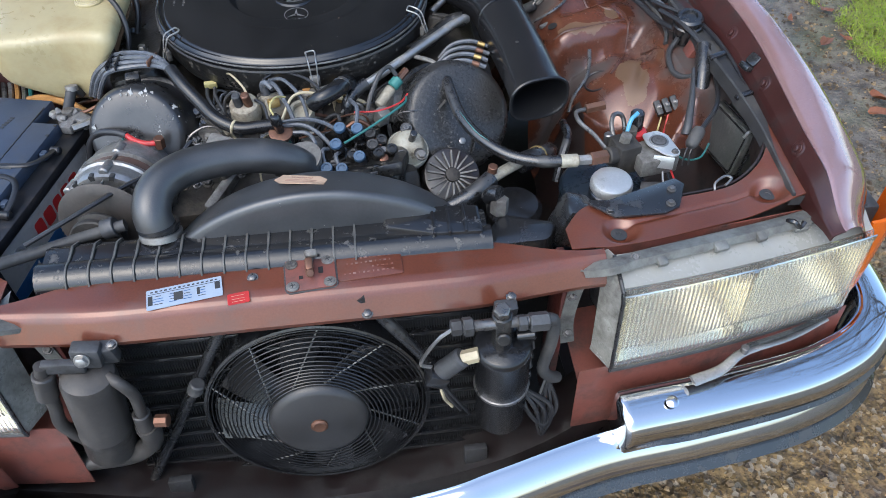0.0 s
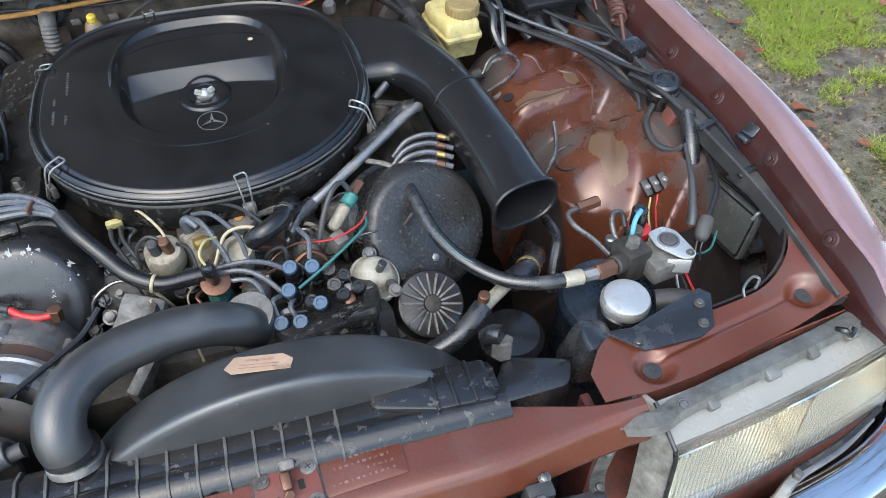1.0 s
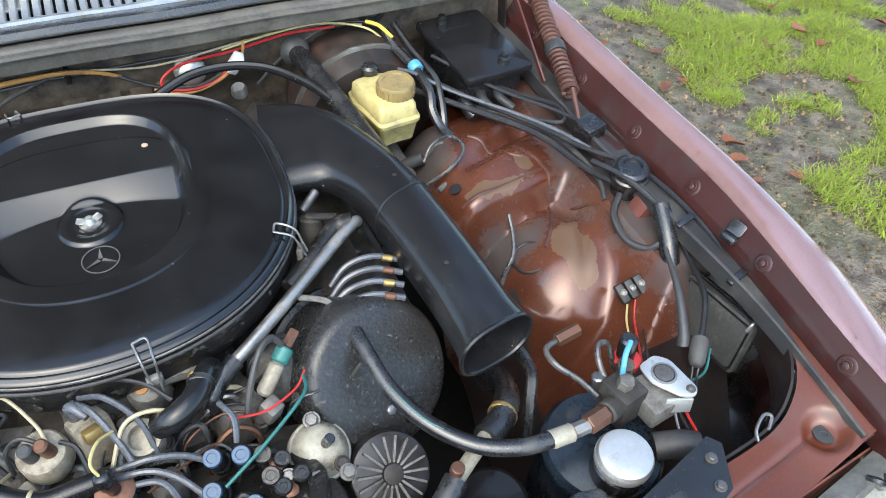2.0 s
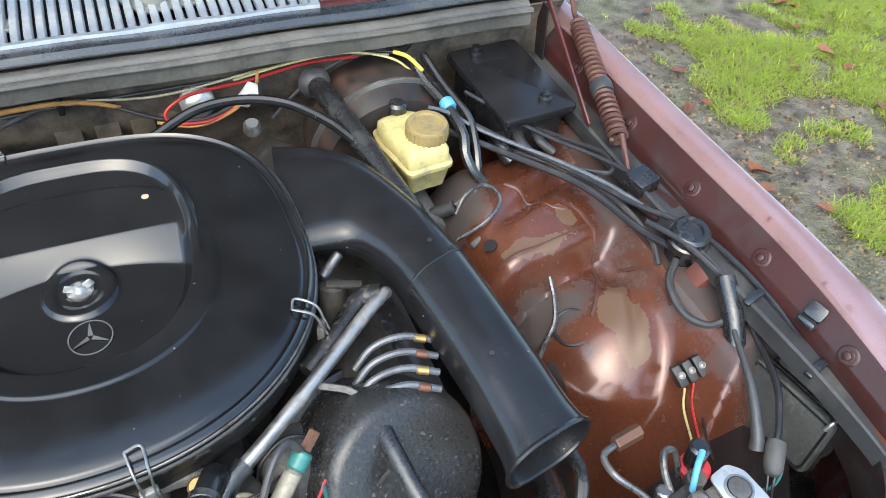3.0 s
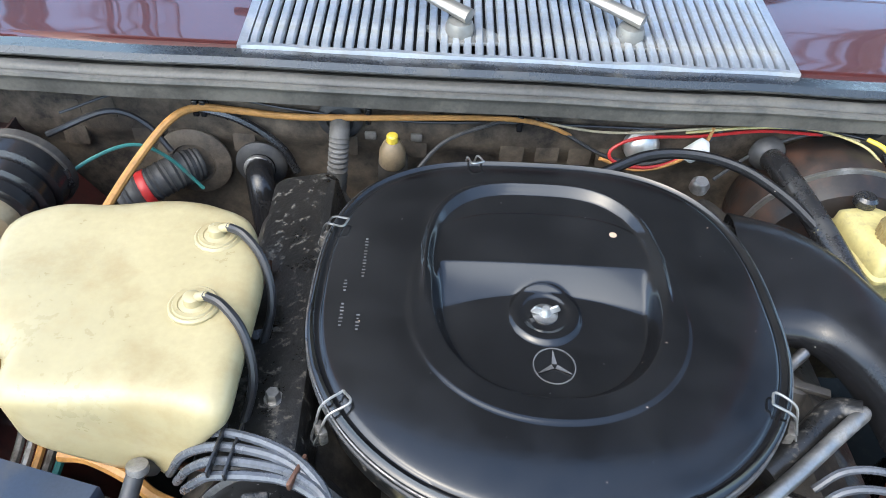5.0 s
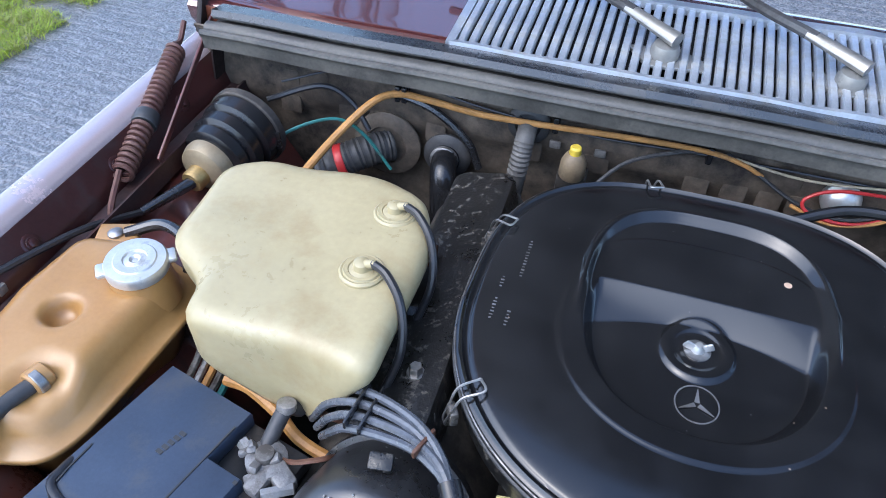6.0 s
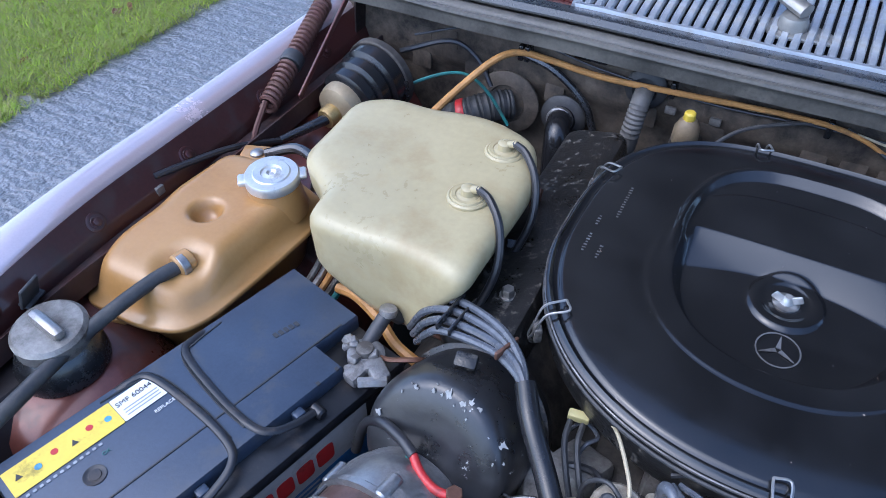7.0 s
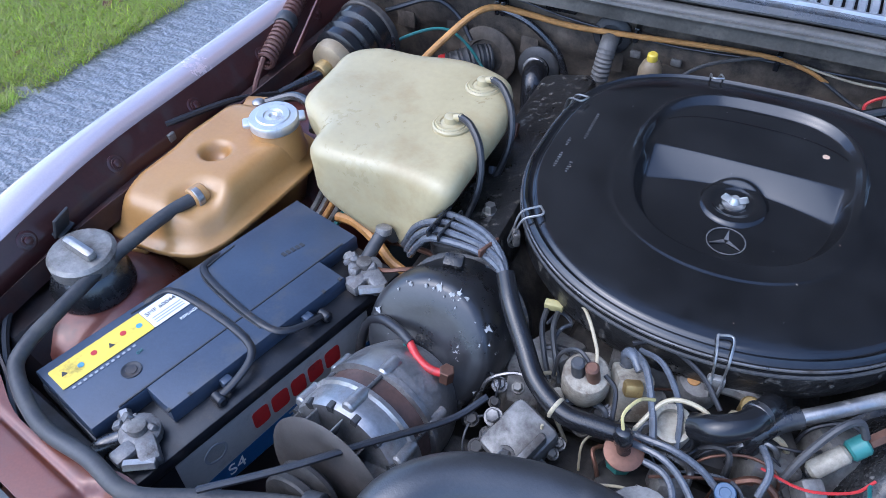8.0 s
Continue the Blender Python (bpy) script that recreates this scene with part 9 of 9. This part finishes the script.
# plug on the inner wing with its looms
conn = thing("diagnostic_socket", "round black diagnostic socket with a screw cap on a bracket", "socket", (0.685, 1.20, 0.79))
part("body", lathe([(0.022, -0.03), (0.024, -0.008), (0.027, -0.006), (0.027, 0.004), (0.024, 0.006), (0.024, 0.016), (0.020, 0.020), (0.014, 0.020), (0.013, 0.016)], (0.683, 1.200, 0.835), (-0.1, -0.15, 1), 26), BLACK_PLASTIC, conn)
part("bracket", block((0.695, 1.165, 0.79), (0.05, 0.03, 0.05), 0.004, (10, 20, 0)), PAINT_DULL, conn)
part("lead", tube([(0.665, 1.19, 0.815), (0.645, 1.17, 0.80), (0.640, 1.13, 0.79), (0.652, 1.10, 0.795), (0.668, 1.09, 0.81)], 0.005, 8), RUBBER_GREY, conn)
relay = thing("relay", "small square black relay on the inner wing", "relay", (0.685, 1.31, 0.82))
part("case", block((0.685, 1.31, 0.838), (0.036, 0.034, 0.03), 0.003, (5, -6, 12)), BLACK_PLASTIC, relay)
part("base", block((0.69, 1.285, 0.826), (0.045, 0.06, 0.008), 0.002, (0, -6, 12)), GUTTER_BROWN, relay)
for k, pts in enumerate(([(0.50, 1.52, 0.85), (0.56, 1.45, 0.835), (0.62, 1.36, 0.832), (0.655, 1.28, 0.836), (0.70, 1.20, 0.84), (0.715, 1.10, 0.835), (0.71, 1.0, 0.825)],
                         [(0.48, 1.50, 0.84), (0.55, 1.43, 0.83), (0.615, 1.34, 0.828), (0.645, 1.25, 0.822), (0.665, 1.20, 0.825)],
                         [(0.55, 1.46, 0.82), (0.60, 1.40, 0.825), (0.645, 1.32, 0.822), (0.66, 1.24, 0.81), (0.65, 1.20, 0.80)],
                         [(0.53, 1.545, 0.865), (0.60, 1.45, 0.845), (0.66, 1.36, 0.845), (0.68, 1.30, 0.85)],
                         [(0.60, 1.50, 0.83), (0.64, 1.43, 0.835), (0.67, 1.38, 0.84), (0.655, 1.34, 0.84), (0.61, 1.38, 0.832)])):
    solo("wing_loom", tube(pts, (0.0038, 0.0048, 0.0042, 0.003, 0.0036)[k], 8), WIRE_BLACK if k != 2 else RUBBER_GREY, "black wiring loom along the worn inner wing", "wiring", "inner wing looms")
for x, y, z in ((0.702, 1.09, 0.84), (0.708, 0.99, 0.83)):
    solo("loom_clip", block((x - 0.01, y, z), (0.03, 0.010, 0.006), 0.002, (0, -10, 12)), RUBBER, "grey clip holding the loom to the wing", "clip", "loom clips")
wing_clip = prism(rounded(0.018, 0.022, 0.004, 2), -0.003, 0.0, 0.001, pose(0.722, 1.036, 0.864, 0, -50, 12))
solo("wing_bracket", block((0.714, 1.034, 0.852), (0.016, 0.022, 0.010), 0.003, (0, 20, 12), bm=wing_clip), RUBBER, "small dark clip on the wing flange", "bracket")


def hinge_spring(s):
    t = thing("bonnet_spring", "rusty coil spring of the bonnet hinge with hooked ends", "spring", (s * 0.73, 1.4, 0.82), "bonnet springs")
    a, b = Vector((s * 0.750, 1.610, 0.905)), Vector((s * 0.698, 1.388, 0.852))
    way = (b - a).normalized()
    side = way.cross(Vector((0, 0, 1))).normalized()
    up = side.cross(way)
    turns, n = 25, 25 * 12
    pts = [a.lerp(b, k / n) + (side * math.cos(2 * math.pi * turns * k / n) + up * math.sin(2 * math.pi * turns * k / n)) * 0.0116 for k in range(n + 1)]
    part("coil", sweep(bmesh.new(), pts, ring(0.0036, 6)), SPRING, t)
    part("sleeve", lathe([(0.0160, 0), (0.0170, 0.002), (0.0170, 0.018), (0.0160, 0.020)], a.lerp(b, 0.55), way, 20), RUBBER_GREY, t, "dark rubber band")
    part("hook", tube([b + up * 0.010, b + way * 0.02 + up * 0.004, b + way * 0.045 - up * 0.004, b + way * 0.06 - up * 0.018], 0.0042, 7), SPRING, t)
    part("hook", tube([a + up * 0.010, a - way * 0.02, a - way * 0.05 + up * 0.01], 0.0042, 7), SPRING, t)
    part("hinge_bar", block((s * 0.694, 1.545, 0.895), (0.004, 0.24, 0.010), 0.0015, (24, 0, s * -8)), INNER, t, "flat painted hinge bar")
    part("hinge_arm", block((s * 0.735, 1.705, 1.0), (0.010, 0.035, 0.20), 0.004, (-25, 0, 0)), DARK_BROWN, t)


for s in (1, -1):
    hinge_spring(s)

# ---- brakes and fuse box ----
fuse = thing("fuse_box", "black fuse box with a flat clouded lid and two knobs", "fuse box", (0.61, 1.55, 0.79))
FM = pose(0.607, 1.553, 0.862, 3, 0, 4)
part("base", prism(rounded(0.10, 0.165, 0.01), -0.07, -0.004, 0.003, FM), BLACK_PLASTIC, fuse)
flid = part("lid", prism(rounded(0.122, 0.186, 0.008), -0.006, 0.008, 0.004, FM), BLACK_GLOSS, fuse, "flat black lid")
for x, y in ((-0.02, 0.072), (0.018, -0.068)):
    part("knob", lathe([(0.010, 0), (0.010, 0.007), (0.006, 0.009), (0.006, 0.014), (0.004, 0.015)], FM @ Vector((x, y, 0.008)), (0, 0, 1), 14), BLACK_PLASTIC, flid)
part("embossing", prism(rounded(0.05, 0.01, 0.002), 0.0078, 0.0088, 0, FM @ pose(0.0, 0.055, 0)), BLACK_PLASTIC, flid)
for k in range(3):
    part("cable_gland", tube([(0.555 + 0.03 * k, 1.475, 0.828), (0.55 + 0.03 * k, 1.452, 0.825), (0.556 + 0.034 * k, 1.43, 0.815)], 0.011 - 0.002 * k, 10), RUBBER_GREY if k else BLACK_PLASTIC, fuse)
boost = thing("brake_booster", "round black brake servo with rusty patches", "brake servo", (0.43, 1.60, 0.66))
part("drum", lathe([(0.06, -0.075), (0.105, -0.06), (0.118, -0.03), (0.122, -0.01), (0.122, 0.006), (0.118, 0.02), (0.112, 0.05), (0.06, 0.055)], (0.425, 1.605, 0.770), (0, 1, 0.05), 44), material("rusty_black_drum", (0.020, 0.016, 0.014), 0.42, 0.0, 0.3, 20, 200, 0.3, dirt=(0.075, 0.036, 0.022), dirt_at=0.56, dirt_scale=14), boost)
part("band", lathe([(0.1225, -0.003), (0.1240, -0.0025), (0.1240, 0.0015), (0.1225, 0.002)], (0.425, 1.575, 0.768), (0, 1, 0.05), 44), STEEL, boost)
CAP_TAN = material("tan_cap", (0.27, 0.20, 0.08), 0.5, 0.0, 0.15, 30, 200, 0.1, dirt=(0.14, 0.11, 0.07), dirt_at=0.58, dirt_scale=30)
brake = thing("brake_reservoir", "yellowed plastic brake fluid reservoir with a ribbed cap", "reservoir", (0.425, 1.45, 0.77))
RMx = pose(0.423, 1.462, 0.0, 0, 0, 10)
r_out = [Vector(p) for p in ((-0.038, -0.058), (0.032, -0.062), (0.044, -0.02), (0.042, 0.045), (0.02, 0.062), (-0.032, 0.060), (-0.042, 0.02))]
bm = loft(piled(r_out, ((0.790, 0.022, 0), (0.794, 0.015, 0), (0.824, 0.008, 0), (0.830, 0.003, 0), (0.835, 0.003, 0), (0.838, 0.008, 0), (0.854, 0.010, 0), (0.860, 0.016, 0), (0.862, 0.030, 0)), 0.010))
bmesh.ops.transform(bm, matrix=RMx, verts=bm.verts)
part("body", bm, YELLOWED, brake)
bc = part("cap", lathe([(0.026, 0), (0.028, 0.002), (0.028, 0.018), (0.026, 0.021), (0.020, 0.021), (0.019, 0.019), (0.002, 0.019)], (0.438, 1.448, 0.860), (0.0, -0.05, 1), 30), CAP_TAN, brake, "yellowed ribbed screw cap")
for k in range(24):
    a = 2 * math.pi * k / 24
    part("rib", block((0.438 + 0.0282 * math.cos(a), 1.448 + 0.0282 * math.sin(a), 0.868), (0.002, 0.003, 0.015), 0, (0, 0, math.degrees(a))), CAP_TAN, bc)
part("sensor_cap", lathe([(0.013, 0), (0.014, 0.002), (0.014, 0.010), (0.010, 0.014), (0.006, 0.014)], (0.420, 1.512, 0.861), (0, 0, 1), 18), BLACK_PLASTIC, brake, "small black sensor cap")
part("master_cylinder", rod((0.425, 1.38, 0.745), (0.425, 1.54, 0.745), 0.022, 18, 0.004), ALLOY, brake)
part("outlet", rod((0.422, 1.405, 0.752), (0.46, 1.39, 0.775), 0.010, 12, 0.002), RUBBER_GREY, brake)
part("pipe", tube([(0.462, 1.39, 0.776), (0.485, 1.395, 0.79), (0.502, 1.385, 0.786), (0.505, 1.36, 0.778), (0.485, 1.335, 0.772), (0.455, 1.32, 0.765)], 0.0042, 8), ALLOY, brake)
part("pipe", tube([(0.428, 1.37, 0.75), (0.44, 1.35, 0.745), (0.435, 1.31, 0.73)], 0.0042, 8), ALLOY, brake)
brake.location += Vector((-0.002, 0.013, 0.008))
bpipe = thing("vacuum_pipe", "black rubber vacuum pipe with a flared top", "hose", (0.35, 1.45, 0.80))
part("pipe", tube([(0.330, 1.622, 0.868), (0.335, 1.58, 0.872), (0.348, 1.50, 0.866), (0.362, 1.42, 0.852), (0.38, 1.33, 0.832), (0.395, 1.25, 0.80)], 0.0155, 14), RUBBER, bpipe)
part("flare", lathe([(0.022, 0), (0.024, 0.003), (0.023, 0.012), (0.0155, 0.02)], (0.329, 1.632, 0.868), (0.1, -1, 0.1), 22), RUBBER_GREY, bpipe)
shose = thing("fuel_hose", "black hose with a metal end behind the air cleaner", "hose", (0.28, 1.56, 0.82))
part("hose", tube([(0.10, 1.565, 0.868), (0.16, 1.588, 0.882), (0.22, 1.588, 0.886), (0.275, 1.565, 0.884), (0.318, 1.52, 0.876), (0.345, 1.475, 0.866)], 0.0068, 9), BLACK_GLOSS, shose)
part("end", tube([(0.345, 1.475, 0.866), (0.356, 1.452, 0.858), (0.362, 1.435, 0.848)], 0.0082, 9), YELLOWED, shose)
for k, pts in enumerate(([(0.47, 1.60, 0.895), (0.475, 1.57, 0.88), (0.49, 1.52, 0.865), (0.495, 1.47, 0.85), (0.490, 1.445, 0.832), (0.500, 1.425, 0.808), (0.525, 1.415, 0.785)], [(0.49, 1.61, 0.895), (0.50, 1.56, 0.875), (0.515, 1.50, 0.855), (0.512, 1.465, 0.838), (0.505, 1.435, 0.815), (0.50, 1.41, 0.775)], [(0.46, 1.515, 0.872), (0.485, 1.505, 0.865), (0.53, 1.47, 0.845), (0.60, 1.39, 0.838), (0.640, 1.325, 0.838), (0.662, 1.27, 0.838)])):
    solo("brake_loom", tube(pts, (0.0075, 0.0062, 0.0030)[k], 8), (RUBBER, BLACK_PLASTIC, LEAD_BLUE)[k], "black loom beside the brake servo", "wiring", "servo looms")
solo("blue_clip", lathe([(0.0095, -0.008), (0.011, -0.006), (0.011, 0.006), (0.0095, 0.008)], (0.492, 1.520, 0.866), (0.1, -0.9, -0.25), 14), CYAN, "light blue ring clip round the loom", "clip")
solo("yellow_wire", tube([(0.445, 1.615, 0.905), (0.462, 1.60, 0.902), (0.475, 1.575, 0.892)], 0.003, 7), YELLOW, "short yellow wire at the bulkhead", "wire")

# ---- on the bulkhead ----
def grommet(x, z, r, mat=RUBBER_GREY):
    return solo("grommet", lathe([(r, 0), (r, 0.004), (r * 0.86, 0.008), (r * 0.6, 0.010), (r * 0.55, 0.006)], (x, 1.656, z), (0, -1, 0.05), 26), mat, "round rubber grommet in the bulkhead", "grommet", "bulkhead grommets")


grommet(-0.238, 0.872, 0.030)
grommet(-0.352, 0.790, 0.036)
grommet(-0.445, 0.790, 0.052, FIREWALL)
grommet(0.468, 0.905, 0.026)
flex = thing("flexible_conduit", "grey corrugated conduit from the bulkhead", "conduit", (-0.238, 1.63, 0.74))
line = spline([(-0.238, 1.650, 0.872), (-0.237, 1.628, 0.862), (-0.240, 1.618, 0.82), (-0.246, 1.615, 0.75)], 14)
part("conduit", sweep(bmesh.new(), line, lambda f: ring(0.0135 + 0.0008 * math.sin(f * 130), 14)), CONDUIT, flex)
elb = thing("heater_elbow", "glossy black heater elbow with a metal clamp", "hose", (-0.345, 1.61, 0.70))
part("elbow", tube([(-0.352, 1.65, 0.792), (-0.348, 1.622, 0.795), (-0.342, 1.602, 0.782), (-0.338, 1.592, 0.74), (-0.335, 1.588, 0.66)], 0.019, 14), BLACK_GLOSS, elb)
part("clamp", lathe([(0.0195, 0), (0.021, 0.001), (0.021, 0.008), (0.0195, 0.009)], (-0.352, 1.642, 0.793), (0, -1, 0.1), 18), STEEL, elb)
rt = thing("heater_hose", "ribbed black heater hose with a band of red tape", "hose", (-0.48, 1.62, 0.76))
line = spline([(-0.438, 1.652, 0.790), (-0.465, 1.63, 0.788), (-0.495, 1.61, 0.778), (-0.53, 1.595, 0.76)], 12)
part("hose", sweep(bmesh.new(), line, lambda f: ring(0.024 + 0.0012 * math.sin(f * 90), 14)), RUBBER_GREY, rt)
part("red_tape", lathe([(0.0255, -0.006), (0.0262, -0.005), (0.0262, 0.005), (0.0255, 0.006)], (-0.50, 1.607, 0.775), (-0.85, -0.4, -0.3), 18), RED, rt, "red tape")
ysen = thing("yellow_capped_sensor", "beige bulkhead sensor with a bright yellow cap", "sensor", (-0.167, 1.63, 0.79))
part("body", lathe([(0.016, 0), (0.0185, 0.004), (0.0175, 0.024), (0.0125, 0.036), (0.009, 0.040)], (-0.167, 1.626, 0.822), (0, -0.1, 1), 20), material("grimy_tan_plastic", (0.20, 0.15, 0.09), 0.5, 0.0, 0.2, 30, 200, 0.1), ysen)
part("cap", lathe([(0.0078, 0), (0.0082, 0.002), (0.0076, 0.010), (0.0055, 0.012)], (-0.167, 1.622, 0.861), (0, -0.1, 1), 18), YELLOW, ysen, "yellow cap")
part("base", block((-0.167, 1.64, 0.803), (0.04, 0.03, 0.036), 0.003), GRIME, ysen)
for x in (-0.198, -0.136):
    part("foot", block((x, 1.650, 0.85), (0.016, 0.005, 0.012), 0.002), ALLOY, ysen)
orange = thing("orange_loom", "orange sleeved loom along the bulkhead", "wiring", (-0.3, 1.64, 0.80))
part("sleeve", tube([(-0.515, 1.50, 0.815), (-0.49, 1.56, 0.845), (-0.455, 1.615, 0.878), (-0.425, 1.640, 0.886), (-0.38, 1.643, 0.884), (-0.30, 1.643, 0.878), (-0.20, 1.640, 0.884), (-0.117, 1.640, 0.889), (-0.05, 1.640, 0.892), (0.001, 1.641, 0.891), (0.04, 1.643, 0.882), (0.07, 1.645, 0.868)], 0.0060, 9, r_end=0.0028), ORANGE_WIRE, orange)
for x in (-0.425, -0.415, -0.20, 0.0):
    part("clip", block((x, 1.650, 0.884), (0.008, 0.02, 0.024), 0.002), BLACK_PLASTIC, orange)
BULK = [
    ([(-0.58, 1.60, 0.895), (-0.50, 1.640, 0.908), (-0.40, 1.648, 0.902), (-0.30, 1.648, 0.886), (-0.15, 1.648, 0.876), (0.0, 1.648, 0.882), (0.2, 1.648, 0.884), (0.38, 1.645, 0.896), (0.46, 1.62, 0.900)], 0.0024, WIRE_BLACK),
    ([(-0.10, 1.648, 0.882), (0.0, 1.648, 0.888), (0.12, 1.645, 0.876), (0.25, 1.642, 0.892), (0.36, 1.64, 0.902), (0.44, 1.62, 0.898)], 0.0024, CREAM_WIRE),
    ([(0.02, 1.648, 0.889), (0.06, 1.645, 0.872), (0.12, 1.635, 0.845), (0.18, 1.632, 0.838), (0.24, 1.640, 0.862), (0.27, 1.645, 0.89)], 0.0036, RUBBER_GREY),
    ([(0.40, 1.64, 0.892), (0.32, 1.642, 0.892), (0.24, 1.638, 0.882), (0.16, 1.636, 0.876), (0.125, 1.63, 0.86), (0.13, 1.625, 0.844), (0.17, 1.622, 0.838), (0.21, 1.628, 0.846), (0.235, 1.635, 0.87)], 0.0032, RED),
    ([(0.11, 1.628, 0.846), (0.16, 1.622, 0.834), (0.21, 1.626, 0.845), (0.245, 1.632, 0.872), (0.255, 1.64, 0.895)], 0.0034, ORANGE_WIRE),
    ([(0.22, 1.640, 0.885), (0.30, 1.636, 0.900), (0.38, 1.632, 0.905), (0.44, 1.61, 0.898), (0.468, 1.59, 0.88)], 0.0024, YELLOWED),
    ([(-0.60, 1.59, 0.868), (-0.53, 1.62, 0.888), (-0.49, 1.63, 0.865), (-0.46, 1.62, 0.83)], 0.0055, WIRE_BLACK),
    ([(-0.43, 1.645, 0.885), (-0.37, 1.645, 0.868), (-0.32, 1.643, 0.83), (-0.30, 1.640, 0.79)], 0.0075, RUBBER),
    ([(-0.60, 1.535, 0.815), (-0.55, 1.575, 0.842), (-0.50, 1.60, 0.852), (-0.46, 1.605, 0.83), (-0.42, 1.60, 0.785)], 0.0034, TEAL_WIRE),
    ([(-0.14, 1.575, 0.84), (-0.10, 1.615, 0.868), (-0.04, 1.635, 0.886), (0.0, 1.645, 0.890)], 0.0038, RUBBER_GREY),
    ([(0.26, 1.60, 0.84), (0.31, 1.625, 0.865), (0.37, 1.64, 0.888), (0.42, 1.64, 0.895)], 0.0034, RUBBER_GREY),
]
for pts, r, mat in BULK:
    solo("bulkhead_wire", tube(pts, r * 0.75, 7), mat, "thin wire clipped along the bulkhead", "wire", "bulkhead wires")
horn = thing("small_horn", "small silver domed unit inside the wire loop", "buzzer", (0.17, 1.645, 0.83))
part("dome", lathe([(0.024, 0), (0.024, 0.01), (0.016, 0.02), (0.004, 0.023)], (0.168, 1.652, 0.856), (0, -1, 0.2), 20), ZINC, horn)
part("plug", block((0.235, 1.625, 0.868), (0.016, 0.02, 0.034), 0.003, (20, 30, 0)), WHITE_LABEL, horn)
solo("bulkhead_bolt", lathe([(0.012, 0), (0.012, 0.01), (0.008, 0.016)], (0.225, 1.56, 0.855), (0, -0.3, 1), 14), STEEL, "steel bolt behind the air cleaner", "bolt")
solo("bulkhead_relay", block((-0.32, 1.648, 0.905), (0.05, 0.012, 0.018), 0.003), BLACK_PLASTIC, "small black clip strip on the bulkhead", "clip")
# vacuum servo on the left
servo = thing("cruise_actuator", "round black actuator with a tan front and a long cable", "actuator", (-0.62, 1.53, 0.77))
V0, VX = Vector((-0.630, 1.462, 0.828)), Vector((0.12, 1.0, 0.10)).normalized()
part("tan_front", lathe([(0.020, -0.012), (0.034, -0.004), (0.037, 0.006), (0.037, 0.016)], V0, VX, 28), material("tan_metal", (0.33, 0.26, 0.16), 0.45, 0.5, 0.15, 30, 200, 0.1), servo)
part("bellows", lathe([(0.036, 0.014), (0.046, 0.020), (0.047, 0.034), (0.042, 0.038), (0.051, 0.044), (0.051, 0.06), (0.046, 0.064), (0.055, 0.070), (0.055, 0.092), (0.045, 0.10)], V0, VX, 32), BLACK_GLOSS, servo)
part("rear_plate", lathe([(0.057, 0.092), (0.059, 0.094), (0.059, 0.104), (0.045, 0.108)], V0, VX, 32), GRIME, servo)
part("boss", lathe([(0.014, -0.03), (0.016, -0.026), (0.016, -0.012), (0.020, -0.008)], V0, VX, 16), BRASS, servo)
part("boot", tube([V0 - VX * 0.028, V0 - VX * 0.06 + Vector((-0.008, 0, 0.002)), V0 - VX * 0.10 + Vector((-0.02, 0, 0.004))], 0.0085, 10, r_end=0.006), RUBBER, servo)
part("cable", tube([V0 - VX * 0.10 + Vector((-0.02, 0, 0.004)), (-0.685, 1.30, 0.842), (-0.704, 1.24, 0.850), (-0.716, 1.19, 0.856)], 0.0045, 8), WIRE_BLACK, servo)
part("bracket", block((-0.575, 1.555, 0.835), (0.02, 0.03, 0.03), 0.003, (0, 0, 20)), BLACK_PLASTIC, servo)
solo("cable_clip", block((-0.706, 1.185, 0.838), (0.006, 0.012, 0.020), 0.001), ALLOY, "small dull metal clip at the end of the cable", "clip")
solo("tank_hose", tube([(-0.63, 1.30, 0.85), (-0.59, 1.315, 0.862), (-0.55, 1.30, 0.862), (-0.53, 1.27, 0.85)], 0.007, 9), RUBBER, "short black hose behind the bright cap", "hose")
for k, pts in enumerate(([(-0.285, 1.31, 0.84), (-0.275, 1.26, 0.80), (-0.285, 1.20, 0.80), (-0.30, 1.17, 0.81)], [(-0.292, 1.40, 0.85), (-0.285, 1.34, 0.80), (-0.290, 1.27, 0.78), (-0.295, 1.20, 0.79)], [(-0.31, 1.44, 0.82), (-0.30, 1.38, 0.79), (-0.30, 1.30, 0.76)])):
    solo("side_hose", tube(pts, 0.0065, 8), (LEAD_BLUE, COPPER, RUBBER)[k], "thin hose between the tank and the cam cover", "hose", "side hoses")
